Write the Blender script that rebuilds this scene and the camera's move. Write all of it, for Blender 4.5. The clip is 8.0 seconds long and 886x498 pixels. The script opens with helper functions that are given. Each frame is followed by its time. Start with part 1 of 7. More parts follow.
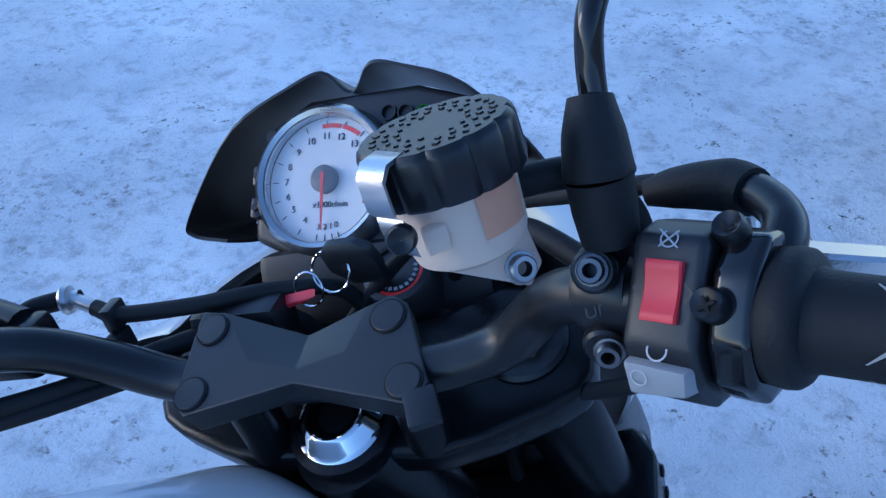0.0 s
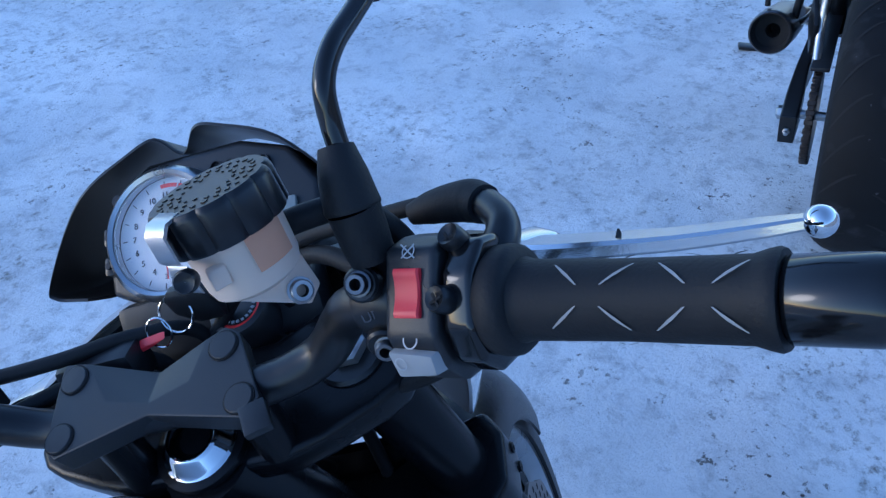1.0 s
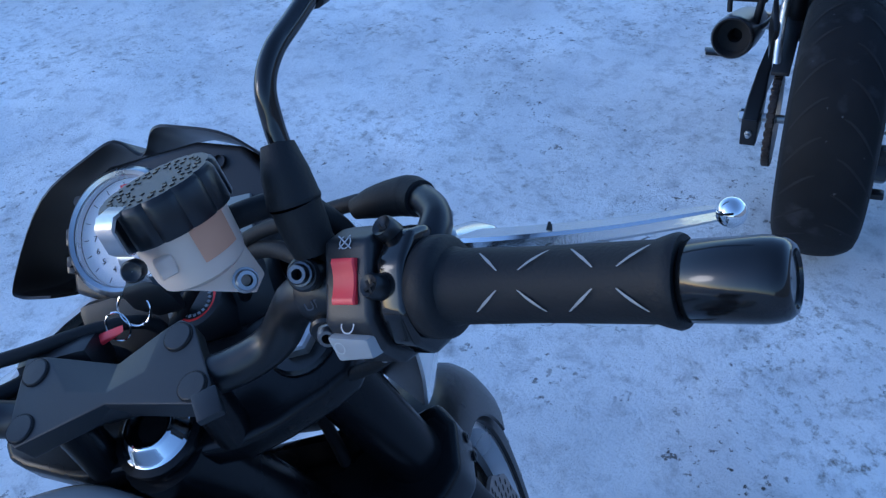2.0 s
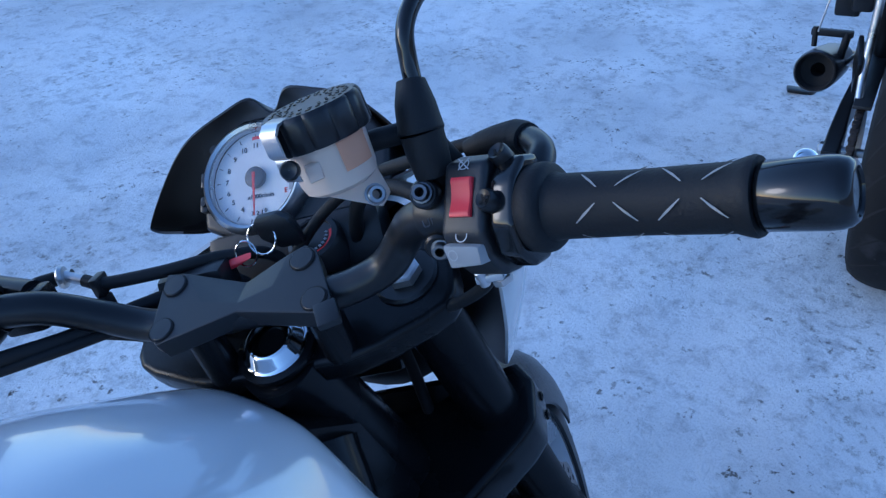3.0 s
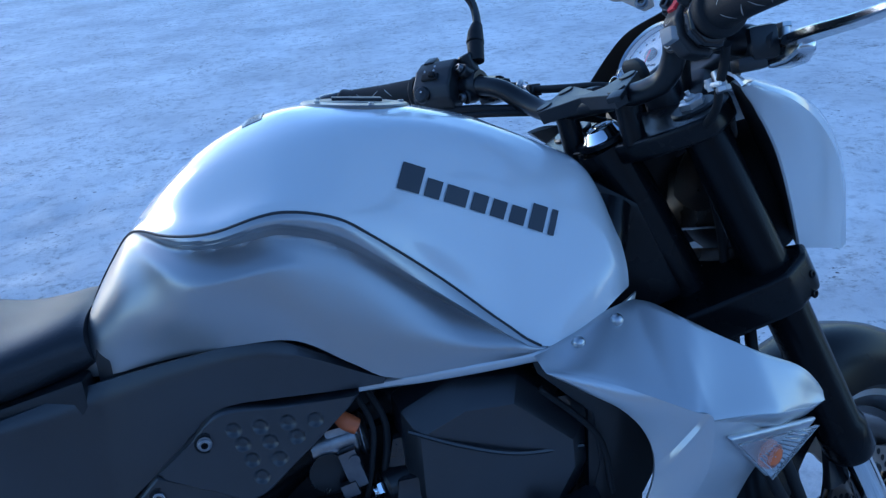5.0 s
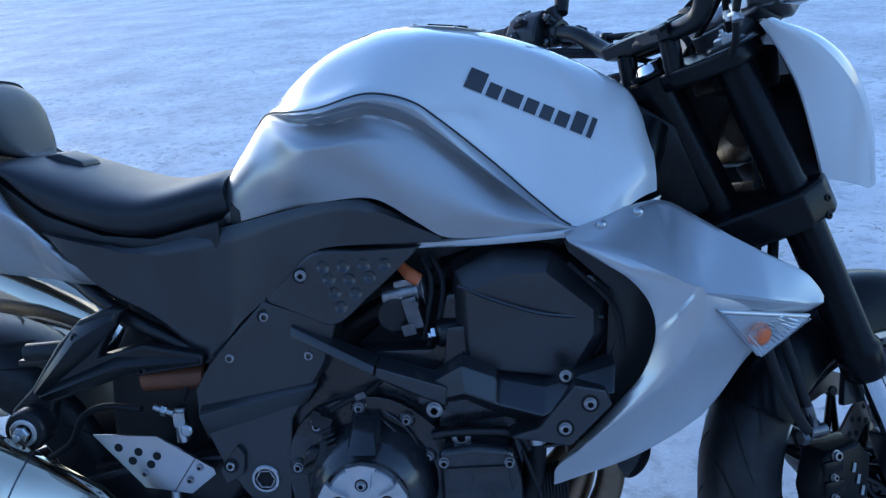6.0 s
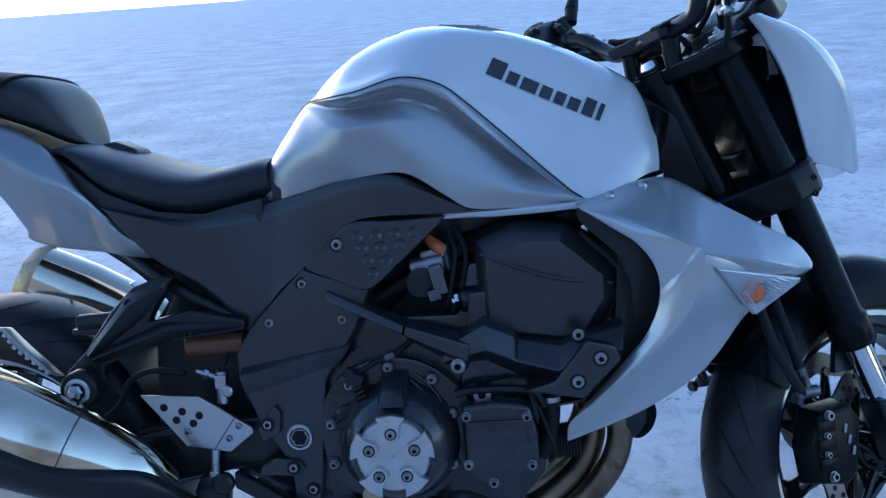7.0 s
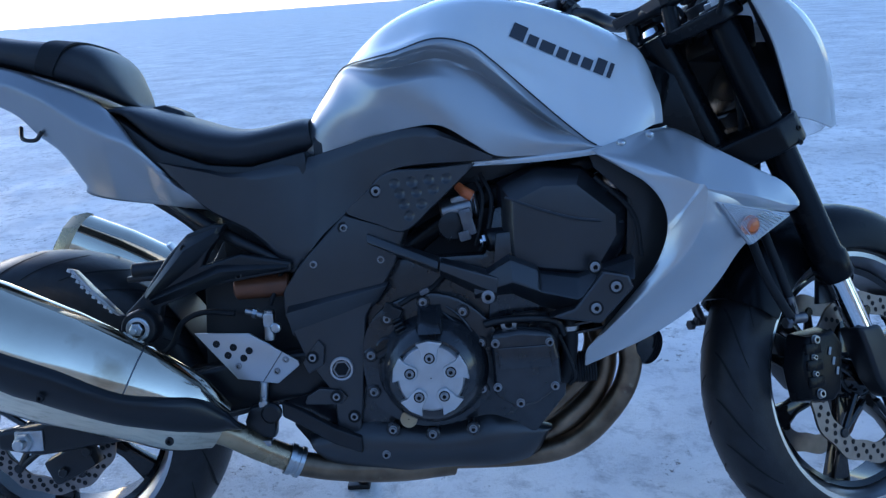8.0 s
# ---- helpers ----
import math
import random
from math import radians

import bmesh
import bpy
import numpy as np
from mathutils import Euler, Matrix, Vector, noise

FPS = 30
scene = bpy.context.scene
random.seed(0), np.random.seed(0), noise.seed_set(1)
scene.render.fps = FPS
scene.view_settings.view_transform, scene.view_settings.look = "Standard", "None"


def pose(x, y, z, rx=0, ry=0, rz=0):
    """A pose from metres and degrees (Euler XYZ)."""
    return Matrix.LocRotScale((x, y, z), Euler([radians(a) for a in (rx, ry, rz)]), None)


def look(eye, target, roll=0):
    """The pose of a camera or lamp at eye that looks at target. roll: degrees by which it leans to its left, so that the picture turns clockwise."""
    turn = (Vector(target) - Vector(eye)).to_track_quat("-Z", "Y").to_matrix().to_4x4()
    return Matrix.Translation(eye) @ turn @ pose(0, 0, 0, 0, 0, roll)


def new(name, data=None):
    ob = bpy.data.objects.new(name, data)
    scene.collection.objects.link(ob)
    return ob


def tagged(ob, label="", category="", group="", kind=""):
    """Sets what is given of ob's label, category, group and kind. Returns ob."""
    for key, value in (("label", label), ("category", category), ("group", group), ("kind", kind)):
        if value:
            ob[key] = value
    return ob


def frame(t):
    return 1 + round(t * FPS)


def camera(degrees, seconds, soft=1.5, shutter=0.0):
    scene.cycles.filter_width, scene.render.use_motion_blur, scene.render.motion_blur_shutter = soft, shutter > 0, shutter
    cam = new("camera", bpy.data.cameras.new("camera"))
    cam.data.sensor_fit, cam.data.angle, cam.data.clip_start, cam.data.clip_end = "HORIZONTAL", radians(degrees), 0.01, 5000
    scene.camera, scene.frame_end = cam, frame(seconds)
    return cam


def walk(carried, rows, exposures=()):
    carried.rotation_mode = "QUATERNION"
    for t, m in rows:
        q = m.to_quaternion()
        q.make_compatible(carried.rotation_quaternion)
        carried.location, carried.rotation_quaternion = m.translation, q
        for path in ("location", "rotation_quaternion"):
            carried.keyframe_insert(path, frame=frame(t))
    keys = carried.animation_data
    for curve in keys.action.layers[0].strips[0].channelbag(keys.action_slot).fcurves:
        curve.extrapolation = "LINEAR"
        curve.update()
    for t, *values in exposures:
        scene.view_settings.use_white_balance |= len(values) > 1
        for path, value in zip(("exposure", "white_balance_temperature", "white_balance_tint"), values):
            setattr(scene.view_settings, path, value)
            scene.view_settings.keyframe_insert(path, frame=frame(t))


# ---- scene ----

LENS = 54.26
cam = camera(LENS, 8.0, soft=1.35, shutter=0.0)
PATH = [
    (0.0, (0.1874, -0.0725, 1.3065), (0.7851, 0.4177, 0.6721), 0.92),
    (0.5, (0.1870, -0.1266, 1.3324), (0.8182, 0.3461, 0.7176), -1.72),
    (1.0, (0.1754, -0.1638, 1.3569), (0.8378, 0.2621, 0.7405), -2.68),
    (1.2, (0.1784, -0.1740, 1.3595), (0.8473, 0.2408, 0.7427), -2.17),
    (2.3, (0.1415, -0.2029, 1.3687), (0.8245, 0.2010, 0.7602), -1.70),
    (2.5, (0.1191, -0.2071, 1.3686), (0.8085, 0.2047, 0.7727), -0.99),
    (3.0, (0.0724, -0.2267, 1.3586), (0.7304, 0.2558, 0.7805), -1.39),
    (3.5, (0.0583, -0.3093, 1.3386), (0.5957, 0.3314, 0.7904), -4.34),
    (4.0, (0.0643, -0.4527, 1.3021), (0.4228, 0.3388, 0.8070), -5.89),
    (4.5, (0.0616, -0.6098, 1.2586), (0.2690, 0.2642, 0.8191), -6.57),
    (5.0, (0.0958, -0.7837, 1.2344), (0.1896, 0.1236, 0.8247), -5.60),
    (5.2, (0.1041, -0.8501, 1.2278), (0.1623, 0.0645, 0.8277), -6.17),
    (6.3, (0.2209, -1.1086, 1.1098), (0.1112, -0.1756, 0.7672), -4.06),
    (6.5, (0.2140, -1.1302, 1.0921), (0.1088, -0.1914, 0.7641), -3.99),
    (7.0, (0.1764, -1.2148, 1.0645), (0.0878, -0.2623, 0.7732), -4.23),
    (7.5, (0.1253, -1.3062, 1.0377), (0.0601, -0.3509, 0.7494), -4.46),
    (8.0, (0.0858, -1.3853, 1.0079), (0.0343, -0.4265, 0.7285), -4.27),
]
walk(cam, [(t, look(eye, target, roll)) for t, eye, target, roll in PATH],
     exposures=[(0.0, 1.4, 5450, 16), (1.2, 1.3, 5450, 16), (2.5, 1.2, 5450, 16), (3.5, 1.25, 5400, 16), (4.0, 1.1, 5400, 15), (4.5, 1.05, 5200, 14), (5.2, 1.15, 5250, 13), (6.3, 1.4, 5800, 15), (6.5, 1.30, 5800, 15), (8.0, 1.26, 5700, 15)])

# ---- world and light: a snowy yard in open shade, low bright sky behind the machine ----
SUN_EL, SUN_AZ = 14.0, 130.0     # degrees; azimuth counted from +x towards +y
world = bpy.data.worlds.new("sky")
scene.world = world
world.use_nodes = True
wn, wl = world.node_tree.nodes, world.node_tree.links
sky = wn.new("ShaderNodeTexSky")
sky.sky_type, sky.sun_disc = "NISHITA", False
sky.sun_elevation, sky.sun_rotation = radians(SUN_EL), radians(90.0 - SUN_AZ)
sky.air_density, sky.dust_density, sky.ozone_density = 1.0, 0.3, 3.0
wl.new(sky.outputs[0], wn["Background"].inputs[0])
wn["Background"].inputs[1].default_value = 0.15
sun = new("sun", bpy.data.lights.new("sun", "SUN"))
sun.data.energy, sun.data.angle, sun.data.color = 0.15, radians(14), (1.0, 0.9, 0.78)
az, el = radians(SUN_AZ), radians(14)
sun.matrix_world = look((0, 0, 0), (-math.cos(az) * math.cos(el), -math.sin(az) * math.cos(el), -math.sin(el)))


# ---- materials ----
def material(name, color, rough=0.5, metal=0.0, coat=0.0, spots=(), bump=0.0, bump_scale=300.0, mottle=0.15, mottle_scale=12.0, specular=0.5, spread=0.12):
    """A painted, cast or moulded surface: two scales of uneven colour and gloss, and fine relief."""
    m = bpy.data.materials.new(name)
    m.use_nodes = True
    n, l = m.node_tree.nodes, m.node_tree.links
    b = n["Principled BSDF"]
    tc = n.new("ShaderNodeTexCoord")
    big = n.new("ShaderNodeTexNoise")
    big.inputs["Scale"].default_value, big.inputs["Detail"].default_value = mottle_scale, 5
    l.new(tc.outputs["Object"], big.inputs["Vector"])
    fine = n.new("ShaderNodeTexNoise")
    fine.inputs["Scale"].default_value, fine.inputs["Detail"].default_value = bump_scale, 3
    l.new(tc.outputs["Object"], fine.inputs["Vector"])
    ramp = n.new("ShaderNodeMapRange")
    ramp.inputs[1].default_value, ramp.inputs[2].default_value = 0.3, 0.7
    ramp.inputs[3].default_value, ramp.inputs[4].default_value = 1 - mottle, 1 + mottle
    l.new(big.outputs["Fac"], ramp.inputs[0])
    mul = n.new("ShaderNodeMix")
    mul.data_type, mul.blend_type = "RGBA", "MULTIPLY"
    mul.inputs[0].default_value = 1
    mul.inputs[6].default_value = (*color, 1)
    l.new(ramp.outputs[0], mul.inputs[7])
    out = mul.outputs[2]
    for spot_color, threshold, scale in spots:
        sp = n.new("ShaderNodeTexNoise")
        sp.inputs["Scale"].default_value, sp.inputs["Detail"].default_value = scale, 6
        l.new(tc.outputs["Object"], sp.inputs["Vector"])
        mr = n.new("ShaderNodeMapRange")
        mr.inputs[1].default_value, mr.inputs[2].default_value = threshold, threshold + 0.12
        l.new(sp.outputs["Fac"], mr.inputs[0])
        mx = n.new("ShaderNodeMix")
        mx.data_type = "RGBA"
        l.new(mr.outputs[0], mx.inputs[0])
        l.new(out, mx.inputs[6])
        mx.inputs[7].default_value = (*spot_color, 1)
        out = mx.outputs[2]
    l.new(out, b.inputs["Base Color"])
    rr = n.new("ShaderNodeMapRange")
    rr.inputs[1].default_value, rr.inputs[2].default_value = 0.25, 0.75
    rr.inputs[3].default_value, rr.inputs[4].default_value = max(rough - spread * rough, 0.02), min(rough + spread * rough, 1)
    l.new(big.outputs["Fac"], rr.inputs[0])
    l.new(rr.outputs[0], b.inputs["Roughness"])
    b.inputs["Metallic"].default_value = metal
    b.inputs["Coat Weight"].default_value = coat
    b.inputs["Coat Roughness"].default_value = 0.04
    b.inputs["Specular IOR Level"].default_value = specular
    if bump:
        bp = n.new("ShaderNodeBump")
        bp.inputs["Strength"].default_value, bp.inputs["Distance"].default_value = bump, 0.001
        l.new(fine.outputs["Fac"], bp.inputs["Height"])
        l.new(bp.outputs[0], b.inputs["Normal"])
    return m


WHITE = material("white_paint", (0.66, 0.67, 0.675), 0.22, 0.0, 1.0, mottle=0.02, mottle_scale=3)
SILVER = material("silver_paint", (0.53, 0.533, 0.538), 0.34, 0.75, 0.35, bump=0.03, bump_scale=1800, mottle=0.03, mottle_scale=4)
FLANK = material("silver_flank_paint", (0.38, 0.38, 0.385), 0.36, 0.85, 0.20, bump=0.03, bump_scale=1800, mottle=0.03, mottle_scale=4)
PLASTIC = material("black_plastic", (0.012, 0.0128, 0.0150), 0.42, bump=0.12, bump_scale=900, mottle=0.25, specular=0.5)
SATIN = material("satin_black", (0.0085, 0.0092, 0.0110), 0.32, bump=0.06, bump_scale=700, mottle=0.25, specular=0.42)
COVER = material("matt_cover_plastic", (0.0165, 0.0178, 0.0212), 0.31, bump=0.15, bump_scale=800, mottle=0.22, specular=0.75)
DEEP = material("dark_fork_black", (0.0060, 0.0064, 0.0076), 0.27, mottle=0.2, specular=0.20)
GLOSS = material("gloss_black", (0.006, 0.0063, 0.0072), 0.12, mottle=0.15, specular=0.5)
RUBBER = material("rubber", (0.010, 0.0106, 0.0122), 0.62, bump=0.3, bump_scale=500, mottle=0.25, mottle_scale=25, specular=0.3)
TYRE = material("tyre_rubber", (0.018, 0.0188, 0.0212), 0.44, bump=0.35, bump_scale=350, mottle=0.35, mottle_scale=30, spots=(((0.035, 0.036, 0.040), 0.68, 45),), specular=0.35)
DUSTY = material("dusty_tyre_rubber", (0.0065, 0.0067, 0.0074), 0.70, bump=0.4, bump_scale=300, mottle=0.4, mottle_scale=18, spots=(((0.022, 0.0225, 0.025), 0.60, 12), ((0.20, 0.20, 0.21), 0.71, 55)), specular=0.2)
CHAIN = material("greasy_chain", (0.05, 0.04, 0.035), 0.45, 0.8, mottle=0.4, mottle_scale=80)
# near-black of tread cuts and small parts, also painted as shade in recesses
NEAR_BLACK = material("near_black_and_shade", (0.008, 0.008, 0.009), 0.9)
LEATHER = material("seat_vinyl", (0.018, 0.019, 0.0225), 0.44, bump=0.35, bump_scale=420, mottle=0.15, specular=0.4)
ENGINE = material("engine_black", (0.019, 0.0203, 0.0238), 0.18, bump=0.25, bump_scale=90, mottle=0.3, mottle_scale=30, spots=(((0.04, 0.036, 0.032), 0.70, 60),), specular=0.65)
CAST = material("cast_silver", (0.55, 0.55, 0.56), 0.38, 0.9, bump=0.2, bump_scale=500, mottle=0.12, mottle_scale=30)
STEEL = material("steel", (0.48, 0.49, 0.5), 0.3, 1.0, bump=0.1, bump_scale=300, mottle=0.2, mottle_scale=40)
CHROME = material("chrome", (0.74, 0.75, 0.76), 0.06, 1.0, mottle=0.04)
LEVER = material("polished_alloy", (0.58, 0.59, 0.61), 0.16, 1.0, bump=0.05, bump_scale=600, mottle=0.10)
FENDER = material("fender_black", (0.0055, 0.0059, 0.0072), 0.26, mottle=0.15, specular=0.14)
BRUSHED = material("brushed_aluminium", (0.50, 0.51, 0.53), 0.30, 1.0, bump=0.12, bump_scale=800, mottle=0.08)
MUFFLER = material("muffler_steel", (0.74, 0.65, 0.50), 0.09, 1.0, mottle=0.10, mottle_scale=9, spots=(((0.46, 0.38, 0.27), 0.64, 10),))
HEADER = material("heat_stained_steel", (0.24, 0.175, 0.12), 0.40, 1.0, mottle=0.4, mottle_scale=18, bump=0.15, spots=(((0.16, 0.11, 0.08), 0.58, 22), ((0.42, 0.36, 0.24), 0.66, 35)))
DISC = material("brake_disc", (0.24, 0.21, 0.195), 0.42, 1.0, mottle=0.15, mottle_scale=50)
RED = material("red_plastic", (0.75, 0.035, 0.05), 0.4, mottle=0.05)
GRIPCUT = material("worn_grip_cut", (0.30, 0.30, 0.30), 0.6, mottle=0.1)
GREY = material("grey_plastic", (0.30, 0.31, 0.32), 0.5, mottle=0.1, bump=0.1)
DIAL = material("dial_face", (0.72, 0.75, 0.78), 0.5, mottle=0.02)
INK = material("dark_print", (0.03, 0.032, 0.04), 0.5, mottle=0.05)
PALE = material("pale_print", (0.40, 0.41, 0.43), 0.55, mottle=0.05)
REDINK = material("red_print", (0.72, 0.03, 0.03), 0.45, mottle=0.05)
AMBER = material("amber_bulb", (0.75, 0.14, 0.02), 0.25, coat=0.5, mottle=0.1)
ORANGE = material("orange_plug", (0.55, 0.13, 0.04), 0.5, mottle=0.2)
CAPMETAL = material("dark_cap_metal", (0.25, 0.24, 0.23), 0.34, 1.0, bump=0.1, bump_scale=700, mottle=0.08)
DIM = material("dim_print", (0.10, 0.10, 0.11), 0.5)
DARKSTEEL = material("dark_steel", (0.15, 0.15, 0.16), 0.36, 1.0, mottle=0.2, mottle_scale=60)
FASTENER = material("bolt_steel", (0.30, 0.30, 0.31), 0.34, 1.0, bump=0.1, bump_scale=300, mottle=0.25, mottle_scale=60)
BRASS = material("bronze_tint_steel", (0.42, 0.32, 0.2), 0.28, 1.0, mottle=0.25, mottle_scale=20)
COPPER = material("reservoir_brown", (0.16, 0.06, 0.03), 0.4, 0.3, mottle=0.3)


def clear(name, color, rough, trans, ior=1.45):
    m = material(name, color, rough, mottle=0.06, mottle_scale=25)
    b = m.node_tree.nodes["Principled BSDF"]
    b.inputs["Transmission Weight"].default_value, b.inputs["IOR"].default_value = trans, ior
    return m


GLASS = clear("clear_glass", (0.97, 0.98, 1.0), 0.03, 1.0)
LENS_CLEAR = clear("clear_lens", (0.93, 0.95, 0.97), 0.08, 0.92)
MILKY = clear("milky_plastic", (0.80, 0.62, 0.49), 0.42, 0.22)
FLUID = clear("brake_fluid", (0.66, 0.33, 0.20), 0.3, 0.1)
SMOKE = material("smoked_visor", (0.020, 0.014, 0.011), 0.38, mottle=0.1)
MIRROR = material("mirror_glass", (0.80, 0.85, 0.92), 0.01, 1.0, mottle=0.0)


# ---- shapes: each is a pair of lists, vertices and faces ----
def cr(pts, n=8, closed=False):
    """A smooth curve through the points, n steps to a span."""
    p = [np.array(q, float) for q in pts]
    k = len(p)
    if k < 3:
        return [p[0] + (p[1] - p[0]) * i / n for i in range(n + 1)]
    out = []
    for i in range(k if closed else k - 1):
        a, b = p[i], p[(i + 1) % k]
        z = p[(i - 1) % k] if closed or i > 0 else 2 * a - b
        c = p[(i + 2) % k] if closed or i < k - 2 else 2 * b - a
        for j in range(n):
            t = j / n
            out.append(0.5 * ((2 * a) + (b - z) * t + (2 * z - 5 * a + 4 * b - c) * t * t + (3 * a - z - 3 * b + c) * t ** 3))
    if not closed:
        out.append(p[-1])
    return out


def at(pts, u):
    """The place at the share u along a list of points."""
    x = u * (len(pts) - 1)
    i = min(int(x), len(pts) - 2)
    return np.asarray(pts[i], float) * (1 - x + i) + np.asarray(pts[i + 1], float) * (x - i)


def join(*gs):
    v, f = [], []
    for gv, gf in gs:
        k = len(v)
        v += list(gv)
        f += [tuple(i + k for i in q) for q in gf]
    return v, f


def xf(g, m):
    return [tuple(m @ Vector(q)) for q in g[0]], g[1]


def mirror(g):
    return [(q[0], -q[1], q[2]) for q in g[0]], [tuple(reversed(q)) for q in g[1]]


def loft(rings, cap=True, close=True):
    n = len(rings[0])
    v = [tuple(q) for r in rings for q in r]
    f = []
    for i in range(len(rings) - 1):
        for j in range(n if close else n - 1):
            k = (j + 1) % n
            f.append((i * n + j, i * n + k, (i + 1) * n + k, (i + 1) * n + j))
    if cap:
        f += [tuple(reversed(range(n))), tuple(range((len(rings) - 1) * n, len(rings) * n))]
    return v, f


def frames(path, up=(0, 0, 1)):
    path = [Vector(q) for q in path]
    side = None
    for i, q in enumerate(path):
        d = (path[min(i + 1, len(path) - 1)] - path[max(i - 1, 0)]).normalized()
        if side is None:
            side = d.cross(Vector(up))
            if side.length < 1e-3:
                side = d.cross(Vector((1, 0, 0)))
        side = (side - d * side.dot(d)).normalized()
        yield q, d, side, d.cross(side)


def tube(pts, r, seg=14, per=6, flat=1.0, cap=True, up=(0, 0, 1)):
    path = cr(pts, per)
    rs = r if isinstance(r, (list, tuple)) else [r] * len(pts)
    rings = []
    for i, (q, d, s, u) in enumerate(frames(path, up)):
        x = i / (len(path) - 1) * (len(rs) - 1)
        k = min(int(x), len(rs) - 2)
        rad = rs[k] * (1 - x + k) + rs[k + 1] * (x - k)
        rings.append([tuple(q + s * rad * math.cos(2 * math.pi * j / seg) + u * rad * flat * math.sin(2 * math.pi * j / seg)) for j in range(seg)])
    return loft(rings, cap)


def basis(axis, up=(0, 0, 1)):
    d = Vector(axis).normalized()
    s = Vector(up).cross(d)
    if s.length < 1e-4:
        s = Vector((1, 0, 0)).cross(d)
    s.normalize()
    return s, d.cross(s), d


def lathe(prof, c, axis, n=32, cap=False, start=0.0, span=2 * math.pi):
    """Turns (radius, height) pairs about the axis through c."""
    s, u, d = basis(axis)
    c = Vector(c)
    full = abs(span - 2 * math.pi) < 1e-6
    m = n if full else n + 1
    rings = [[tuple(c + d * h + (s * math.cos(start + span * j / n) + u * math.sin(start + span * j / n)) * r) for j in range(m)] for r, h in prof]
    return loft(rings, cap, full)


def rod(a, b, r, n=12, chamfer=0.15):
    a, b = Vector(a), Vector(b)
    h, k = (b - a).length, r * chamfer
    return lathe([(r - k, 0), (r, k), (r, h - k), (r - k, h)], a, b - a, n, True)


def bolt(c, axis, r=0.006, h=0.005):
    """A cap screw with a hollow hexagon."""
    return lathe([(r * 1.18, 0), (r * 1.18, h * 0.2), (r * 0.98, h * 0.25), (r * 0.98, h * 0.85), (r * 0.86, h), (r * 0.54, h), (r * 0.5, -h * 0.4), (0.0002, -h * 0.4)], c, axis, 14)


def hexnut(c, axis, r, h):
    return lathe([(r * 0.9, 0), (r, h * 0.1), (r, h * 0.85), (r * 0.86, h), (0.0002, h)], c, axis, 6)


def bev(g, w=0.003, seg=2, angle=30):
    """Rounds the sharp edges."""
    bm = bmesh.new()
    vs = [bm.verts.new(q) for q in g[0]]
    for q in g[1]:
        try:
            bm.faces.new([vs[i] for i in q])
        except ValueError:
            pass
    bmesh.ops.recalc_face_normals(bm, faces=bm.faces)
    es = [e for e in bm.edges if len(e.link_faces) == 2 and e.calc_face_angle(0) > radians(angle)]
    bmesh.ops.bevel(bm, geom=es, offset=w, segments=seg, profile=0.6, affect="EDGES", clamp_overlap=True)
    bm.verts.index_update()
    out = [tuple(q.co) for q in bm.verts], [tuple(q.index for q in f.verts) for f in bm.faces]
    bm.free()
    return out


def slab(outline, y0, y1, w=0.003, smooth=0, seg=2):
    """A plate standing along the machine: an outline of (x, z), from y0 to y1, with rounded rims."""
    o = [tuple(q) for q in (cr(outline, smooth, True) if smooth else outline)]
    n = len(o)
    v = [(x, y0, z) for x, z in o] + [(x, y1, z) for x, z in o]
    f = [tuple(range(n)), tuple(reversed(range(n, 2 * n)))] + [(j, n + j, n + (j + 1) % n, (j + 1) % n) for j in range(n)]
    return bev((v, f), w, seg) if w else (v, f)


def block(c, size, w=0.003, rot=(0, 0, 0), seg=2):
    x, y, z = (s / 2 for s in size)
    v = [(i * x, j * y, k * z) for i in (-1, 1) for j in (-1, 1) for k in (-1, 1)]
    f = [(0, 1, 3, 2), (4, 6, 7, 5), (0, 4, 5, 1), (2, 3, 7, 6), (0, 2, 6, 4), (1, 5, 7, 3)]
    return xf(bev((v, f), w, seg) if w else (v, f), pose(*c, *rot))


def panel(top, bot, depth, thick=0.004, nu=40, nv=14, roll=0.006, inward=None, edge=0.07):
    """A shell between two curves of (x, z); depth(x, z, u, v) gives its y. Its rims curl inwards."""
    tp, bt = cr(top, 10), cr(bot, 10)
    outer = []
    for j in range(nv + 1):
        row = []
        for i in range(nu + 1):
            u, v = i / nu, j / nv
            x, z = at(tp, u) * (1 - v) + at(bt, u) * v
            y = depth(x, z, u, v)
            k = min(u, 1 - u, v, 1 - v)
            sgn = inward if inward else (1 if y < 0 else -1)
            y += sgn * roll * max(0.0, 1 - k / edge) ** 2
            row.append((x, y, z))
        outer.append(row)
    sgn = inward if inward else (1 if outer[nv // 2][nu // 2][1] < 0 else -1)
    inner = [[(x, y + sgn * thick, z) for x, y, z in row] for row in outer]
    n = nu + 1
    v = [q for row in outer for q in row] + [q for row in inner for q in row]
    k = len(v) // 2
    f = []
    for j in range(nv):
        for i in range(nu):
            a, b, c, d = j * n + i, j * n + i + 1, (j + 1) * n + i + 1, (j + 1) * n + i
            f += [(a, b, c, d), (k + d, k + c, k + b, k + a)]
    ring = [i for i in range(n)] + [j * n + nu for j in range(1, nv + 1)] + [nv * n + i for i in range(nu - 1, -1, -1)] + [j * n for j in range(nv - 1, 0, -1)]
    f += [(ring[i], k + ring[i], k + ring[(i + 1) % len(ring)], ring[(i + 1) % len(ring)]) for i in range(len(ring))]
    return v, f


def curved(table, x):
    """Smooth reading of a table of (x, value)."""
    xs = [q[0] for q in table]
    return float(np.interp(x, xs, [q[1] for q in table]))


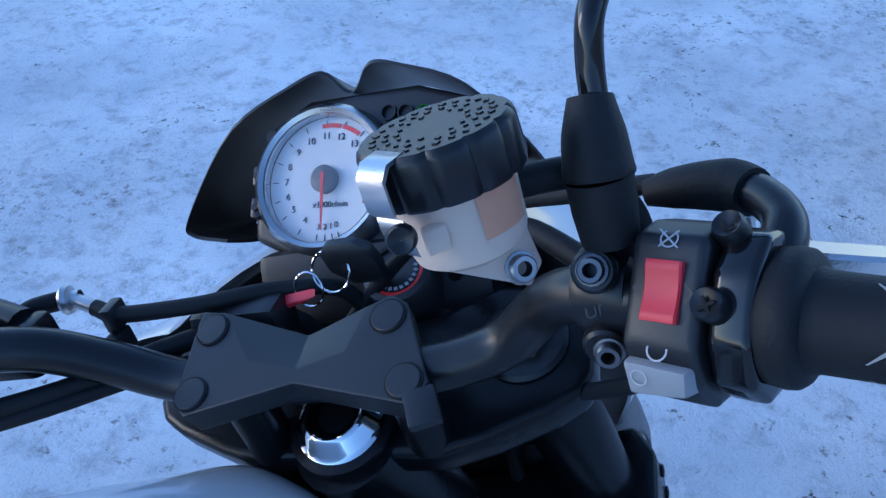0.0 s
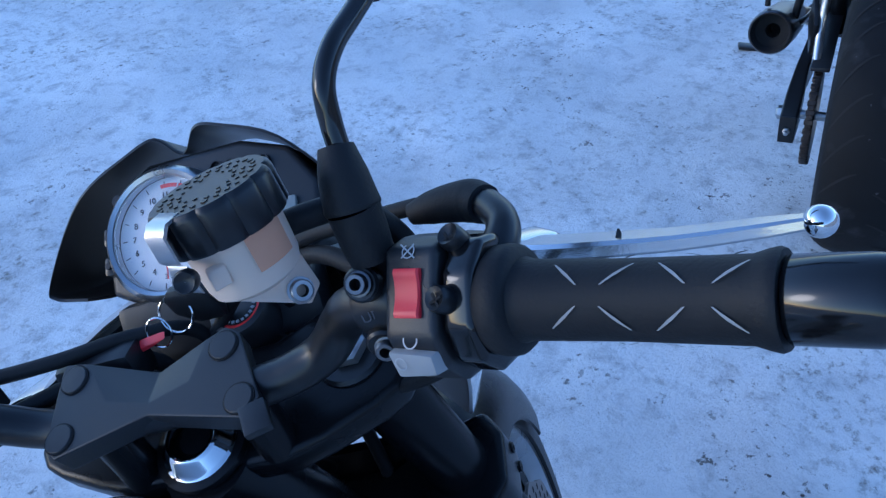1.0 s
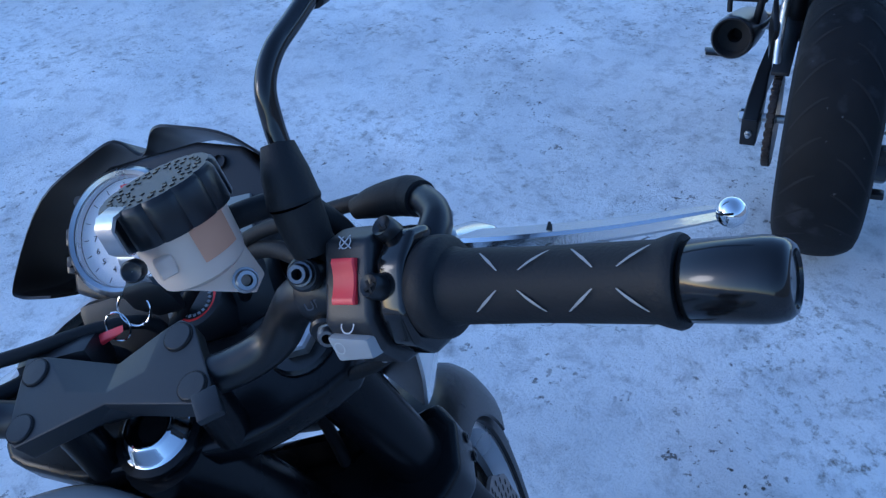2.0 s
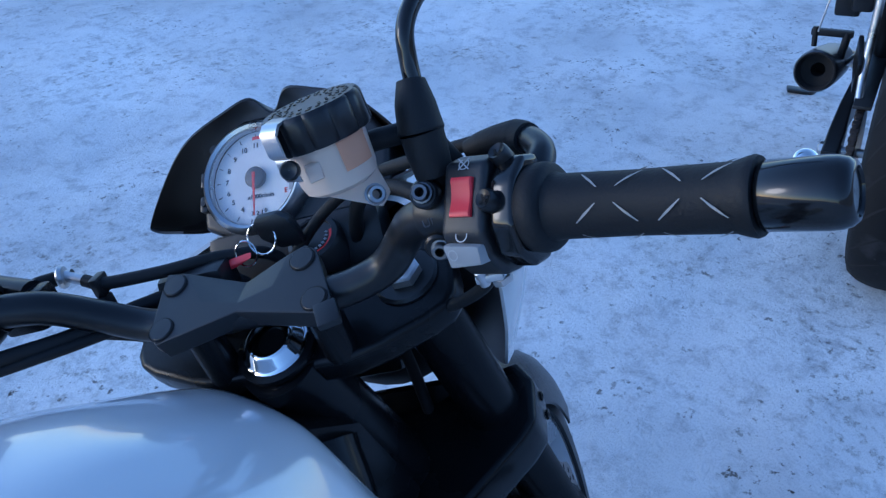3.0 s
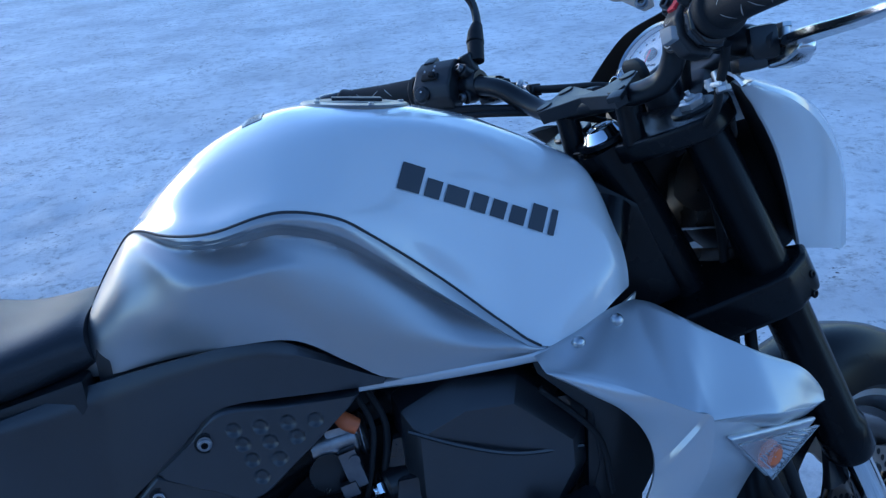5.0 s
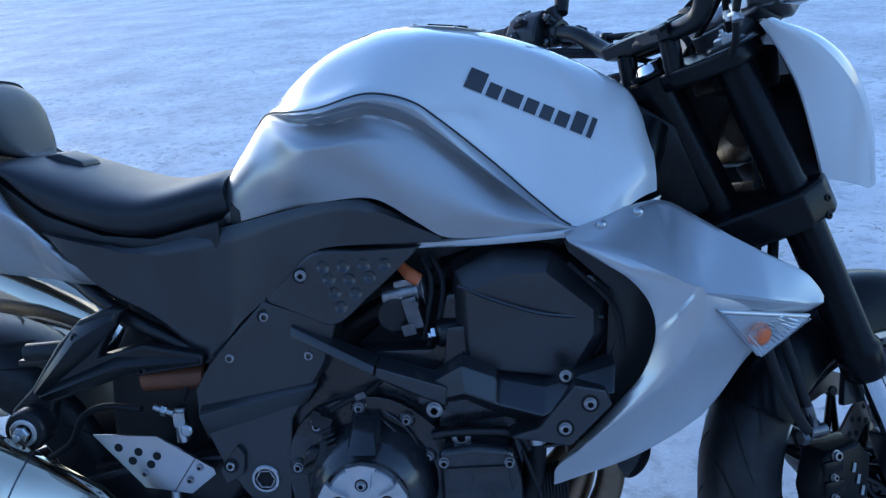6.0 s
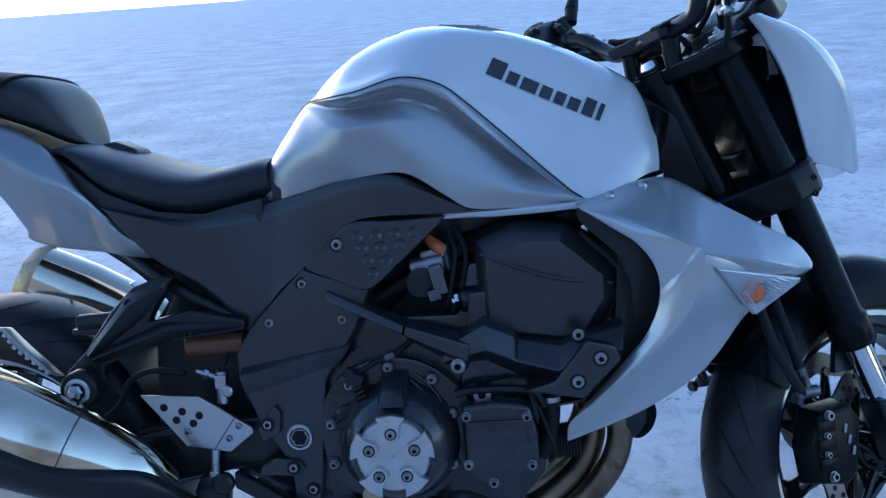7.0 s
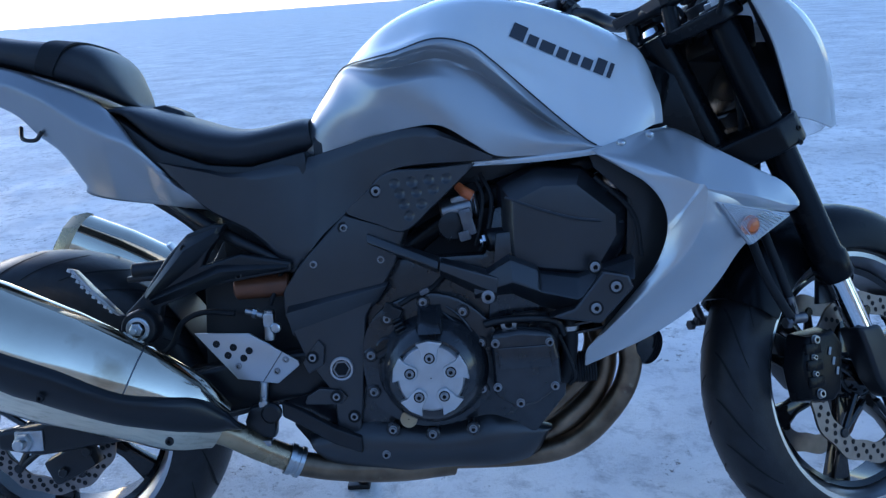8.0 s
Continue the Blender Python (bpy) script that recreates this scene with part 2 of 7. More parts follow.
def part(name, g, mat, parent=None, label="", sharp=38):
    me = bpy.data.meshes.new(name)
    me.from_pydata([tuple(q) for q in g[0]], [], [q for q in g[1]])
    bm = bmesh.new()
    bm.from_mesh(me)
    bmesh.ops.remove_doubles(bm, verts=bm.verts, dist=2e-6)
    bmesh.ops.recalc_face_normals(bm, faces=bm.faces)
    bm.to_mesh(me)
    bm.free()
    me.shade_smooth()
    me.set_sharp_from_angle(angle=radians(sharp))
    me.materials.append(mat)
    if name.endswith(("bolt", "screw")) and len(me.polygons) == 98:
        # shade inside the hexagon's hollow is painted near-black
        me.materials.append(NEAR_BLACK)
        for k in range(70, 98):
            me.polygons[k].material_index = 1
    ob = new(name, me)
    ob.parent = parent
    if label:
        tagged(ob, label)
    return ob


def letters(text, size, m, mat, parent, name="writing", lift=0.0006):
    """Built-in lettering as a flat, thin mesh; m places it (x along the text, y up, z out)."""
    cu = bpy.data.curves.new(name, "FONT")
    cu.body, cu.size, cu.align_x, cu.align_y, cu.extrude = text, size, "CENTER", "CENTER", lift / 2
    tmp = new(name, cu)
    bpy.context.view_layer.update()
    me = bpy.data.meshes.new_from_object(tmp.evaluated_get(bpy.context.evaluated_depsgraph_get()))
    bpy.data.objects.remove(tmp)
    me.transform(m)
    me.materials.clear()
    me.materials.append(mat)
    ob = new(name, me)
    ob.parent = parent
    return ob




# ---- the setting: trodden snow out to the horizon ----
def snow_material():
    m = bpy.data.materials.new("trodden_snow")
    m.use_nodes = True
    n, l = m.node_tree.nodes, m.node_tree.links
    b = n["Principled BSDF"]
    tc = n.new("ShaderNodeTexCoord")

    def noise_of(scale, detail=6, rough=0.6, distort=0.0):
        t = n.new("ShaderNodeTexNoise")
        t.inputs["Scale"].default_value, t.inputs["Detail"].default_value = scale, detail
        t.inputs["Roughness"].default_value, t.inputs["Distortion"].default_value = rough, distort
        l.new(tc.outputs["Object"], t.inputs["Vector"])
        return t.outputs["Fac"]

    def span(src, a, b_, c=0.0, d=1.0):
        r = n.new("ShaderNodeMapRange")
        r.inputs[1].default_value, r.inputs[2].default_value, r.inputs[3].default_value, r.inputs[4].default_value = a, b_, c, d
        l.new(src, r.inputs[0])
        return r.outputs[0]

    def times(a, b_):
        r = n.new("ShaderNodeMath")
        r.operation = "MULTIPLY"
        l.new(a, r.inputs[0])
        l.new(b_, r.inputs[1])
        return r.outputs[0]

    def blend(fac, a, b_):
        r = n.new("ShaderNodeMix")
        r.data_type = "RGBA"
        l.new(fac, r.inputs[0])
        for k, q in ((6, a), (7, b_)):
            if isinstance(q, tuple):
                r.inputs[k].default_value = (*q, 1)
            else:
                l.new(q, r.inputs[k])
        return r.outputs[2]

    white = blend(span(noise_of(1.3, 8), 0.35, 0.68), (0.90, 0.90, 0.90), (0.60, 0.60, 0.61))
    icy = blend(span(noise_of(12, 10, 0.75, 0.3), 0.50, 0.72), white, (0.42, 0.42, 0.43))
    grit = times(span(noise_of(30, 9, 0.75), 0.52, 0.66), span(noise_of(1.7, 7, 0.68, 0.6), 0.47, 0.64))
    dirty = blend(grit, icy, (0.14, 0.12, 0.10))
    specks = times(span(noise_of(40, 5, 0.72), 0.590, 0.645), span(noise_of(2.4, 6, 0.7, 0.5), 0.48, 0.62))
    l.new(blend(specks, dirty, (0.06, 0.05, 0.045)), b.inputs["Base Color"])
    b.inputs["Roughness"].default_value = 0.62
    b.inputs["Specular IOR Level"].default_value = 0.35
    l.new(span(noise_of(6, 6), 0.3, 0.7, 0.42, 0.85), b.inputs["Roughness"])
    h1 = n.new("ShaderNodeBump")
    h1.inputs["Strength"].default_value, h1.inputs["Distance"].default_value = 0.35, 0.03
    l.new(noise_of(7, 9, 0.68, 0.4), h1.inputs["Height"])
    h2 = n.new("ShaderNodeBump")
    h2.inputs["Strength"].default_value, h2.inputs["Distance"].default_value = 0.8, 0.008
    l.new(noise_of(90, 6, 0.7), h2.inputs["Height"])
    l.new(h1.outputs[0], h2.inputs["Normal"])
    l.new(h2.outputs[0], b.inputs["Normal"])
    return m


SNOW = snow_material()


def ground_sheet():
    """One sheet, fine near the machine and coarse towards the horizon, with low trodden lumps."""
    steps = [0.0]
    d = 0.05
    while steps[-1] < 4000:
        steps.append(steps[-1] + d)
        if steps[-1] > 3.0:
            d *= 1.22
    xs = [-q for q in reversed(steps[1:])] + steps
    v = []
    for y in xs:
        for x in xs:
            r = math.hypot(x, y)
            z = 0.0
            if r < 60:
                q = Vector((x, y, 0))
                z = 0.010 * noise.noise(q * 2.1) + 0.005 * noise.noise(q * 6.3) + 0.025 * noise.noise(q * 0.35) * min(1, max(0, (r - 1.2) / 3))
                z -= 0.008
            v.append((x, y, z))
    n = len(xs)
    return v, [(j * n + i, j * n + i + 1, (j + 1) * n + i + 1, (j + 1) * n + i) for j in range(n - 1) for i in range(n - 1)]


ground = part("ground", ground_sheet(), SNOW, None, sharp=180)
tagged(ground, "trodden white snow with grit and dirty patches", "snow", kind="structure")


# ---- plain unseen wall, added behind the camera to close the yard and shape reflections ----
WALL_GREY = material("reflection_wall_grey", (0.27, 0.27, 0.28), 0.85, bump=0.3, bump_scale=60, mottle=0.25, mottle_scale=2)
reflection_wall = part("reflection_wall", block((0.0, -12.0, 2.4), (40.0, 0.4, 5.0), 0.02), WALL_GREY)
tagged(reflection_wall, "plain grey wall added unseen beside the yard to shape reflections", "wall", kind="structure")


# ---- the motorcycle: built upright (x forward, y to its left), leaning on its side stand, bars turned left ----
LEAN_ANGLE, STEER_ANGLE, RAKE = 10.4, 30.3, radians(24.5)
bike = new("motorcycle")
bike.matrix_world = pose(0, 0, 0, -LEAN_ANGLE)
tagged(bike, "white and silver naked motorcycle leaning on its stand on snow", "motorcycle")
FRONT, REAR = Vector((0.7225, 0, 0.30)), Vector((-0.7225, 0, 0.31))
AXIS_FOOT, AXIS = Vector((0.8255, 0, 0)), Vector((-math.sin(RAKE), 0, math.cos(RAKE)))
# the wheels, forks and bars stand a little straighter than the flank panels were drawn
UPRIGHT = Matrix.Translation((0, 0, 0.97)) @ Matrix.Rotation(radians(3.25), 4, "X") @ Matrix.Translation((0, 0, -0.97))
STEER = UPRIGHT @ Matrix.Translation(AXIS_FOOT) @ Matrix.Rotation(radians(STEER_ANGLE), 4, AXIS) @ Matrix.Translation(-AXIS_FOOT)


def steered(name, g, mat, parent=None, label="", sharp=38):
    """A part that turns with the bars."""
    return part(name, xf(g, STEER), mat, parent or bike, label, sharp)


def both(g):
    return join(g, mirror(g))


# the tank: half sections from the ridge outwards and down; the fifth point lies on the seam of the silver flank
TANK = [
    (-0.222, [(0, 0.790), (0.004, 0.790), (0.008, 0.790), (0.012, 0.790), (0.016, 0.790), (0.050, 0.784), (0.072, 0.774), (0.074, 0.760)]),
    (-0.205, [(0, 0.832), (0.005, 0.832), (0.010, 0.832), (0.015, 0.832), (0.020, 0.831), (0.060, 0.820), (0.084, 0.795), (0.087, 0.763)]),
    (-0.175, [(0, 0.876), (0.006, 0.876), (0.012, 0.876), (0.018, 0.8755), (0.024, 0.875), (0.070, 0.858), (0.100, 0.820), (0.102, 0.768)]),
    (-0.140, [(0, 0.917), (0.008, 0.917), (0.018, 0.916), (0.030, 0.914), (0.062, 0.908), (0.094, 0.885), (0.120, 0.835), (0.112, 0.776)]),
    (-0.090, [(0, 0.957), (0.035, 0.955), (0.070, 0.946), (0.102, 0.930), (0.132, 0.911), (0.148, 0.875), (0.148, 0.830), (0.130, 0.786)]),
    (-0.042, [(0, 0.986), (0.050, 0.982), (0.100, 0.965), (0.140, 0.935), (0.168, 0.915), (0.174, 0.880), (0.168, 0.838), (0.152, 0.795)]),
]
TANK += [
    (0.020, [(0, 1.007), (0.058, 1.002), (0.115, 0.982), (0.162, 0.950), (0.184, 0.929), (0.188, 0.890), (0.182, 0.840), (0.170, 0.797)]),
    (0.073, [(0, 1.009), (0.060, 1.005), (0.120, 0.986), (0.167, 0.945), (0.186, 0.918), (0.188, 0.875), (0.183, 0.825), (0.176, 0.765)]),
    (0.110, [(0, 1.005), (0.060, 1.001), (0.118, 0.982), (0.163, 0.928), (0.181, 0.891), (0.190, 0.850), (0.188, 0.800), (0.179, 0.743)]),
    (0.173, [(0, 0.994), (0.060, 0.989), (0.112, 0.965), (0.152, 0.880), (0.168, 0.833), (0.192, 0.800), (0.196, 0.772), (0.183, 0.740)]),
    (0.231, [(0, 0.976), (0.058, 0.970), (0.106, 0.940), (0.150, 0.830), (0.174, 0.778), (0.192, 0.765), (0.194, 0.752), (0.184, 0.740)]),
]
TANK += [
    (0.272, [(0, 0.960), (0.056, 0.954), (0.106, 0.918), (0.158, 0.798), (0.182, 0.748), (0.183, 0.747), (0.183, 0.746), (0.182, 0.745)]),
    (0.320, [(0, 0.938), (0.054, 0.931), (0.102, 0.890), (0.151, 0.805), (0.168, 0.757), (0.168, 0.755), (0.167, 0.753), (0.165, 0.751)]),
    (0.360, [(0, 0.912), (0.050, 0.904), (0.090, 0.868), (0.130, 0.815), (0.140, 0.775), (0.138, 0.768), (0.134, 0.762), (0.130, 0.758)]),
    (0.384, [(0, 0.868), (0.040, 0.860), (0.075, 0.838), (0.105, 0.805), (0.112, 0.780), (0.110, 0.774), (0.107, 0.769), (0.103, 0.765)]),
]


def ridge_lift(x):
    return 0.006 * max(0.0, min(1.0, (x + 0.16) / 0.08)) * max(0.0, min(1.0, (0.33 - x) / 0.10))


def narrowed(x):
    return 1.0 - 0.11 * max(0.0, min(1.0, (x - 0.06) / 0.12))


TANK = [(x, [(y * (narrowed(x) if k > 3 else 1 - (1 - narrowed(x)) * k / 4), z + (ridge_lift(x) if k < 3 else 0)) for k, (y, z) in enumerate(prof)]) for x, prof in TANK]


def tank_curve(k):
    """One of the tank's lengthwise lines, smooth."""
    return cr([(x, *prof[k]) for x, prof in TANK], 8)


TANK_LINES = [tank_curve(k) for k in range(8)]


def tank_grid(lo, hi, per, side, lift=0.0):
    """The part of the tank's skin between two of its lines."""
    rows = []
    for i in range(len(TANK_LINES[0])):
        line = [TANK_LINES[k][i] for k in range(8)]
        mirrored = [np.array((line[1][0], -line[1][1], line[1][2]))] + line
        cur = cr(mirrored, per)[per:]
        seg = cur[lo * per:hi * per + 1]
        rows.append([(q[0], q[1] * side, q[2]) for q in seg])
    return rows


def skin(rows, inset):
    """A closed shell from a grid of points: thickened towards the middle of the machine."""
    n, m = len(rows[0]), len(rows)
    v = [q for r in rows for q in r]
    mid = np.array((0, 0, 0.80))
    inner = []
    for q in v:
        d = np.array((0.0, -q[1], mid[2] - q[2]))
        inner.append(tuple(np.array(q) + d / max(np.linalg.norm(d), 1e-6) * inset))
    k = len(v)
    f = []
    for j in range(m - 1):
        for i in range(n - 1):
            a, b, c, d = j * n + i, j * n + i + 1, (j + 1) * n + i + 1, (j + 1) * n + i
            f += [(a, b, c, d), (k + d, k + c, k + b, k + a)]
    ring = [i for i in range(n)] + [j * n + n - 1 for j in range(1, m)] + [(m - 1) * n + i for i in range(n - 2, -1, -1)] + [j * n for j in range(m - 2, 0, -1)]
    f += [(ring[i], k + ring[i], k + ring[(i + 1) % len(ring)], ring[(i + 1) % len(ring)]) for i in range(len(ring))]
    return v + inner, f


def build_tank():
    left = tank_grid(0, 4, 8, 1)
    right = tank_grid(0, 4, 8, -1)
    whole = [list(reversed(r))[:-1] + l_ for r, l_ in zip(right, left)]
    tank = part("fuel_tank", skin(whole, 0.012), WHITE, bike, "glossy white fuel tank")
    for side in (-1, 1):
        rows = tank_grid(4, 7, 14, side)[:89]
        # shallow knee hollow in the flank, with a raised lip along the seam
        n = len(rows[0])
        out = []
        for i, r in enumerate(rows):
            u = i / (len(rows) - 1)
            line = []
            for j, q in enumerate(r):
                v = j / (n - 1)
                along = min(1, max(0, (u - 0.17 - 0.46 * min(v, 0.45)) / 0.22)) * min(1, max(0, (0.95 - u) / 0.13))
                along = along * along * (3 - 2 * along)
                ledge = 0.13 * min(1, max(0, (u - 0.30) / 0.35))
                down = min(1, max(0, (v - ledge) / 0.16))
                across = down * down * (3 - 2 * down) * (1 - max(0.0, v - ledge - 0.16) / 0.75) ** 1.3 if v < ledge + 0.91 else 0.0
                hollow = 0.033 * along * across
                lip = 0.0015 * math.exp(-((v - 0.06) / 0.06) ** 2) * min(1, max(0, (u - 0.3) / 0.15))
                line.append((q[0], q[1] - side * (hollow - lip), q[2]))
            out.append(line)
        part("tank_flank", skin(out, 0.010), FLANK, tank, "satin silver tank flank panel with a knee hollow")
        seam = [(q[0], q[1] * side * 1.0, q[2]) for q in TANK_LINES[4][:89]]
        part("tank_seam", tube(seam[::3], 0.0017, 6, 2), PLASTIC, tank)
    return tank


tank = build_tank()

# filler cap
CAP = Vector((0.112, 0, 1.0090))
CAP_UP = Vector((0.125, 0, 1)).normalized()
cap = part("filler_cap", lathe([(0.001, 0.0045), (0.040, 0.0035), (0.0435, 0.002), (0.044, -0.002)], CAP, CAP_UP, 48), SATIN, tank, "dark filler cap with a folded key flap")
part("cap_ring", lathe([(0.0445, -0.002), (0.0445, 0.002), (0.046, 0.003), (0.059, 0.0015), (0.061, -0.0005), (0.061, -0.006)], CAP, CAP_UP, 64), CAPMETAL, cap, "dull brushed metal cap ring")
s_, u_, d_ = basis(CAP_UP)
for k in range(5):
    ang = math.atan2(u_.x, s_.x) + 2 * math.pi * k / 5
    part("cap_screw", bolt(CAP + (s_ * math.cos(ang) + u_ * math.sin(ang)) * 0.052 + d_ * 0.0015, CAP_UP, 0.0034, 0.003), STEEL, cap)
flap = [(-0.026, -0.012), (-0.006, -0.012), (0.004, -0.019), (0.030, -0.016), (0.030, 0.016), (0.004, 0.019), (-0.006, 0.012), (-0.026, 0.012)]
fl = [(x, y, z) for z in (0.0, 0.004) for x, y in flap]
flg = (fl, [tuple(reversed(range(8))), tuple(range(8, 16))] + [(i, (i + 1) % 8, 8 + (i + 1) % 8, 8 + i) for i in range(8)])
cap_pose = Matrix.Translation(CAP + CAP_UP * 0.003) @ Vector((0, 0, 1)).rotation_difference(CAP_UP).to_matrix().to_4x4()
part("key_flap", xf(bev(flg, 0.001, 2), cap_pose), PLASTIC, cap)

# pale warning label behind the cap, its print too small to read
LABEL = material("pale_label", (0.68, 0.71, 0.71), 0.4, mottle=0.05)


def tank_top(x, y):
    """Height of the tank's skin near its ridge."""
    xs = [q[0] for q in TANK_LINES[0]]
    line = [(np.interp(x, xs, [q[1] for q in TANK_LINES[k]]), np.interp(x, xs, [q[2] for q in TANK_LINES[k]])) for k in range(5)]
    line = cr([(-line[1][0], line[1][1])] + line, 8)[8:]
    return float(np.interp(abs(y), [q[0] for q in line], [q[1] for q in line]))


def patch(x0, x1, y0, y1, lift):
    v = [(x0 + (x1 - x0) * i / 4, y0 + (y1 - y0) * j / 6, tank_top(x0 + (x1 - x0) * i / 4, y0 + (y1 - y0) * j / 6) + lift) for j in range(7) for i in range(5)]
    return v, [(j * 5 + i, j * 5 + i + 1, j * 5 + i + 6, j * 5 + i + 5) for j in range(6) for i in range(4)]


tank_label = part("tank_label", patch(-0.0115, 0.0110, -0.050, -0.002, 0.0006), INK, tank, "small pale warning label with fine print")
part("label_face", patch(-0.0107, 0.0102, -0.0492, -0.0028, 0.0009), LABEL, tank_label)
for k in range(6):
    part("label_bar", patch(-0.0085 + 0.001 * (k % 3), 0.0080 - 0.002 * (k % 2), -0.0455 + 0.0072 * k, -0.0425 + 0.0072 * k, 0.0012), DIM, tank_label)

# name on the tank sides: plain bars in the badge's dark grey
BADGE = material("dark_badge", (0.035, 0.037, 0.045), 0.35, mottle=0.05)


def tank_side(x, z):
    """y of the tank's skin at a place on its right flank."""
    xs = [q[0] for q in TANK_LINES[0]]
    line = []
    for k in range(1, 7):
        line.append((np.interp(x, xs, [q[1] for q in TANK_LINES[k]]), np.interp(x, xs, [q[2] for q in TANK_LINES[k]])))
    fine = cr(line, 12)
    return -float(np.interp(-z, [-q[1] for q in fine], [q[0] for q in fine]))


def badge(side):
    # nine plain strokes falling forward along the flank
    a, b = Vector((0.1395, 0.9305)), Vector((0.298, 0.8545))
    d = (b - a).normalized()
    up = Vector((-d.y, d.x))
    widths = [0.020, 0.014, 0.020, 0.014, 0.013, 0.014, 0.014, 0.006]
    heights = [0.026, 0.018, 0.018, 0.018, 0.018, 0.018, 0.026, 0.026]
    x = 0.0
    total = sum(widths) + 0.0042 * (len(widths) - 1)
    scale = (b - a).length / total
    for w, h in zip(widths, heights):
        p0, p1 = x * scale, (x + w) * scale
        rows = []
        for j in range(4):
            row = []
            for i in range(4):
                q = a + d * (p0 + (p1 - p0) * i / 3) + up * (h * j / 3)
                row.append((q.x, (tank_side(q.x, q.y) - 0.0018) * -side, q.y))
            rows.append(row)
        v = [q for r in rows for q in r]
        yield v, [(j * 4 + i, j * 4 + i + 1, j * 4 + i + 5, j * 4 + i + 4) for j in range(3) for i in range(3)]
        x += w + 0.0042


for side in (-1, 1):
    for g in badge(side):
        part("badge_bar", g, BADGE, tank)

# ---- seat ----
SEAT_TOP = [(-0.206, 0.829), (-0.228, 0.829), (-0.300, 0.818), (-0.365, 0.826), (-0.444, 0.853), (-0.500, 0.868), (-0.535, 0.866)]
SEAT_LOW = [(-0.194, 0.766), (-0.245, 0.752), (-0.316, 0.744), (-0.371, 0.754), (-0.453, 0.786), (-0.508, 0.842), (-0.535, 0.852)]
SEAT_WIDE = [(-0.535, 0.118), (-0.46, 0.132), (-0.37, 0.142), (-0.30, 0.138), (-0.25, 0.118), (-0.205, 0.100)]


def cushion(top, low, wide, n=30, round_=2.6, dip=0.0):
    tp, lw = cr(top, 8), cr(low, 8)
    rings = []
    for i in range(n + 1):
        u = i / n
        a, b = at(tp, u), at(lw, u)
        w = curved(wide, (a[0] + b[0]) / 2)
        ring = []
        for j in range(36):
            t = 2 * math.pi * j / 36
            c, s = math.cos(t), math.sin(t)
            y = w * math.copysign(abs(c) ** (2 / round_), c)
            k = math.copysign(abs(s) ** (2 / round_), s)
            x = (a[0] + b[0]) / 2 + (a[0] - b[0]) / 2 * k
            z = (a[1] + b[1]) / 2 + (a[1] - b[1]) / 2 * k
            ring.append((x, y, z))
        rings.append(ring)
    def shrink(ring, k):
        m = np.mean(np.array(ring), axis=0)
        return [tuple(m + (np.array(q) - m) * k) for q in ring]
    return loft([shrink(rings[0], 0.6), shrink(rings[0], 0.92)] + rings + [shrink(rings[-1], 0.9), shrink(rings[-1], 0.5)])


seat = part("rider_seat", cushion(SEAT_TOP, SEAT_LOW, SEAT_WIDE), LEATHER, bike, "black grained vinyl rider seat")
PIL_TOP = [(-0.508, 0.872), (-0.517, 0.893), (-0.531, 0.925), (-0.549, 0.957), (-0.572, 0.976), (-0.605, 0.984), (-0.640, 0.987), (-0.690, 0.994), (-0.750, 1.004), (-0.860, 1.004)]
PIL_LOW = [(-0.500, 0.866), (-0.512, 0.865), (-0.530, 0.869), (-0.550, 0.879), (-0.575, 0.892), (-0.616, 0.909), (-0.662, 0.926), (-0.709, 0.942), (-0.780, 0.955), (-0.860, 0.965)]
PIL_WIDE = [(-0.86, 0.085), (-0.75, 0.112), (-0.62, 0.125), (-0.58, 0.118), (-0.545, 0.098), (-0.520, 0.068), (-0.505, 0.035), (-0.498, 0.018)]
pillion = part("pillion_seat", cushion(PIL_TOP, PIL_LOW, PIL_WIDE, 30, 3.2), LEATHER, bike, "black vinyl pillion seat with a strap")
rows = []
for k in range(33):
    t = -0.55 + (math.pi + 1.10) * k / 32
    y, up = (math.copysign(abs(q) ** (2 / 3.2), q) for q in (math.cos(t), math.sin(t)))
    for x_low, x_high, z_low, z_high in ((-0.652, -0.620, 0.922, 0.9855), (-0.626, -0.580, 0.911, 0.9795)):
        rows.append([((x_low + x_high + (x_high - x_low) * up) / 2, y * 0.1245 * (1 + e * 0.022), (z_low + z_high + (z_high - z_low) * up) / 2 + e * 0.003 * up) for e in (0, 1)])
sv, sf = [], []
for k in range(33):
    (a0, a1), (b0, b1) = rows[2 * k], rows[2 * k + 1]
    sv += [a0, b0, b1, a1]
sf = [(4 * i + j, 4 * i + (j + 1) % 4, 4 * i + 4 + (j + 1) % 4, 4 * i + 4 + j) for i in range(32) for j in range(4)]
part("strap", (sv, sf), RUBBER, pillion, "black webbing strap")

seat_tongue = bev(loft([[(-0.492, -0.030, 0.858), (-0.492, 0.030, 0.858), (-0.488, 0.026, 0.868), (-0.488, -0.026, 0.868)], [(-0.462, -0.034, 0.852), (-0.462, 0.034, 0.852), (-0.466, 0.030, 0.870), (-0.466, -0.030, 0.870)], [(-0.430, -0.03, 0.848), (-0.430, 0.03, 0.848), (-0.434, 0.026, 0.856), (-0.434, -0.026, 0.856)]]), 0.004, 3)
part("seat_tongue", seat_tongue, LEATHER, seat)

part("seat_base", slab([(-0.205, 0.772), (-0.300, 0.752), (-0.372, 0.760), (-0.450, 0.792), (-0.520, 0.850), (-0.520, 0.810), (-0.440, 0.735), (-0.310, 0.700), (-0.205, 0.715)], -0.118, 0.118, 0.008), PLASTIC, seat)

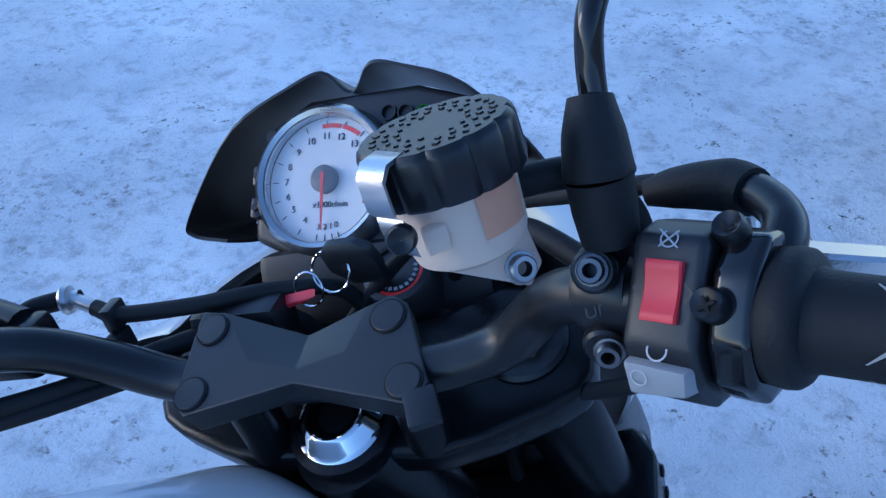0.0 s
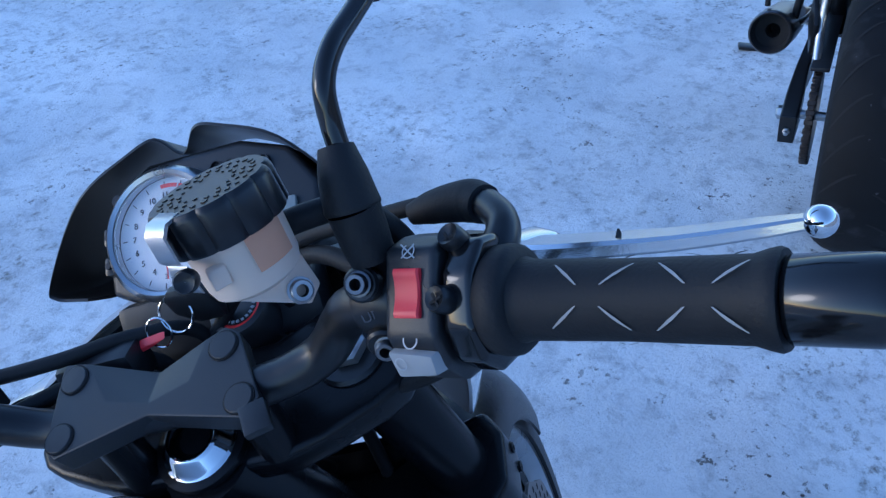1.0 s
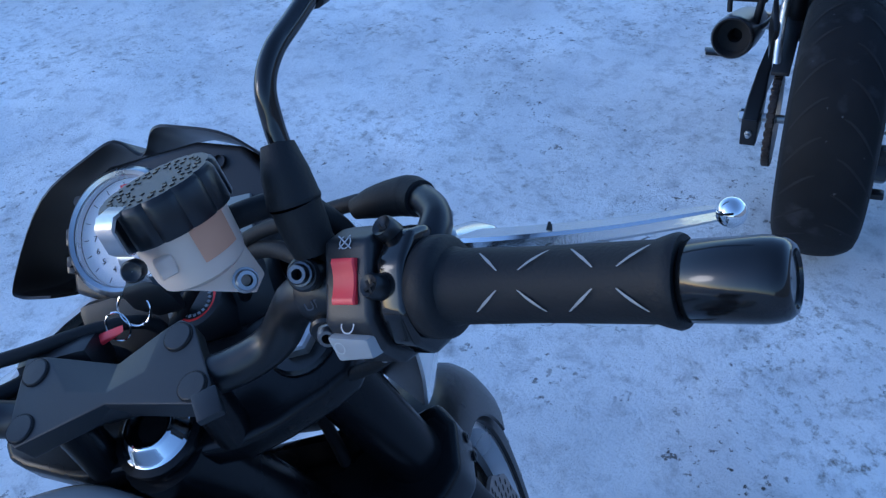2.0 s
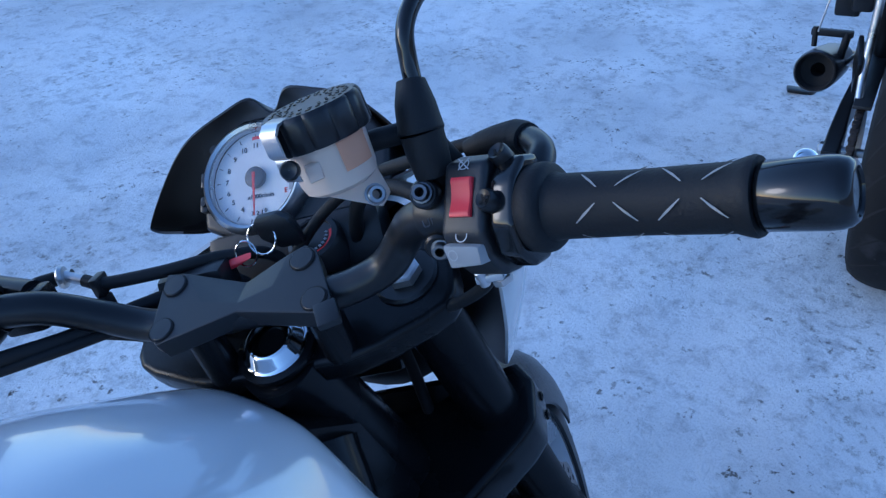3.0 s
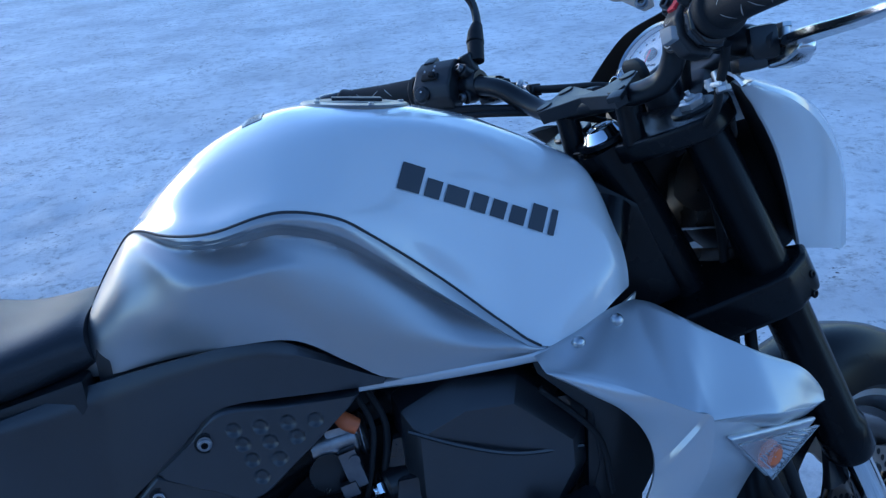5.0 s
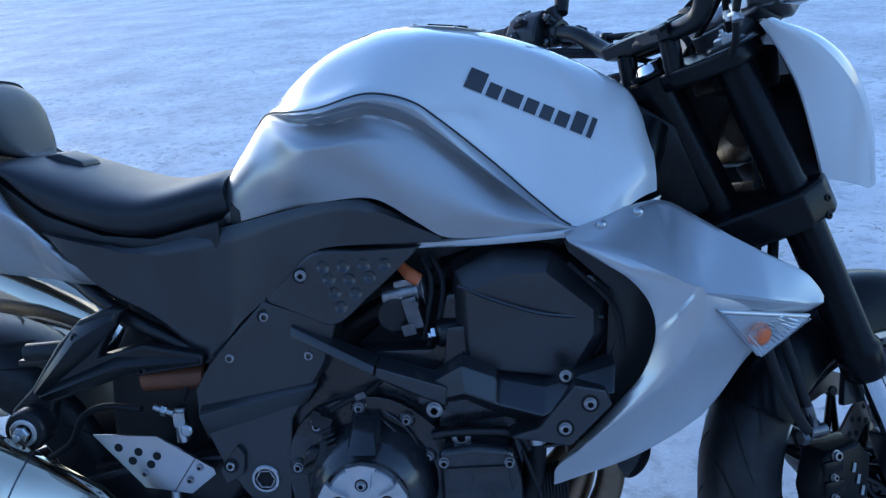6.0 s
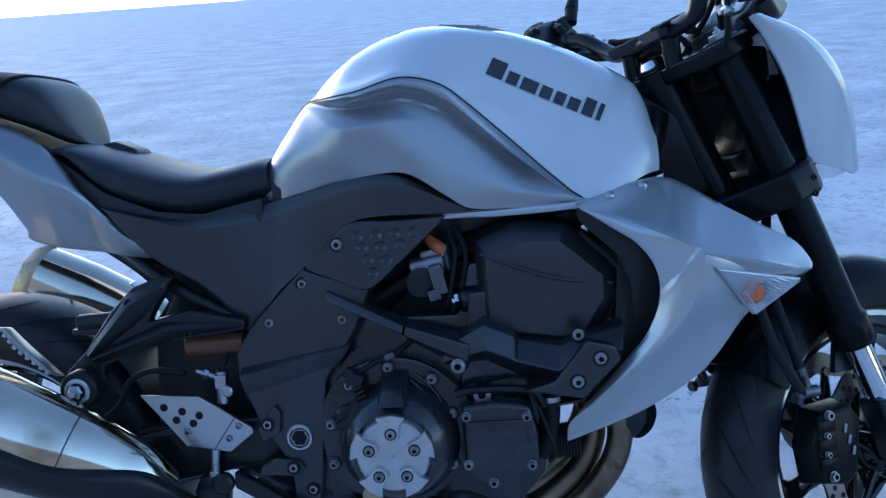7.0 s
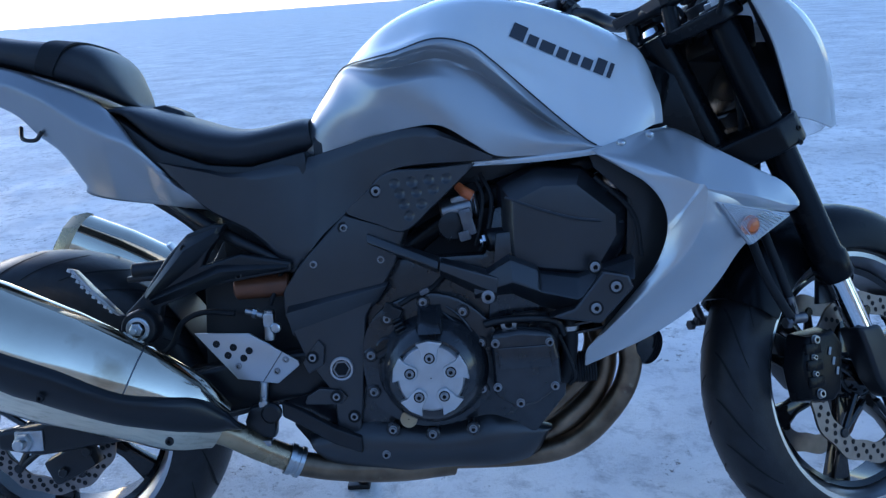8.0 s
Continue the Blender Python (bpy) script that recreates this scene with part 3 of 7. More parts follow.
# ---- tail cowl ----
TAIL_FOLD = [(-0.90, 0.962), (-0.679, 0.908), (-0.626, 0.882), (-0.566, 0.838), (-0.522, 0.814), (-0.468, 0.790), (-0.430, 0.735), (-0.366, 0.683)]


def tail_y(x, z, u, v):
    y = curved([(-0.90, -0.10), (-0.75, -0.130), (-0.62, -0.152), (-0.53, -0.160), (-0.45, -0.142), (-0.366, -0.105)], x)
    rise = z - curved(TAIL_FOLD, x)
    second = max(0.0, 0.835 - 1.12 * (x + 0.566) - z)
    return y + 0.10 * rise + 0.62 * math.sqrt(rise * rise + 0.00006) - 0.10 * second


TAIL_TOP = [(-0.90, 0.985), (-0.80, 0.966), (-0.692, 0.939), (-0.638, 0.918), (-0.574, 0.890), (-0.522, 0.851), (-0.472, 0.786), (-0.429, 0.739), (-0.366, 0.683)]
TAIL_LOW = [(-0.90, 0.945), (-0.80, 0.915), (-0.695, 0.868), (-0.653, 0.826), (-0.620, 0.797), (-0.602, 0.767), (-0.588, 0.740), (-0.570, 0.717), (-0.366, 0.681)]
tail = part("tail_cowl", panel(TAIL_TOP, TAIL_LOW, tail_y, nu=90, nv=32), FLANK, bike, "silver tail cowl panel")
part("tail_cowl", mirror(panel(TAIL_TOP, TAIL_LOW, tail_y)), FLANK, bike, "silver tail cowl panel")
part("tail_spine", loft([[(x, -w, z), (x, w, z), (x, w * 0.9, z + 0.02), (x, -w * 0.9, z + 0.02)] for x, w, z in
     [(-0.52, 0.10, 0.835), (-0.60, 0.11, 0.870), (-0.70, 0.105, 0.910), (-0.82, 0.09, 0.945), (-0.90, 0.07, 0.955)]]), PLASTIC, bike)
part("luggage_hook", tube([(-0.690, -0.10, 0.842), (-0.676, -0.125, 0.822), (-0.652, -0.13, 0.818), (-0.640, -0.13, 0.831)], 0.0035, 8, 5), SATIN, tail)
part("tail_light", xf(bev(([(-0.90 + 0.04 * (k & 1), 0.06 * (1 - (k >> 1 & 1) * 2), 0.935 + 0.03 * (k >> 2)) for k in range(8)],
     [(0, 1, 3, 2), (4, 6, 7, 5), (0, 4, 5, 1), (2, 3, 7, 6), (0, 2, 6, 4), (1, 5, 7, 3)]), 0.004), Matrix()), REDINK, bike)

# ---- black side cover below seat and tank ----
side_cover = part("side_cover", panel([(-0.452, 0.769), (-0.372, 0.752), (-0.315, 0.742), (-0.197, 0.762), (-0.108, 0.782), (-0.016, 0.798), (0.037, 0.780), (0.103, 0.743)],
                  [(-0.440, 0.756), (-0.372, 0.684), (-0.305, 0.643), (-0.235, 0.582), (-0.185, 0.625), (-0.135, 0.670), (-0.066, 0.729), (0.100, 0.737)],
                  lambda x, z, u, v: curved([(-0.45, -0.135), (-0.3, -0.138), (-0.2, -0.112 - 0.02 * v), (-0.1, -0.140), (-0.016, -0.164), (0.10, -0.172)], x), nu=48), COVER, bike, "matt black side cover")
part("side_cover", mirror(panel([(-0.452, 0.769), (-0.315, 0.742), (-0.197, 0.762), (-0.016, 0.798), (0.103, 0.743)],
     [(-0.440, 0.756), (-0.305, 0.643), (-0.235, 0.582), (-0.066, 0.729), (0.100, 0.737)], lambda x, z, u, v: -0.13)), COVER, bike, "matt black side cover")

# ---- silver radiator shrouds with built-in indicators ----
def build_shroud(side):
    # upper blade, from the tank's lower edge to the nose
    ridge = [(0.258, 0.740), (0.292, 0.730), (0.333, 0.714), (0.373, 0.696), (0.399, 0.684), (0.417, 0.674)]
    ridge_y = [(0.25, -0.200), (0.335, -0.213), (0.416, -0.240), (0.50, -0.212), (0.585, -0.155)]
    blade = panel([(0.257, 0.742), (0.305, 0.756), (0.345, 0.768), (0.389, 0.770), (0.424, 0.752), (0.465, 0.726), (0.518, 0.696), (0.556, 0.675), (0.575, 0.655), (0.584, 0.640)],
                  ridge + [(0.477, 0.662), (0.525, 0.648), (0.553, 0.639), (0.580, 0.634)],
                  lambda x, z, u, v: curved([(0.25, -0.172), (0.31, -0.156), (0.38, -0.126), (0.43, -0.150), (0.50, -0.160), (0.585, -0.148)], x) * (1 - v) + v * curved(ridge_y, x),
                  nu=56, roll=0.0015, edge=0.04)
    # bevelled lip between the blade and the lamp
    lip = panel([(0.417, 0.674), (0.477, 0.662), (0.525, 0.648), (0.553, 0.639), (0.580, 0.635)], [(0.424, 0.656), (0.480, 0.641), (0.522, 0.631), (0.553, 0.625), (0.574, 0.628)],
                lambda x, z, u, v: curved(ridge_y, x) - 0.001 + 0.010 * v, nu=30, nv=6, roll=0.001)
    # lower blade: sickle down to the tip beside the headers
    front = panel([(0.416, 0.674), (0.408, 0.620), (0.380, 0.570), (0.330, 0.515), (0.280, 0.470), (0.238, 0.430), (0.232, 0.398)],
                  [(0.545, 0.636), (0.522, 0.610), (0.478, 0.572), (0.440, 0.525), (0.395, 0.484), (0.330, 0.442), (0.234, 0.395)],
                  lambda x, z, u, v: curved([(0.38, -0.155), (0.45, -0.185), (0.55, -0.222), (0.62, -0.240), (0.68, -0.240)], z) * (1 - v) + v * curved([(0.22, -0.155), (0.33, -0.185), (0.42, -0.199), (0.495, -0.178), (0.556, -0.165)], x),
                  nu=50, roll=0.0015, edge=0.04)
    inner = panel(ridge + [(0.408, 0.620), (0.380, 0.570), (0.330, 0.515), (0.280, 0.470), (0.240, 0.433)],
                  [(0.262, 0.734), (0.300, 0.710), (0.330, 0.690), (0.352, 0.664), (0.362, 0.635), (0.360, 0.600), (0.344, 0.560), (0.322, 0.530), (0.300, 0.503), (0.270, 0.466), (0.238, 0.424)],
                  lambda x, z, u, v: (curved(ridge_y, x) if u < 0.46 else curved([(0.38, -0.155), (0.45, -0.185), (0.55, -0.222), (0.62, -0.240), (0.68, -0.240)], z)) * (1 - v) + v * curved([(0.42, -0.160), (0.48, -0.186), (0.56, -0.206), (0.63, -0.214), (0.70, -0.212), (0.735, -0.202)], z) - 0.004 * math.sin(math.pi * v),
                  nu=60, nv=8, roll=0.0008, edge=0.05)
    if side > 0:
        blade, front, inner, lip = mirror(blade), mirror(front), mirror(inner), mirror(lip)
    sh = part("radiator_shroud", join(blade, front, inner, lip), SILVER, bike, "satin silver radiator shroud with a curved blade")
    lens = [(0.431, 0.653), (0.558, 0.624), (0.487, 0.582)]
    ys = [-0.243, -0.178, -0.205]
    def tri_shell(scale, out, thick):
        cx, cz, cy = (sum(q[0] for q in lens) / 3, sum(q[1] for q in lens) / 3, sum(ys) / 3)
        v = []
        for off in (0, thick):
            for (x, z), y in zip(lens, ys):
                v.append((cx + (x - cx) * scale, (cy + (y - cy) * scale - out + off) * (-side if side > 0 else 1), cz + (z - cz) * scale))
        return bev((v, [(0, 1, 2), (5, 4, 3), (0, 3, 4, 1), (1, 4, 5, 2), (2, 5, 3, 0)]), 0.004, 3)
    ind = part("indicator", tri_shell(1.04, 0.000, 0.010), BRUSHED, sh, "clear indicator with an amber bulb")
    part("lens", tri_shell(0.95, 0.012, 0.003), LENS_CLEAR, ind, "ribbed clear lens")
    p0, p1, p2 = (Vector((x, y - 0.0095, z)) for (x, z), y in zip(lens, ys))
    mid = (p0 + p1 + p2) / 3
    for k in range(11):
        a = mid + (p2.lerp(p1, 0.05 + 0.09 * k) - mid) * 0.80
        b = a.lerp(mid + (p0 - mid) * 0.93, 0.42 - 0.012 * k)
        b.z += 0.004
        g = rod(a, b, 0.0010, 6)
        part("lens_rib", g if side < 0 else mirror(g), CHROME, ind)
    part("bulb", lathe([(0.001, 0.006), (0.010, 0.005), (0.015, 0.0), (0.015, -0.006)], (0.486, 0.2170 * side, 0.614), (0.3, side, 0), 16), AMBER, ind, "amber bulb")
    return sh


for side in (-1, 1):
    build_shroud(side)

# silver rail under the tank with two button screws
rail = part("tank_rail", panel([(0.070, 0.738), (0.160, 0.740), (0.272, 0.747), (0.340, 0.762), (0.388, 0.775)], [(0.068, 0.729), (0.160, 0.729), (0.262, 0.735), (0.340, 0.745), (0.380, 0.755)],
            lambda x, z, u, v: curved([(0.06, -0.160), (0.16, -0.163), (0.27, -0.168), (0.32, -0.160), (0.36, -0.133), (0.39, -0.112)], x), nv=4, roll=0.002), SILVER, bike)
for c in ((0.304, -0.172, 0.752), (0.352, -0.153, 0.763)):
    part("rail_screw", lathe([(0.0001, 0.004), (0.003, 0.0038), (0.006, 0.002), (0.007, 0), (0.007, -0.006)], c, (0.15, -0.65, 0.74), 16), STEEL, rail)

# ---- engine ----
engine = part("engine_block", join(
    slab([(-0.17, 0.30), (-0.16, 0.46), (-0.13, 0.585), (0.08, 0.585), (0.10, 0.66), (0.30, 0.68), (0.32, 0.60), (0.22, 0.44), (0.20, 0.34), (0.14, 0.27), (-0.12, 0.25)], -0.135, 0.155, 0.008),
    slab([(0.08, 0.48), (0.10, 0.62), (0.27, 0.63), (0.24, 0.50)], -0.155, 0.17, 0.006)), ENGINE, bike, "black four-cylinder engine block")
for k in range(6):
    part("cooling_fin", slab([(0.20, 0.445 + 0.014 * k), (0.20, 0.449 + 0.014 * k), (0.265, 0.459 + 0.014 * k), (0.265, 0.455 + 0.014 * k)], -0.16, 0.17, 0.0008), ENGINE, engine)
CC = Vector((-0.014, 0, 0.406))
crank_ring = [(0.118 * math.cos(t) * (1.0 + 0.05 * math.cos(3 * t)) - 0.018, 0.112 * math.sin(t) + 0.418) for t in [2 * math.pi * k / 40 for k in range(40)]]
clutch = part("clutch_cover", join(slab(crank_ring, -0.160, -0.13, 0.006), lathe([(0.092, 0.155), (0.086, 0.178), (0.076, 0.200), (0.065, 0.211), (0.058, 0.216), (0.001, 0.218)], CC, (0, -1, 0), 64)), ENGINE, engine, "black domed clutch cover", 30)
emblem = part("clutch_emblem", lathe([(0.053, 0.212), (0.053, 0.226), (0.050, 0.230), (0.001, 0.231)], CC, (0, -1, 0), 48), CAST, clutch, "cast silver emblem disc with five lugs")
for k in range(5):
    t = math.radians(90 + 72 * k)
    d = Vector((math.cos(t), 0, math.sin(t)))
    e = Vector((-d.z, 0, d.x))
    c = CC + Vector((0, -0.226, 0))
    pts = [d * 0.022 + e * 0.005, d * 0.026 + e * 0.0105, d * 0.046 + e * 0.0135, d * 0.0565 + e * 0.021, d * 0.0605, d * 0.0565 - e * 0.021, d * 0.046 - e * 0.0135, d * 0.026 - e * 0.0105, d * 0.022 - e * 0.005]
    v = [tuple(c + q) for q in pts] + [tuple(c + q + Vector((0, -0.013, 0))) for q in pts]
    n = len(pts)
    part("emblem_lug", bev((v, [tuple(range(n)), tuple(reversed(range(n, 2 * n)))] + [(i, (i + 1) % n, n + (i + 1) % n, n + i) for i in range(n)]), 0.002, 2), CAST, clutch)
    # near-black disc paints the shaded gap around each lug bolt
    part("recess_shade_disc", lathe([(0.0086, 0.0), (0.0086, 0.0006), (0.0001, 0.0007)], c + d * 0.0335 + Vector((0, -0.0128, 0)), (0, -1, 0), 24), NEAR_BLACK, clutch)
    part("emblem_bolt", bolt(c + d * 0.0335 + Vector((0, -0.0132, 0)), (0, -1, 0), 0.0056, 0.005), FASTENER, clutch)
for x, z in ((-0.115, 0.432), (-0.114, 0.371), (-0.087, 0.306), (-0.022, 0.295), (0.045, 0.301), (0.064, 0.367), (0.065, 0.443), (0.039, 0.496), (-0.024, 0.515), (-0.084, 0.491)):
    part("bolt_boss", lathe([(0.0125, -0.02), (0.0115, 0.002), (0.0095, 0.004), (0.0001, 0.004)], (x, -0.160, z), (0, -1, 0), 20), ENGINE, clutch)
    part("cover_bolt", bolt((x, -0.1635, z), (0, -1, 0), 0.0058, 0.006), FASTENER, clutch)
# rim rib, wedge over the emblem, corrugated sensor lead and its plug
part("cover_rib", tube([(0.012, -0.163, 0.507), (0.032, -0.166, 0.492), (0.050, -0.168, 0.468), (0.058, -0.168, 0.442)], 0.0022, 8), ENGINE, clutch)
part("cover_rib", tube([(0.004, -0.166, 0.500), (0.024, -0.172, 0.484), (0.042, -0.175, 0.462), (0.050, -0.176, 0.440)], 0.0022, 8), ENGINE, clutch)
part("cover_wedge", bev(loft([[(-0.036, -0.20, 0.476), (0.010, -0.20, 0.476), (0.006, -0.228, 0.474), (-0.032, -0.228, 0.474)], [(-0.034, -0.165, 0.512), (0.006, -0.165, 0.512), (0.000, -0.182, 0.508), (-0.028, -0.182, 0.508)]]), 0.003, 2), ENGINE, clutch)
lead = part("sensor_lead", join(*[lathe([(0.0085, 0.0), (0.0105, 0.002), (0.0105, 0.004), (0.0085, 0.006)], (-0.068 + 0.0030 * k, -0.176 - 0.002 * k, 0.492 - 0.0062 * k), (0.42, -0.25, -0.87), 16) for k in range(7)]), SATIN, clutch, "black corrugated sensor lead")
part("sensor_plug", join(block((-0.072, -0.172, 0.503), (0.026, 0.022, 0.020), 0.003, (0, 25, 0)), block((-0.080, -0.176, 0.512), (0.012, 0.016, 0.016), 0.002, (0, 25, 0))), SATIN, lead)
part("sensor_wire", tube([(-0.062, -0.170, 0.514), (-0.040, -0.165, 0.525), (-0.010, -0.160, 0.536), (0.010, -0.150, 0.552)], 0.0042, 10), RUBBER, lead)
part("wire_clip", block((-0.020, -0.163, 0.533), (0.016, 0.012, 0.009), 0.002, (0, -22, 0)), DARKSTEEL, lead)
part("oil_plug", join(lathe([(0.021, -0.02), (0.020, 0.004), (0.017, 0.007), (0.0001, 0.008)], (-0.086, -0.170, 0.443), (0, -1, 0), 28), block((-0.086, -0.182, 0.443), (0.036, 0.014, 0.010), 0.003, (0, -28, 0))), GLOSS, clutch, "black oil filler plug with a grip bar")
cover2 = part("starter_cover", join(slab([(0.082, 0.462), (0.130, 0.468), (0.180, 0.462), (0.190, 0.420), (0.192, 0.372), (0.150, 0.345), (0.118, 0.338), (0.084, 0.362)], -0.192, -0.13, 0.010, 0, 3),
              slab([(0.092, 0.440), (0.172, 0.442), (0.178, 0.405), (0.094, 0.405)], -0.197, -0.19, 0.003)), ENGINE, engine, "black ribbed side case")
for c in ((0.089, 0.447), (0.175, 0.445), (0.089, 0.376), (0.180, 0.374), (0.124, 0.349)):
    part("case_bolt", bolt((c[0], -0.192, c[1]), (0, -1, 0), 0.006, 0.007), FASTENER, cover2)
part("oil_sight_glass", lathe([(0.014, 0.0), (0.014, 0.006), (0.010, 0.007), (0.001, 0.006)], (-0.060, -0.158, 0.322), (0, -1, 0), 24), BRASS, engine)
part("cylinder_bolt", bolt((0.112, -0.170, 0.473), (0, -1, 0), 0.011, 0.006), FASTENER, engine)
part("engine_mount_bolt", bolt((0.082, -0.201, 0.524), (0, -1, 0), 0.009, 0.007), FASTENER, engine)
belly = part("belly_pan", panel([(-0.232, 0.296), (-0.176, 0.312), (-0.092, 0.312), (0.000, 0.303), (0.083, 0.316), (0.177, 0.284)], [(-0.222, 0.262), (-0.185, 0.238), (-0.088, 0.226), (0.000, 0.228), (0.133, 0.231), (0.175, 0.278)],
             lambda x, z, u, v: -0.140 - 0.015 * math.sin(math.pi * v) + 0.03 * max(0, x - 0.08) / 0.1, nv=8), COVER, engine)
for c in ((-0.102, -0.156, 0.262), (0.127, -0.128, 0.265)):
    part("pan_screw", bolt(c, (0, -1, 0), 0.006, 0.006), FASTENER, belly)
part("pan_floor", slab([(-0.16, 0.285), (0.16, 0.285), (0.12, 0.235), (-0.09, 0.24)], -0.135, 0.135, 0.01), PLASTIC, belly)

part("water_pipe", tube([(0.074, -0.168, 0.474), (0.100, -0.172, 0.480), (0.150, -0.174, 0.481), (0.188, -0.170, 0.474), (0.200, -0.160, 0.450)], 0.0065, 12), SATIN, engine)
part("water_hose", tube([(0.206, -0.140, 0.500), (0.212, -0.150, 0.460), (0.208, -0.150, 0.410), (0.196, -0.140, 0.370)], 0.013, 14), RUBBER, engine)
part("rubber_sleeve", join(*[lathe([(0.024, 0.0), (0.026, 0.0012), (0.026, 0.0032), (0.024, 0.0044)], (0.204 + 0.0044 * k, -0.128, 0.386 + 0.0002 * k), (1, 0, 0.04), 20) for k in range(11)]), RUBBER, engine)
part("hose_clip", lathe([(0.0150, 0.0), (0.0150, 0.007), (0.0135, 0.008)], (0.2115, -0.150, 0.462), (0.05, 0.0, -1), 20), STEEL, engine)
part("front_cable", tube([(0.192, -0.170, 0.452), (0.204, -0.178, 0.420), (0.214, -0.176, 0.385), (0.206, -0.165, 0.368)], 0.003, 8), RUBBER, engine)

# throttle bodies in the gap, with orange plug and sensor
thr = part("throttle_body", join(rod((0.012, -0.118, 0.656), (0.066, -0.118, 0.664), 0.021, 20), block((0.050, -0.122, 0.676), (0.040, 0.026, 0.014), 0.003, (0, -8, 0)), rod((0.066, -0.118, 0.664), (0.074, -0.118, 0.665), 0.024, 20)), FASTENER, engine, "grey metal throttle body")
part("injector_plug", tube([(0.042, -0.128, 0.699), (0.054, -0.133, 0.688), (0.066, -0.134, 0.680)], [0.007, 0.0095, 0.009], 12), ORANGE, thr, "orange connector plug")
part("sensor_box", block((0.056, -0.146, 0.640), (0.020, 0.014, 0.044), 0.003, (0, -14, 0)), DARKSTEEL, thr, "grey sensor connector")
part("sensor_clip", join(block((0.050, -0.150, 0.618), (0.018, 0.010, 0.016), 0.002, (0, -14, 0)), lathe([(0.006, 0), (0.006, 0.004), (0.0001, 0.004)], (0.059, -0.152, 0.652), (0, -1, 0), 16)), DARKSTEEL, thr)
part("throttle_linkage", lathe([(0.022, 0.0), (0.022, 0.004), (0.012, 0.006), (0.0001, 0.006)], (0.030, -0.138, 0.635), (0.1, -1, 0), 24), SATIN, thr)
part("return_spring", join(*[lathe([(0.0065, 0.0), (0.0078, 0.001), (0.0065, 0.002)], (0.012 + 0.003 * k, -0.136, 0.628 - 0.0022 * k), (1, 0, -0.7), 12) for k in range(6)]), STEEL, thr)
part("loom", tube([(0.080, -0.12, 0.716), (0.096, -0.13, 0.676), (0.088, -0.135, 0.626), (0.072, -0.135, 0.590)], 0.004, 8), RUBBER, thr)
part("loom", tube([(0.070, -0.13, 0.712), (0.082, -0.14, 0.680), (0.076, -0.145, 0.640), (0.066, -0.14, 0.600)], 0.003, 8), RUBBER, thr)
part("sensor_nut", join(hexnut((0.082, -0.140, 0.607), (-1, -0.5, 0.1), 0.011, 0.008), rod((0.080, -0.141, 0.607), (0.072, -0.146, 0.607), 0.006, 12)), CHROME, thr)
part("nut_stub", rod((0.12, -0.125, 0.610), (0.084, -0.139, 0.607), 0.019, 18), SATIN, thr)
part("intake_rubber", block((0.025, 0.0, 0.635), (0.15, 0.19, 0.15), 0.02), RUBBER, engine)
part("shock_absorber", tube([(-0.21, 0.0, 0.62), (-0.25, 0.0, 0.40)], 0.05, 16), SATIN, engine)
part("battery_tray", block((-0.27, 0.0, 0.64), (0.20, 0.17, 0.10), 0.02), PLASTIC, engine)
part("air_duct", lathe([(0.05, 0), (0.045, 0.03), (0.04, 0.12)], (0.02, 0.0, 0.69), (1, -0.4, -0.1), 20, True), RUBBER, engine)

# black moulded side box and its faceted trim
box = part("side_box", bev(loft([[(x, -0.10, z) for x, z in [(0.105, 0.700), (0.165, 0.728), (0.245, 0.722), (0.322, 0.660), (0.322, 0.600), (0.275, 0.520), (0.110, 0.548), (0.105, 0.600)]],
                   [(x, -0.140, z) for x, z in [(0.112, 0.692), (0.170, 0.720), (0.242, 0.714), (0.312, 0.650), (0.312, 0.604), (0.268, 0.528), (0.116, 0.552), (0.112, 0.600)]],
                   [(x, -0.162, z) for x, z in [(0.130, 0.668), (0.180, 0.690), (0.232, 0.690), (0.292, 0.638), (0.292, 0.606), (0.256, 0.548), (0.130, 0.566), (0.128, 0.604)]]]), 0.005, 2, 12), COVER, bike, "black moulded radiator side box", 14)
part("box_ridge", tube([(0.118, -0.158, 0.676), (0.170, -0.166, 0.655), (0.230, -0.167, 0.636), (0.305, -0.152, 0.625)], 0.0025, 6), COVER, box)
trim = part("faceted_trim", join(
    bev(loft([[(0.060, -0.16, 0.552), (0.060, -0.185, 0.545), (0.060, -0.185, 0.525), (0.060, -0.16, 0.515)], [(0.118, -0.16, 0.586), (0.120, -0.196, 0.580), (0.122, -0.204, 0.545), (0.120, -0.16, 0.520)],
              [(0.163, -0.15, 0.566), (0.163, -0.188, 0.560), (0.160, -0.204, 0.530), (0.160, -0.16, 0.500)], [(0.166, -0.15, 0.556), (0.168, -0.172, 0.552), (0.166, -0.202, 0.527), (0.166, -0.16, 0.496)],
              [(0.226, -0.15, 0.548), (0.226, -0.182, 0.543), (0.222, -0.206, 0.512), (0.218, -0.16, 0.482)], [(0.262, -0.15, 0.560), (0.262, -0.185, 0.556), (0.258, -0.212, 0.536), (0.250, -0.16, 0.478)],
              [(0.316, -0.14, 0.575), (0.316, -0.180, 0.570), (0.312, -0.205, 0.540), (0.300, -0.15, 0.522)]]), 0.003, 2, 20),
    slab([(0.215, 0.500), (0.262, 0.556), (0.300, 0.548), (0.308, 0.528), (0.255, 0.474), (0.175, 0.488)], -0.214, -0.17, 0.004)), COVER, bike, "black faceted trim below the side box", 14)
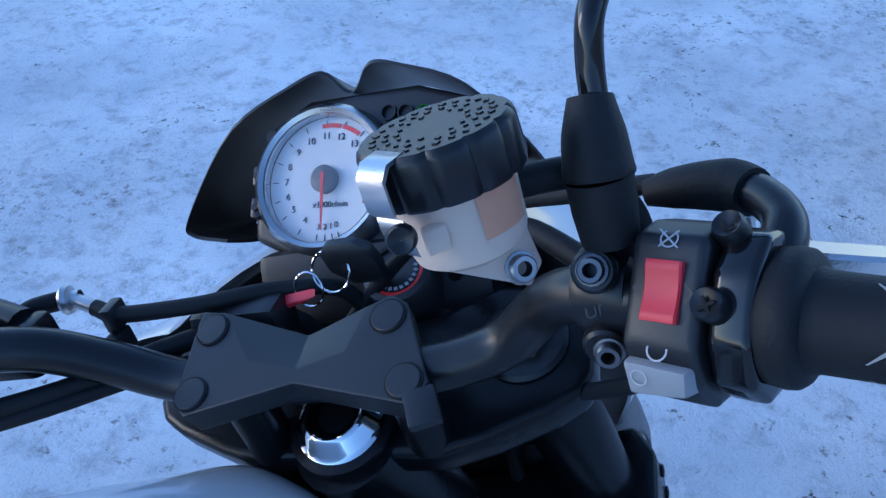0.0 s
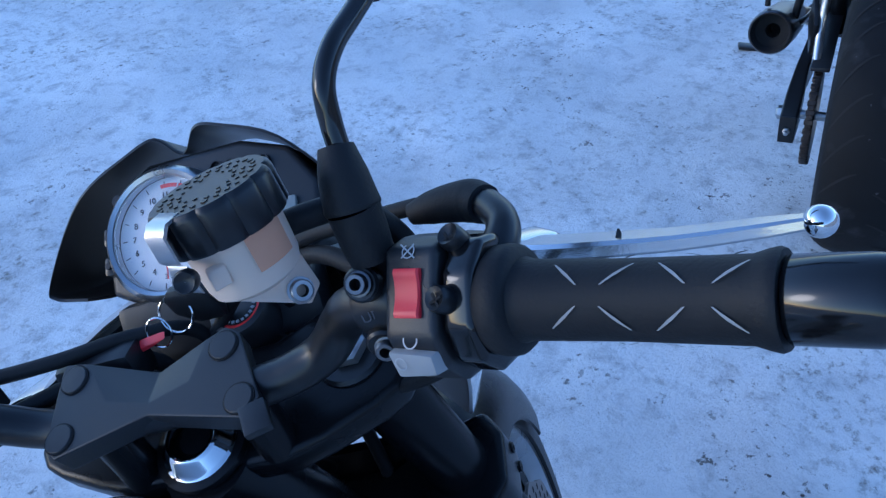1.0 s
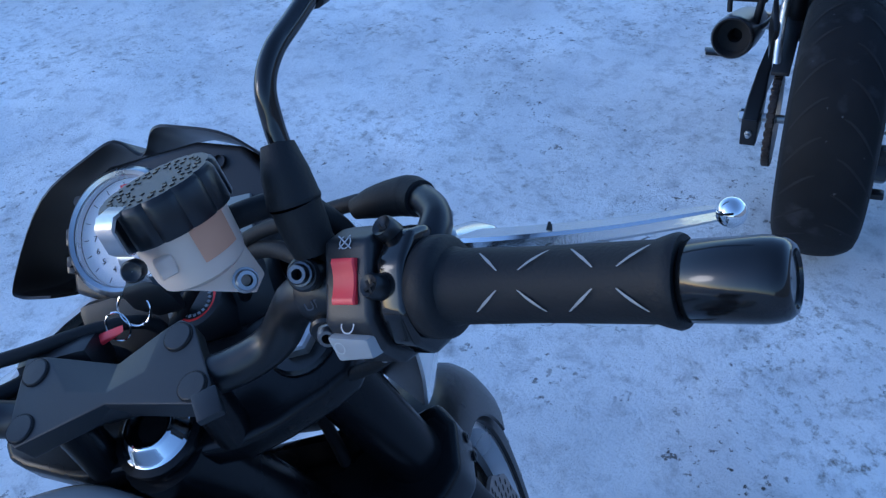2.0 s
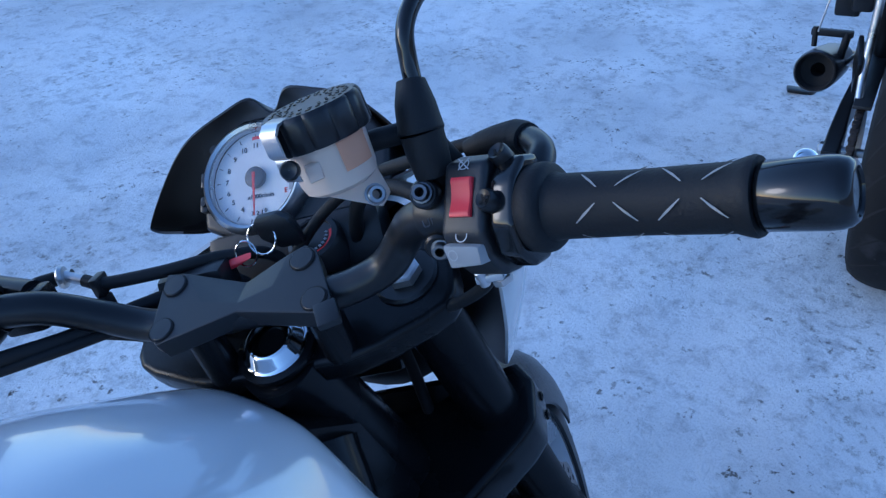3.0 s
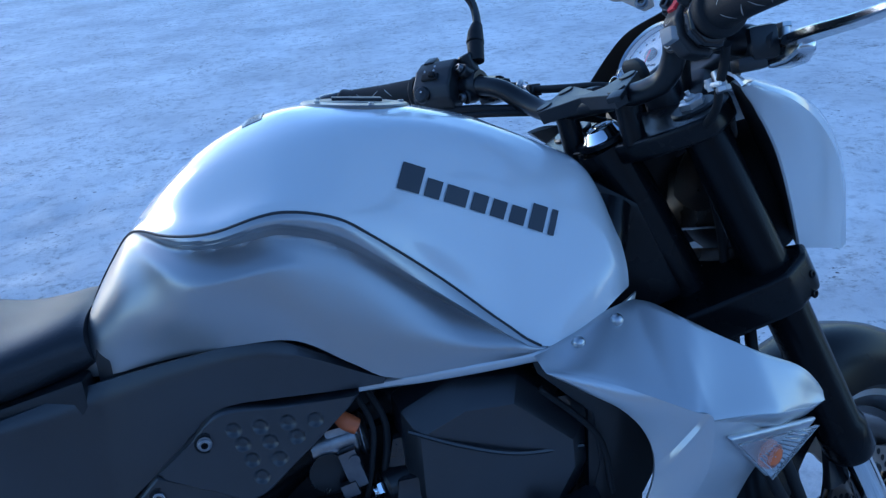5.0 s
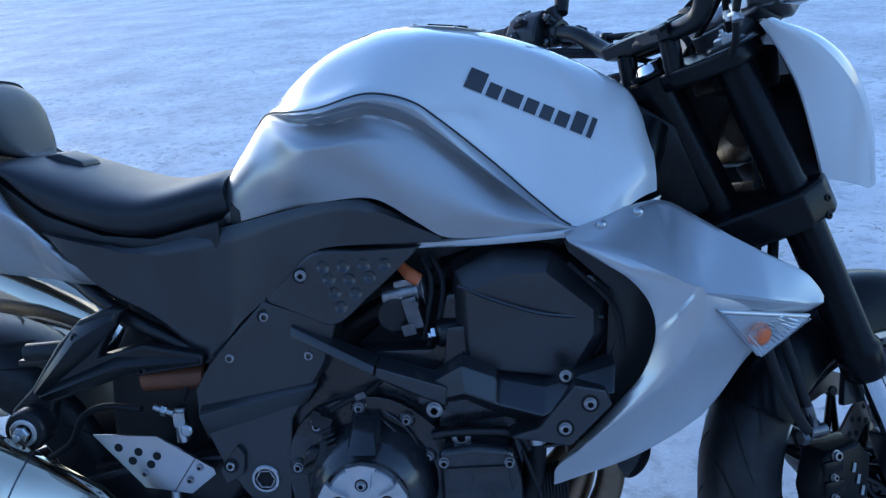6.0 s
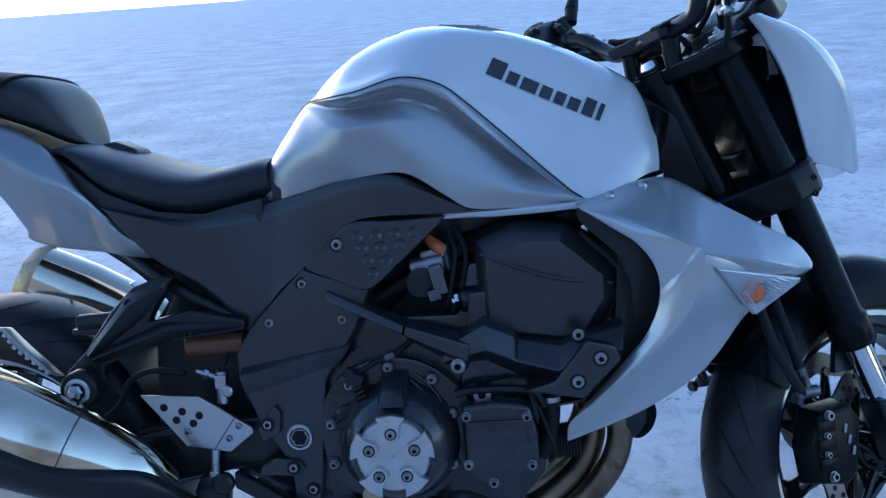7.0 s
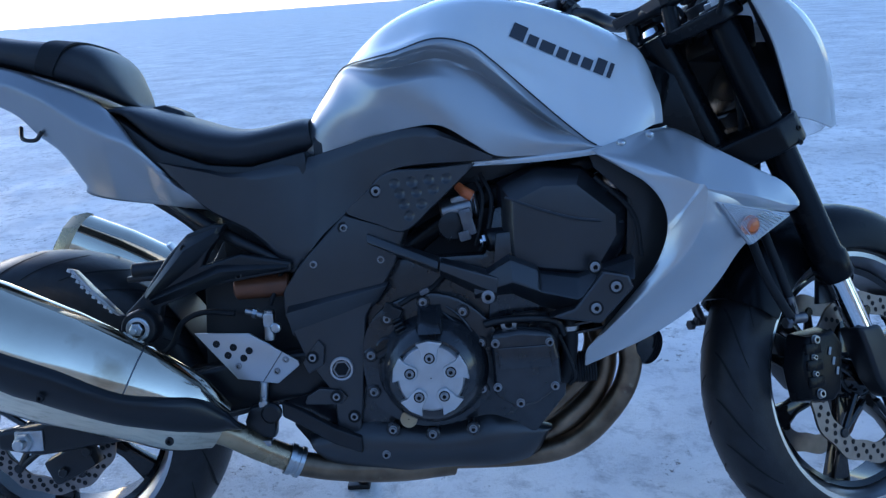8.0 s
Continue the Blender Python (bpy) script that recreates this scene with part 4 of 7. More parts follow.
for c in ((0.280, -0.214, 0.531), (0.248, -0.214, 0.499), (0.252, -0.190, 0.560)):
    # flat near-black disc paints the shade of a sunk bolt seat
    part("bolt_shade_disc", lathe([(0.0115, 0.0), (0.0115, 0.0008), (0.0001, 0.001)], c, (0, -1, 0), 22), NEAR_BLACK, trim)
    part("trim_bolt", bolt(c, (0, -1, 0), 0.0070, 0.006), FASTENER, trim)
part("radiator", slab([(0.315, 0.70), (0.385, 0.70), (0.360, 0.46), (0.300, 0.46)], -0.15, 0.15, 0.006), SATIN, bike)
for side in (-1, 1):
    g = slab([(0.255, 0.738), (0.380, 0.742), (0.412, 0.668), (0.402, 0.615), (0.370, 0.558), (0.318, 0.498), (0.262, 0.448), (0.300, 0.530), (0.322, 0.600), (0.318, 0.660), (0.262, 0.715)], -0.152, -0.146, 0.002)
    part("shroud_lining", g if side < 0 else mirror(g), PLASTIC, bike)
part("radiator_hose", tube([(0.30, -0.12, 0.665), (0.325, -0.135, 0.640), (0.33, -0.135, 0.59), (0.31, -0.13, 0.55)], 0.014, 12), RUBBER, bike)
part("coolant_line", tube([(0.262, -0.155, 0.70), (0.318, -0.165, 0.64), (0.330, -0.165, 0.57)], 0.0035, 8), RUBBER, bike)

# ---- frame plates ----
plate = part("frame_cover", join(
    bev(loft([[(x, -0.085, z) for x, z in [(-0.145, 0.668), (-0.040, 0.640), (-0.062, 0.575), (-0.115, 0.495), (-0.132, 0.344), (-0.143, 0.287), (-0.185, 0.285), (-0.190, 0.366), (-0.230, 0.425), (-0.262, 0.502), (-0.262, 0.544), (-0.236, 0.582)]],
              [(x, y, z) for x, y, z in [(-0.145, -0.146, 0.664), (-0.046, -0.160, 0.632), (-0.068, -0.156, 0.575), (-0.120, -0.150, 0.495), (-0.136, -0.147, 0.344), (-0.146, -0.147, 0.290), (-0.180, -0.147, 0.290), (-0.184, -0.147, 0.366), (-0.224, -0.146, 0.425), (-0.256, -0.143, 0.502), (-0.256, -0.143, 0.540), (-0.232, -0.143, 0.578)]]]), 0.005, 3, 25),
    bev(loft([[(-0.108, -0.14, 0.632), (-0.108, -0.162, 0.632), (-0.108, -0.168, 0.618), (-0.108, -0.14, 0.612)], [(0.008, -0.16, 0.588), (0.008, -0.200, 0.584), (0.006, -0.203, 0.572), (0.004, -0.16, 0.560)]]), 0.003, 2, 20),
    bev(loft([[(0.010, -0.16, 0.587), (0.010, -0.200, 0.583), (0.008, -0.203, 0.571), (0.006, -0.16, 0.556)], [(0.100, -0.16, 0.558), (0.100, -0.198, 0.552), (0.096, -0.198, 0.528), (0.092, -0.16, 0.505)]]), 0.003, 2, 20)), COVER, bike, "matt black frame cover with bolts", 16)
part("cover_crease", bev(loft([[(-0.250, -0.140, 0.520), (-0.250, -0.158, 0.508), (-0.246, -0.140, 0.466)], [(-0.078, -0.148, 0.554), (-0.080, -0.163, 0.546), (-0.104, -0.148, 0.512)]]), 0.0015, 2), COVER, plate)
for c in ((-0.146, -0.146, 0.642), (-0.201, -0.143, 0.585), (-0.088, -0.153, 0.588), (-0.213, -0.1537, 0.432), (-0.178, -0.1537, 0.364), (-0.152, -0.147, 0.327)):
    # shade around each plate bolt, painted as a near-black disc
    part("bolt_shade_disc", lathe([(0.0108, 0.0), (0.0108, 0.0012), (0.0001, 0.0014)], c, (0, -1, 0), 22), NEAR_BLACK, plate)
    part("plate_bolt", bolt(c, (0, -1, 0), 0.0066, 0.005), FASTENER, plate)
nut = part("pivot_nut", lathe([(0.0205, 0), (0.0205, 0.003), (0.0190, 0.0045), (0.0158, 0.0048), (0.0150, 0.002)], (-0.167, -0.147, 0.409), (0, -1, 0), 32), BRUSHED, plate, "bare metal swingarm pivot nut")
part("hex_socket", lathe([(0.0150, 0.0), (0.0148, 0.0040), (0.0125, 0.0040), (0.0115, 0.001)], (-0.167, -0.147, 0.409), (0, -1, 0), 6), FASTENER, nut)
# near-black floor paints the shade inside the socket
part("socket_floor", lathe([(0.0118, 0.0012), (0.0002, 0.0012)], (-0.167, -0.147, 0.409), (0, -1, 0), 24), NEAR_BLACK, nut)
DIMPLES = [(-0.057, 0.710), (-0.029, 0.711), (-0.001, 0.713), (0.027, 0.713), (-0.050, 0.694), (-0.022, 0.694), (0.006, 0.697), (-0.043, 0.676), (-0.015, 0.675), (-0.036, 0.657)]


def knee_y(x, z, u, v):
    y = -0.160 - 0.150 * (x + 0.066) - 0.05 * (0.72 - z)
    for dx, dz in DIMPLES:
        d = math.hypot(x - dx, z - dz)
        if d < 0.008:
            y += 0.0035 * (1 - (d / 0.008) ** 4)
    return y


knee = part("knee_plate", panel([(-0.143, 0.668), (-0.105, 0.699), (-0.068, 0.729), (0.000, 0.731), (0.074, 0.734)], [(-0.138, 0.664), (-0.092, 0.646), (-0.046, 0.632), (0.002, 0.668), (0.068, 0.728)], knee_y, 0.018, 120, 60, 0.004, edge=0.03), COVER, bike, "black knee plate with round dimples")
# near-black disc for the shade round the knee bolt
part("bolt_shade_disc", lathe([(0.0108, 0.0), (0.0108, 0.0022), (0.0001, 0.0024)], (-0.088, -0.157, 0.699), (0.13, -1, 0), 22), NEAR_BLACK, knee)
part("knee_bolt", bolt((-0.088, -0.160, 0.699), (0.13, -1, 0), 0.0066, 0.005), FASTENER, knee)

# main spars and head stock behind
part("frame_spar", both(tube([(0.385, -0.030, 0.86), (0.35, -0.065, 0.80), (0.24, -0.085, 0.72), (0.05, -0.070, 0.66), (-0.14, -0.090, 0.52), (-0.17, -0.10, 0.40), (-0.17, -0.09, 0.30)], [0.03, 0.032, 0.03, 0.028, 0.03, 0.03, 0.024], 12)), DEEP, bike)
part("head_stock", tube([(0.395, 0, 0.925), (0.44, 0, 0.83), (0.485, 0, 0.735)], 0.033, 20), DEEP, bike)
part("head_gusset", slab([(0.36, 0.90), (0.42, 0.86), (0.47, 0.74), (0.34, 0.70), (0.30, 0.80)], -0.045, 0.045, 0.01), DEEP, bike)
part("air_box", slab([(-0.20, 0.80), (0.30, 0.86), (0.34, 0.76), (0.10, 0.70), (-0.20, 0.68)], -0.10, 0.10, 0.02), PLASTIC, bike)
part("frame_cross_tube", rod((0.30, -0.14, 0.72), (0.30, 0.14, 0.72), 0.018), SATIN, bike)

# rear sub-frame, pillion peg hangers
for side in (-1, 1):
    g = tube([(-0.215, -0.112, 0.570), (-0.240, -0.118, 0.580), (-0.322, -0.118, 0.624), (-0.405, -0.098, 0.672), (-0.470, -0.068, 0.715), (-0.60, -0.060, 0.830), (-0.80, -0.050, 0.940)], 0.011, 10)
    part("subframe_tube", g if side < 0 else mirror(g), SATIN, bike)
    hang = slab([(-0.342, 0.660), (-0.363, 0.662), (-0.406, 0.648), (-0.442, 0.614), (-0.489, 0.552), (-0.522, 0.522), (-0.530, 0.488), (-0.500, 0.474), (-0.472, 0.490), (-0.460, 0.530), (-0.372, 0.560),
                 (-0.238, 0.577), (-0.237, 0.592), (-0.321, 0.610), (-0.386, 0.594), (-0.376, 0.612)], -0.150, -0.122, 0.005, 0, 3)
    hanger = part("peg_hanger", hang if side < 0 else mirror(hang), SATIN, bike, "black forked pillion peg hanger")
    rib = join(bev(loft([[(-0.352, -0.148, 0.660), (-0.358, -0.156, 0.648), (-0.352, -0.148, 0.640)], [(-0.412, -0.148, 0.642), (-0.408, -0.166, 0.622), (-0.392, -0.148, 0.598)], [(-0.488, -0.148, 0.552), (-0.482, -0.158, 0.546), (-0.474, -0.148, 0.540)]]), 0.0015, 2),
               bev(loft([[(-0.476, -0.148, 0.552), (-0.476, -0.157, 0.541), (-0.470, -0.148, 0.530)], [(-0.360, -0.148, 0.596), (-0.352, -0.166, 0.584), (-0.345, -0.148, 0.566)], [(-0.242, -0.148, 0.590), (-0.242, -0.155, 0.585), (-0.242, -0.148, 0.579)]]), 0.0015, 2))
    part("hanger_rib", rib if side < 0 else mirror(rib), SATIN, hanger)
    boss = lathe([(0.030, -0.03), (0.030, 0.0), (0.027, 0.004), (0.0001, 0.004)], (-0.490, -0.176, 0.500), (0, -1, 0), 28)
    part("hanger_boss", boss if side < 0 else mirror(boss), SATIN, hanger)
    peg = bev(loft([[(-0.510, -0.172, 0.522), (-0.510, -0.200, 0.530), (-0.525, -0.200, 0.535), (-0.525, -0.172, 0.522)], [(-0.545, -0.195, 0.575), (-0.545, -0.222, 0.580), (-0.556, -0.222, 0.580), (-0.556, -0.195, 0.575)],
                    [(-0.568, -0.200, 0.605), (-0.568, -0.224, 0.610), (-0.576, -0.224, 0.610), (-0.576, -0.200, 0.605)]]), 0.003)
    part("pillion_peg", peg if side < 0 else mirror(peg), CAST, hanger, "folded cast pillion footpeg")
    if side < 0:
        for k in range(9):
            t = k / 8
            part("peg_tooth", block((-0.522 - 0.050 * t, -0.201 - 0.024 * min(1.0, t * 1.7), 0.535 + 0.072 * t), (0.005, 0.005, 0.006), 0.001, (0, -58, 0)), CAST, hanger)
        part("hanger_bolt", join(lathe([(0.0195, 0), (0.0195, 0.003), (0.0180, 0.004), (0.0130, 0.004)], (-0.490, -0.180, 0.500), (0, -1, 0), 28), hexnut((-0.490, -0.182, 0.500), (0, -1, 0), 0.0115, 0.010), rod((-0.490, -0.19, 0.500), (-0.490, -0.202, 0.500), 0.0055)), STEEL, hanger, "chrome muffler bolt and washer")
        for c in ((-0.410, -0.156, 0.626), (-0.325, -0.150, 0.574)):
            part("hanger_screw", bolt(c, (0, -1, 0), 0.006, 0.005), SATIN, hanger)

# rider's heel plate, brake master cylinder and reservoir
heel = part("heel_plate", slab([(-0.408, 0.483), (-0.316, 0.478), (-0.238, 0.428), (-0.236, 0.420), (-0.274, 0.391), (-0.341, 0.402)], -0.154, -0.149, 0.0015), BRUSHED, bike, "brushed aluminium heel plate with drilled holes")
for x, z in ((-0.372, 0.463), (-0.344, 0.456), (-0.318, 0.449), (-0.354, 0.443), (-0.328, 0.437)):
    # holes are not cut: near-black discs paint their shade
    part("hole_shade_disc", lathe([(0.0062, 0.0002), (0.0060, 0.0007), (0.0001, 0.0006)], (x, -0.154, z), (0, -1, 0), 16), NEAR_BLACK, heel)
part("fold_line", tube([(-0.2635, -0.1540, 0.4440), (-0.2985, -0.1540, 0.3955)], 0.0011, 6), DARKSTEEL, heel)
for x, z in ((-0.338, 0.424), (-0.258, 0.431), (-0.274, 0.412)):
    part("heel_bolt", bolt((x, -0.154, z), (0, -1, 0), 0.005, 0.004), FASTENER, heel)
part("master_cylinder", join(rod((-0.285, -0.13, 0.512), (-0.287, -0.13, 0.460), 0.0095), lathe([(0.0085, 0.0), (0.0085, 0.010), (0.006, 0.012), (0.0001, 0.012)], (-0.272, -0.142, 0.484), (0, -1, 0), 18), block((-0.285, -0.135, 0.496), (0.018, 0.016, 0.022), 0.003), rod((-0.325, -0.128, 0.512), (-0.295, -0.132, 0.503), 0.0055), hexnut((-0.306, -0.130, 0.506), (-1, 0, 0.3), 0.0085, 0.008)), STEEL, bike, "bare metal rear brake cylinder")
part("push_rod", join(rod((-0.298, -0.15, 0.395), (-0.302, -0.15, 0.355), 0.007), block((-0.302, -0.15, 0.352), (0.016, 0.014, 0.02), 0.003)), STEEL, bike)
part("brake_hose", tube([(-0.345, -0.125, 0.508), (-0.40, -0.12, 0.512), (-0.44, -0.115, 0.495), (-0.47, -0.11, 0.45), (-0.56, -0.10, 0.40), (-0.66, -0.105, 0.34)], 0.005, 10), RUBBER, bike)
part("hydraulic_hose", tube([(-0.285, -0.12, 0.518), (-0.268, -0.115, 0.560), (-0.25, -0.10, 0.60)], 0.004, 8), RUBBER, bike)
part("splash_plate", slab([(-0.20, 0.62), (-0.37, 0.63), (-0.41, 0.56), (-0.42, 0.40), (-0.36, 0.33), (-0.20, 0.33)], -0.075, 0.075, 0.01), PLASTIC, bike)
part("fender_cap", join(rod((-0.528, -0.085, 0.585), (-0.470, -0.085, 0.588), 0.014, 18), block((-0.50, -0.080, 0.572), (0.075, 0.03, 0.010), 0.003)), PLASTIC, bike)
part("brown_reservoir", rod((-0.345, -0.105, 0.548), (-0.25, -0.105, 0.550), 0.020, 20), COPPER, bike, "brown shock reservoir")
pedal = part("brake_pedal", bev(loft([[(-0.271, -0.140, 0.359), (-0.271, -0.156, 0.359), (-0.271, -0.156, 0.334), (-0.271, -0.140, 0.334)], [(-0.238, -0.142, 0.345), (-0.238, -0.160, 0.345), (-0.238, -0.160, 0.317), (-0.238, -0.142, 0.317)], [(-0.185, -0.145, 0.314), (-0.185, -0.164, 0.314), (-0.185, -0.164, 0.285), (-0.185, -0.145, 0.285)], [(-0.140, -0.150, 0.296), (-0.140, -0.166, 0.296), (-0.140, -0.166, 0.268), (-0.140, -0.150, 0.268)]]), 0.004, 3), SATIN, bike, "black cast rear brake pedal")
part("pedal_hub", join(slab([(-0.325, 0.352), (-0.298, 0.357), (-0.281, 0.337), (-0.286, 0.298), (-0.331, 0.304), (-0.335, 0.330)], -0.158, -0.128, 0.006), lathe([(0.017, 0.0), (0.017, 0.010), (0.013, 0.014), (0.0001, 0.014)], (-0.289, -0.150, 0.342), (0, -1, 0), 24)), SATIN, pedal)
part("pedal_stop", join(block((-0.306, -0.156, 0.293), (0.030, 0.018, 0.010), 0.002), hexnut((-0.306, -0.156, 0.288), (0, 0, -1), 0.0075, 0.008), rod((-0.306, -0.156, 0.288), (-0.306, -0.156, 0.268), 0.0048, 12)), FASTENER, pedal)
bracket = part("lower_frame", slab([(-0.271, 0.380), (-0.141, 0.383), (-0.100, 0.362), (-0.085, 0.290), (-0.103, 0.262), (-0.150, 0.275), (-0.190, 0.298), (-0.232, 0.330), (-0.279, 0.345)], -0.120, -0.085, 0.006), ENGINE, bike, "black lower frame bracket")
part("swingarm_web", slab([(-0.446, 0.412), (-0.328, 0.416), (-0.222, 0.390), (-0.225, 0.350), (-0.285, 0.342), (-0.346, 0.325), (-0.385, 0.316), (-0.407, 0.318), (-0.438, 0.346)], -0.095, -0.060, 0.008), SATIN, bracket)
part("linkage_arm", slab([(-0.255, 0.328), (-0.139, 0.313), (-0.095, 0.245), (-0.116, 0.221), (-0.184, 0.227), (-0.228, 0.24), (-0.245, 0.273), (-0.267, 0.302)], -0.098, -0.070, 0.005), PLASTIC, bracket)
for pts in ([(-0.206, 0.379), (-0.170, 0.374), (-0.160, 0.362), (-0.170, 0.350), (-0.232, 0.352), (-0.228, 0.366)], [(-0.202, 0.461), (-0.192, 0.448), (-0.196, 0.418), (-0.222, 0.404), (-0.230, 0.424)]):
    part("cover_tab", slab(pts, -0.1535, -0.140, 0.003), COVER, plate)

# ---- exhaust ----
SHIELD_TOP = [(-0.330, 0.336), (-0.352, 0.360), (-0.392, 0.394), (-0.489, 0.417), (-0.580, 0.466), (-0.665, 0.504), (-0.800, 0.568)]
SHIELD_LOW = [(-0.326, 0.326), (-0.365, 0.325), (-0.412, 0.337), (-0.507, 0.366), (-0.593, 0.400), (-0.678, 0.438), (-0.800, 0.495)]
hdr = []
for y in (-0.115, -0.070, 0.070, 0.115):
    if abs(y) > 0.1:
        way = [(0.235, 1.0, 0.500), (0.285, 1.0, 0.468), (0.310, 1.0, 0.420), (0.311, 0.98, 0.375), (0.290, 0.95, 0.325), (0.240, 0.9, 0.268), (0.185, 0.8, 0.236), (0.100, 0.7, 0.224), (-0.06, 0.6, 0.222)]
    else:
        way = [(0.225, 1.0, 0.500), (0.260, 1.0, 0.455), (0.275, 1.05, 0.405), (0.273, 1.1, 0.368), (0.255, 1.15, 0.328), (0.210, 1.15, 0.285), (0.160, 1.0, 0.254), (0.080, 0.8, 0.236), (-0.06, 0.6, 0.228)]
    hdr.append(tube([(x, y * k, z) for x, k, z in way], 0.0195, 16, 8))
exhaust = part("exhaust_header", hdr[0], HEADER, bike, "heat-stained steel exhaust headers")
for g in hdr[1:]:
    part("header_pipe", g, HEADER, exhaust)
part("collector", tube([(0.00, -0.075, 0.222), (-0.093, -0.115, 0.224), (-0.19, -0.128, 0.232), (-0.262, -0.135, 0.248)], [0.030, 0.024, 0.021, 0.021], 18), HEADER, exhaust)
for side in (-1, 1):
    link = tube([(-0.262, -0.135, 0.252), (-0.312, -0.150, 0.281), (-0.362, -0.165, 0.315), (-0.43, -0.185, 0.350)], [0.022, 0.022, 0.023, 0.026], 18)
    clamp = lathe([(0.024, 0.0), (0.027, 0.001), (0.027, 0.008), (0.0245, 0.009), (0.0245, 0.016), (0.027, 0.017), (0.027, 0.026), (0.024, 0.027)], (-0.250, -0.132, 0.246), (-0.86, -0.24, 0.46), 24)
    # silencer: tapering oval can rising to the rear
    cl = [(-0.372, -0.170, 0.330), (-0.420, -0.192, 0.360), (-0.500, -0.215, 0.408), (-0.600, -0.232, 0.456), (-0.710, -0.244, 0.508), (-0.800, -0.250, 0.552)]
    rr = [0.028, 0.046, 0.056, 0.065, 0.068, 0.064]
    can = tube(cl, rr, 36, 6, 1.42)
    tipend = lathe([(0.034, 0), (0.032, 0.012), (0.026, 0.012), (0.024, -0.02), (0.001, -0.02)], (-0.832, -0.250, 0.567), (-0.87, 0, 0.44), 24)
    endcap = tube([(-0.799, -0.250, 0.5515), (-0.812, -0.250, 0.5575), (-0.836, -0.250, 0.569)], [0.0650, 0.0635, 0.050], 8, 1, 1.42)
    seamring = tube([(-0.500, -0.215, 0.408), (-0.502, -0.2154, 0.4090)], 0.0568, 36, 1, 1.42)
    shield = panel(SHIELD_TOP, SHIELD_LOW,
                   lambda x, z, u, v: curved([(-0.92, -0.305), (-0.8, -0.330), (-0.64, -0.316), (-0.5, -0.289), (-0.42, -0.262), (-0.385, -0.238), (-0.352, -0.210)], x) + 0.012 * (v - 0.3) ** 2 * 4, nu=40, nv=10)
    if side > 0:
        link, clamp, can, tipend, endcap, seamring, shield = (xf(mirror(xf(g, UPRIGHT.inverted())), Matrix.Translation((0, 0, 0.010)) @ UPRIGHT) for g in (link, clamp, can, tipend, endcap, seamring, shield))
    muff = part("silencer", can, MUFFLER, bike, "polished steel silencer with a black heat shield")
    part("link_pipe", link, BRASS, muff)
    part("pipe_clamp", clamp, STEEL, muff)
    part("end_cap", endcap, BRASS, muff, "faceted bronze-tinted end cap")
    part("end_tip", tipend, SATIN, muff)
    part("weld_seam", seamring, DARKSTEEL, muff)
    sh = part("heat_shield", shield, SATIN, muff, "black silencer heat shield")
    for x, z in ((-0.596, 0.426), (-0.425, 0.335)):
        y = curved([(-0.64, -0.316), (-0.5, -0.289), (-0.42, -0.257)], x)
        part("shield_screw", bolt((x, y * -side, z), (0, side, 0), 0.006, 0.005), SATIN, muff)
    top = panel([(-0.40, 0.395), (-0.50, 0.470), (-0.600, 0.536), (-0.70, 0.596), (-0.79, 0.645)], [(-0.395, 0.386), (-0.50, 0.458), (-0.600, 0.522), (-0.70, 0.582), (-0.79, 0.632)],
                lambda x, z, u, v: -0.218 - 0.012 * v, nv=3)
    if side < 0:
        part("top_strip", top, SATIN, muff)


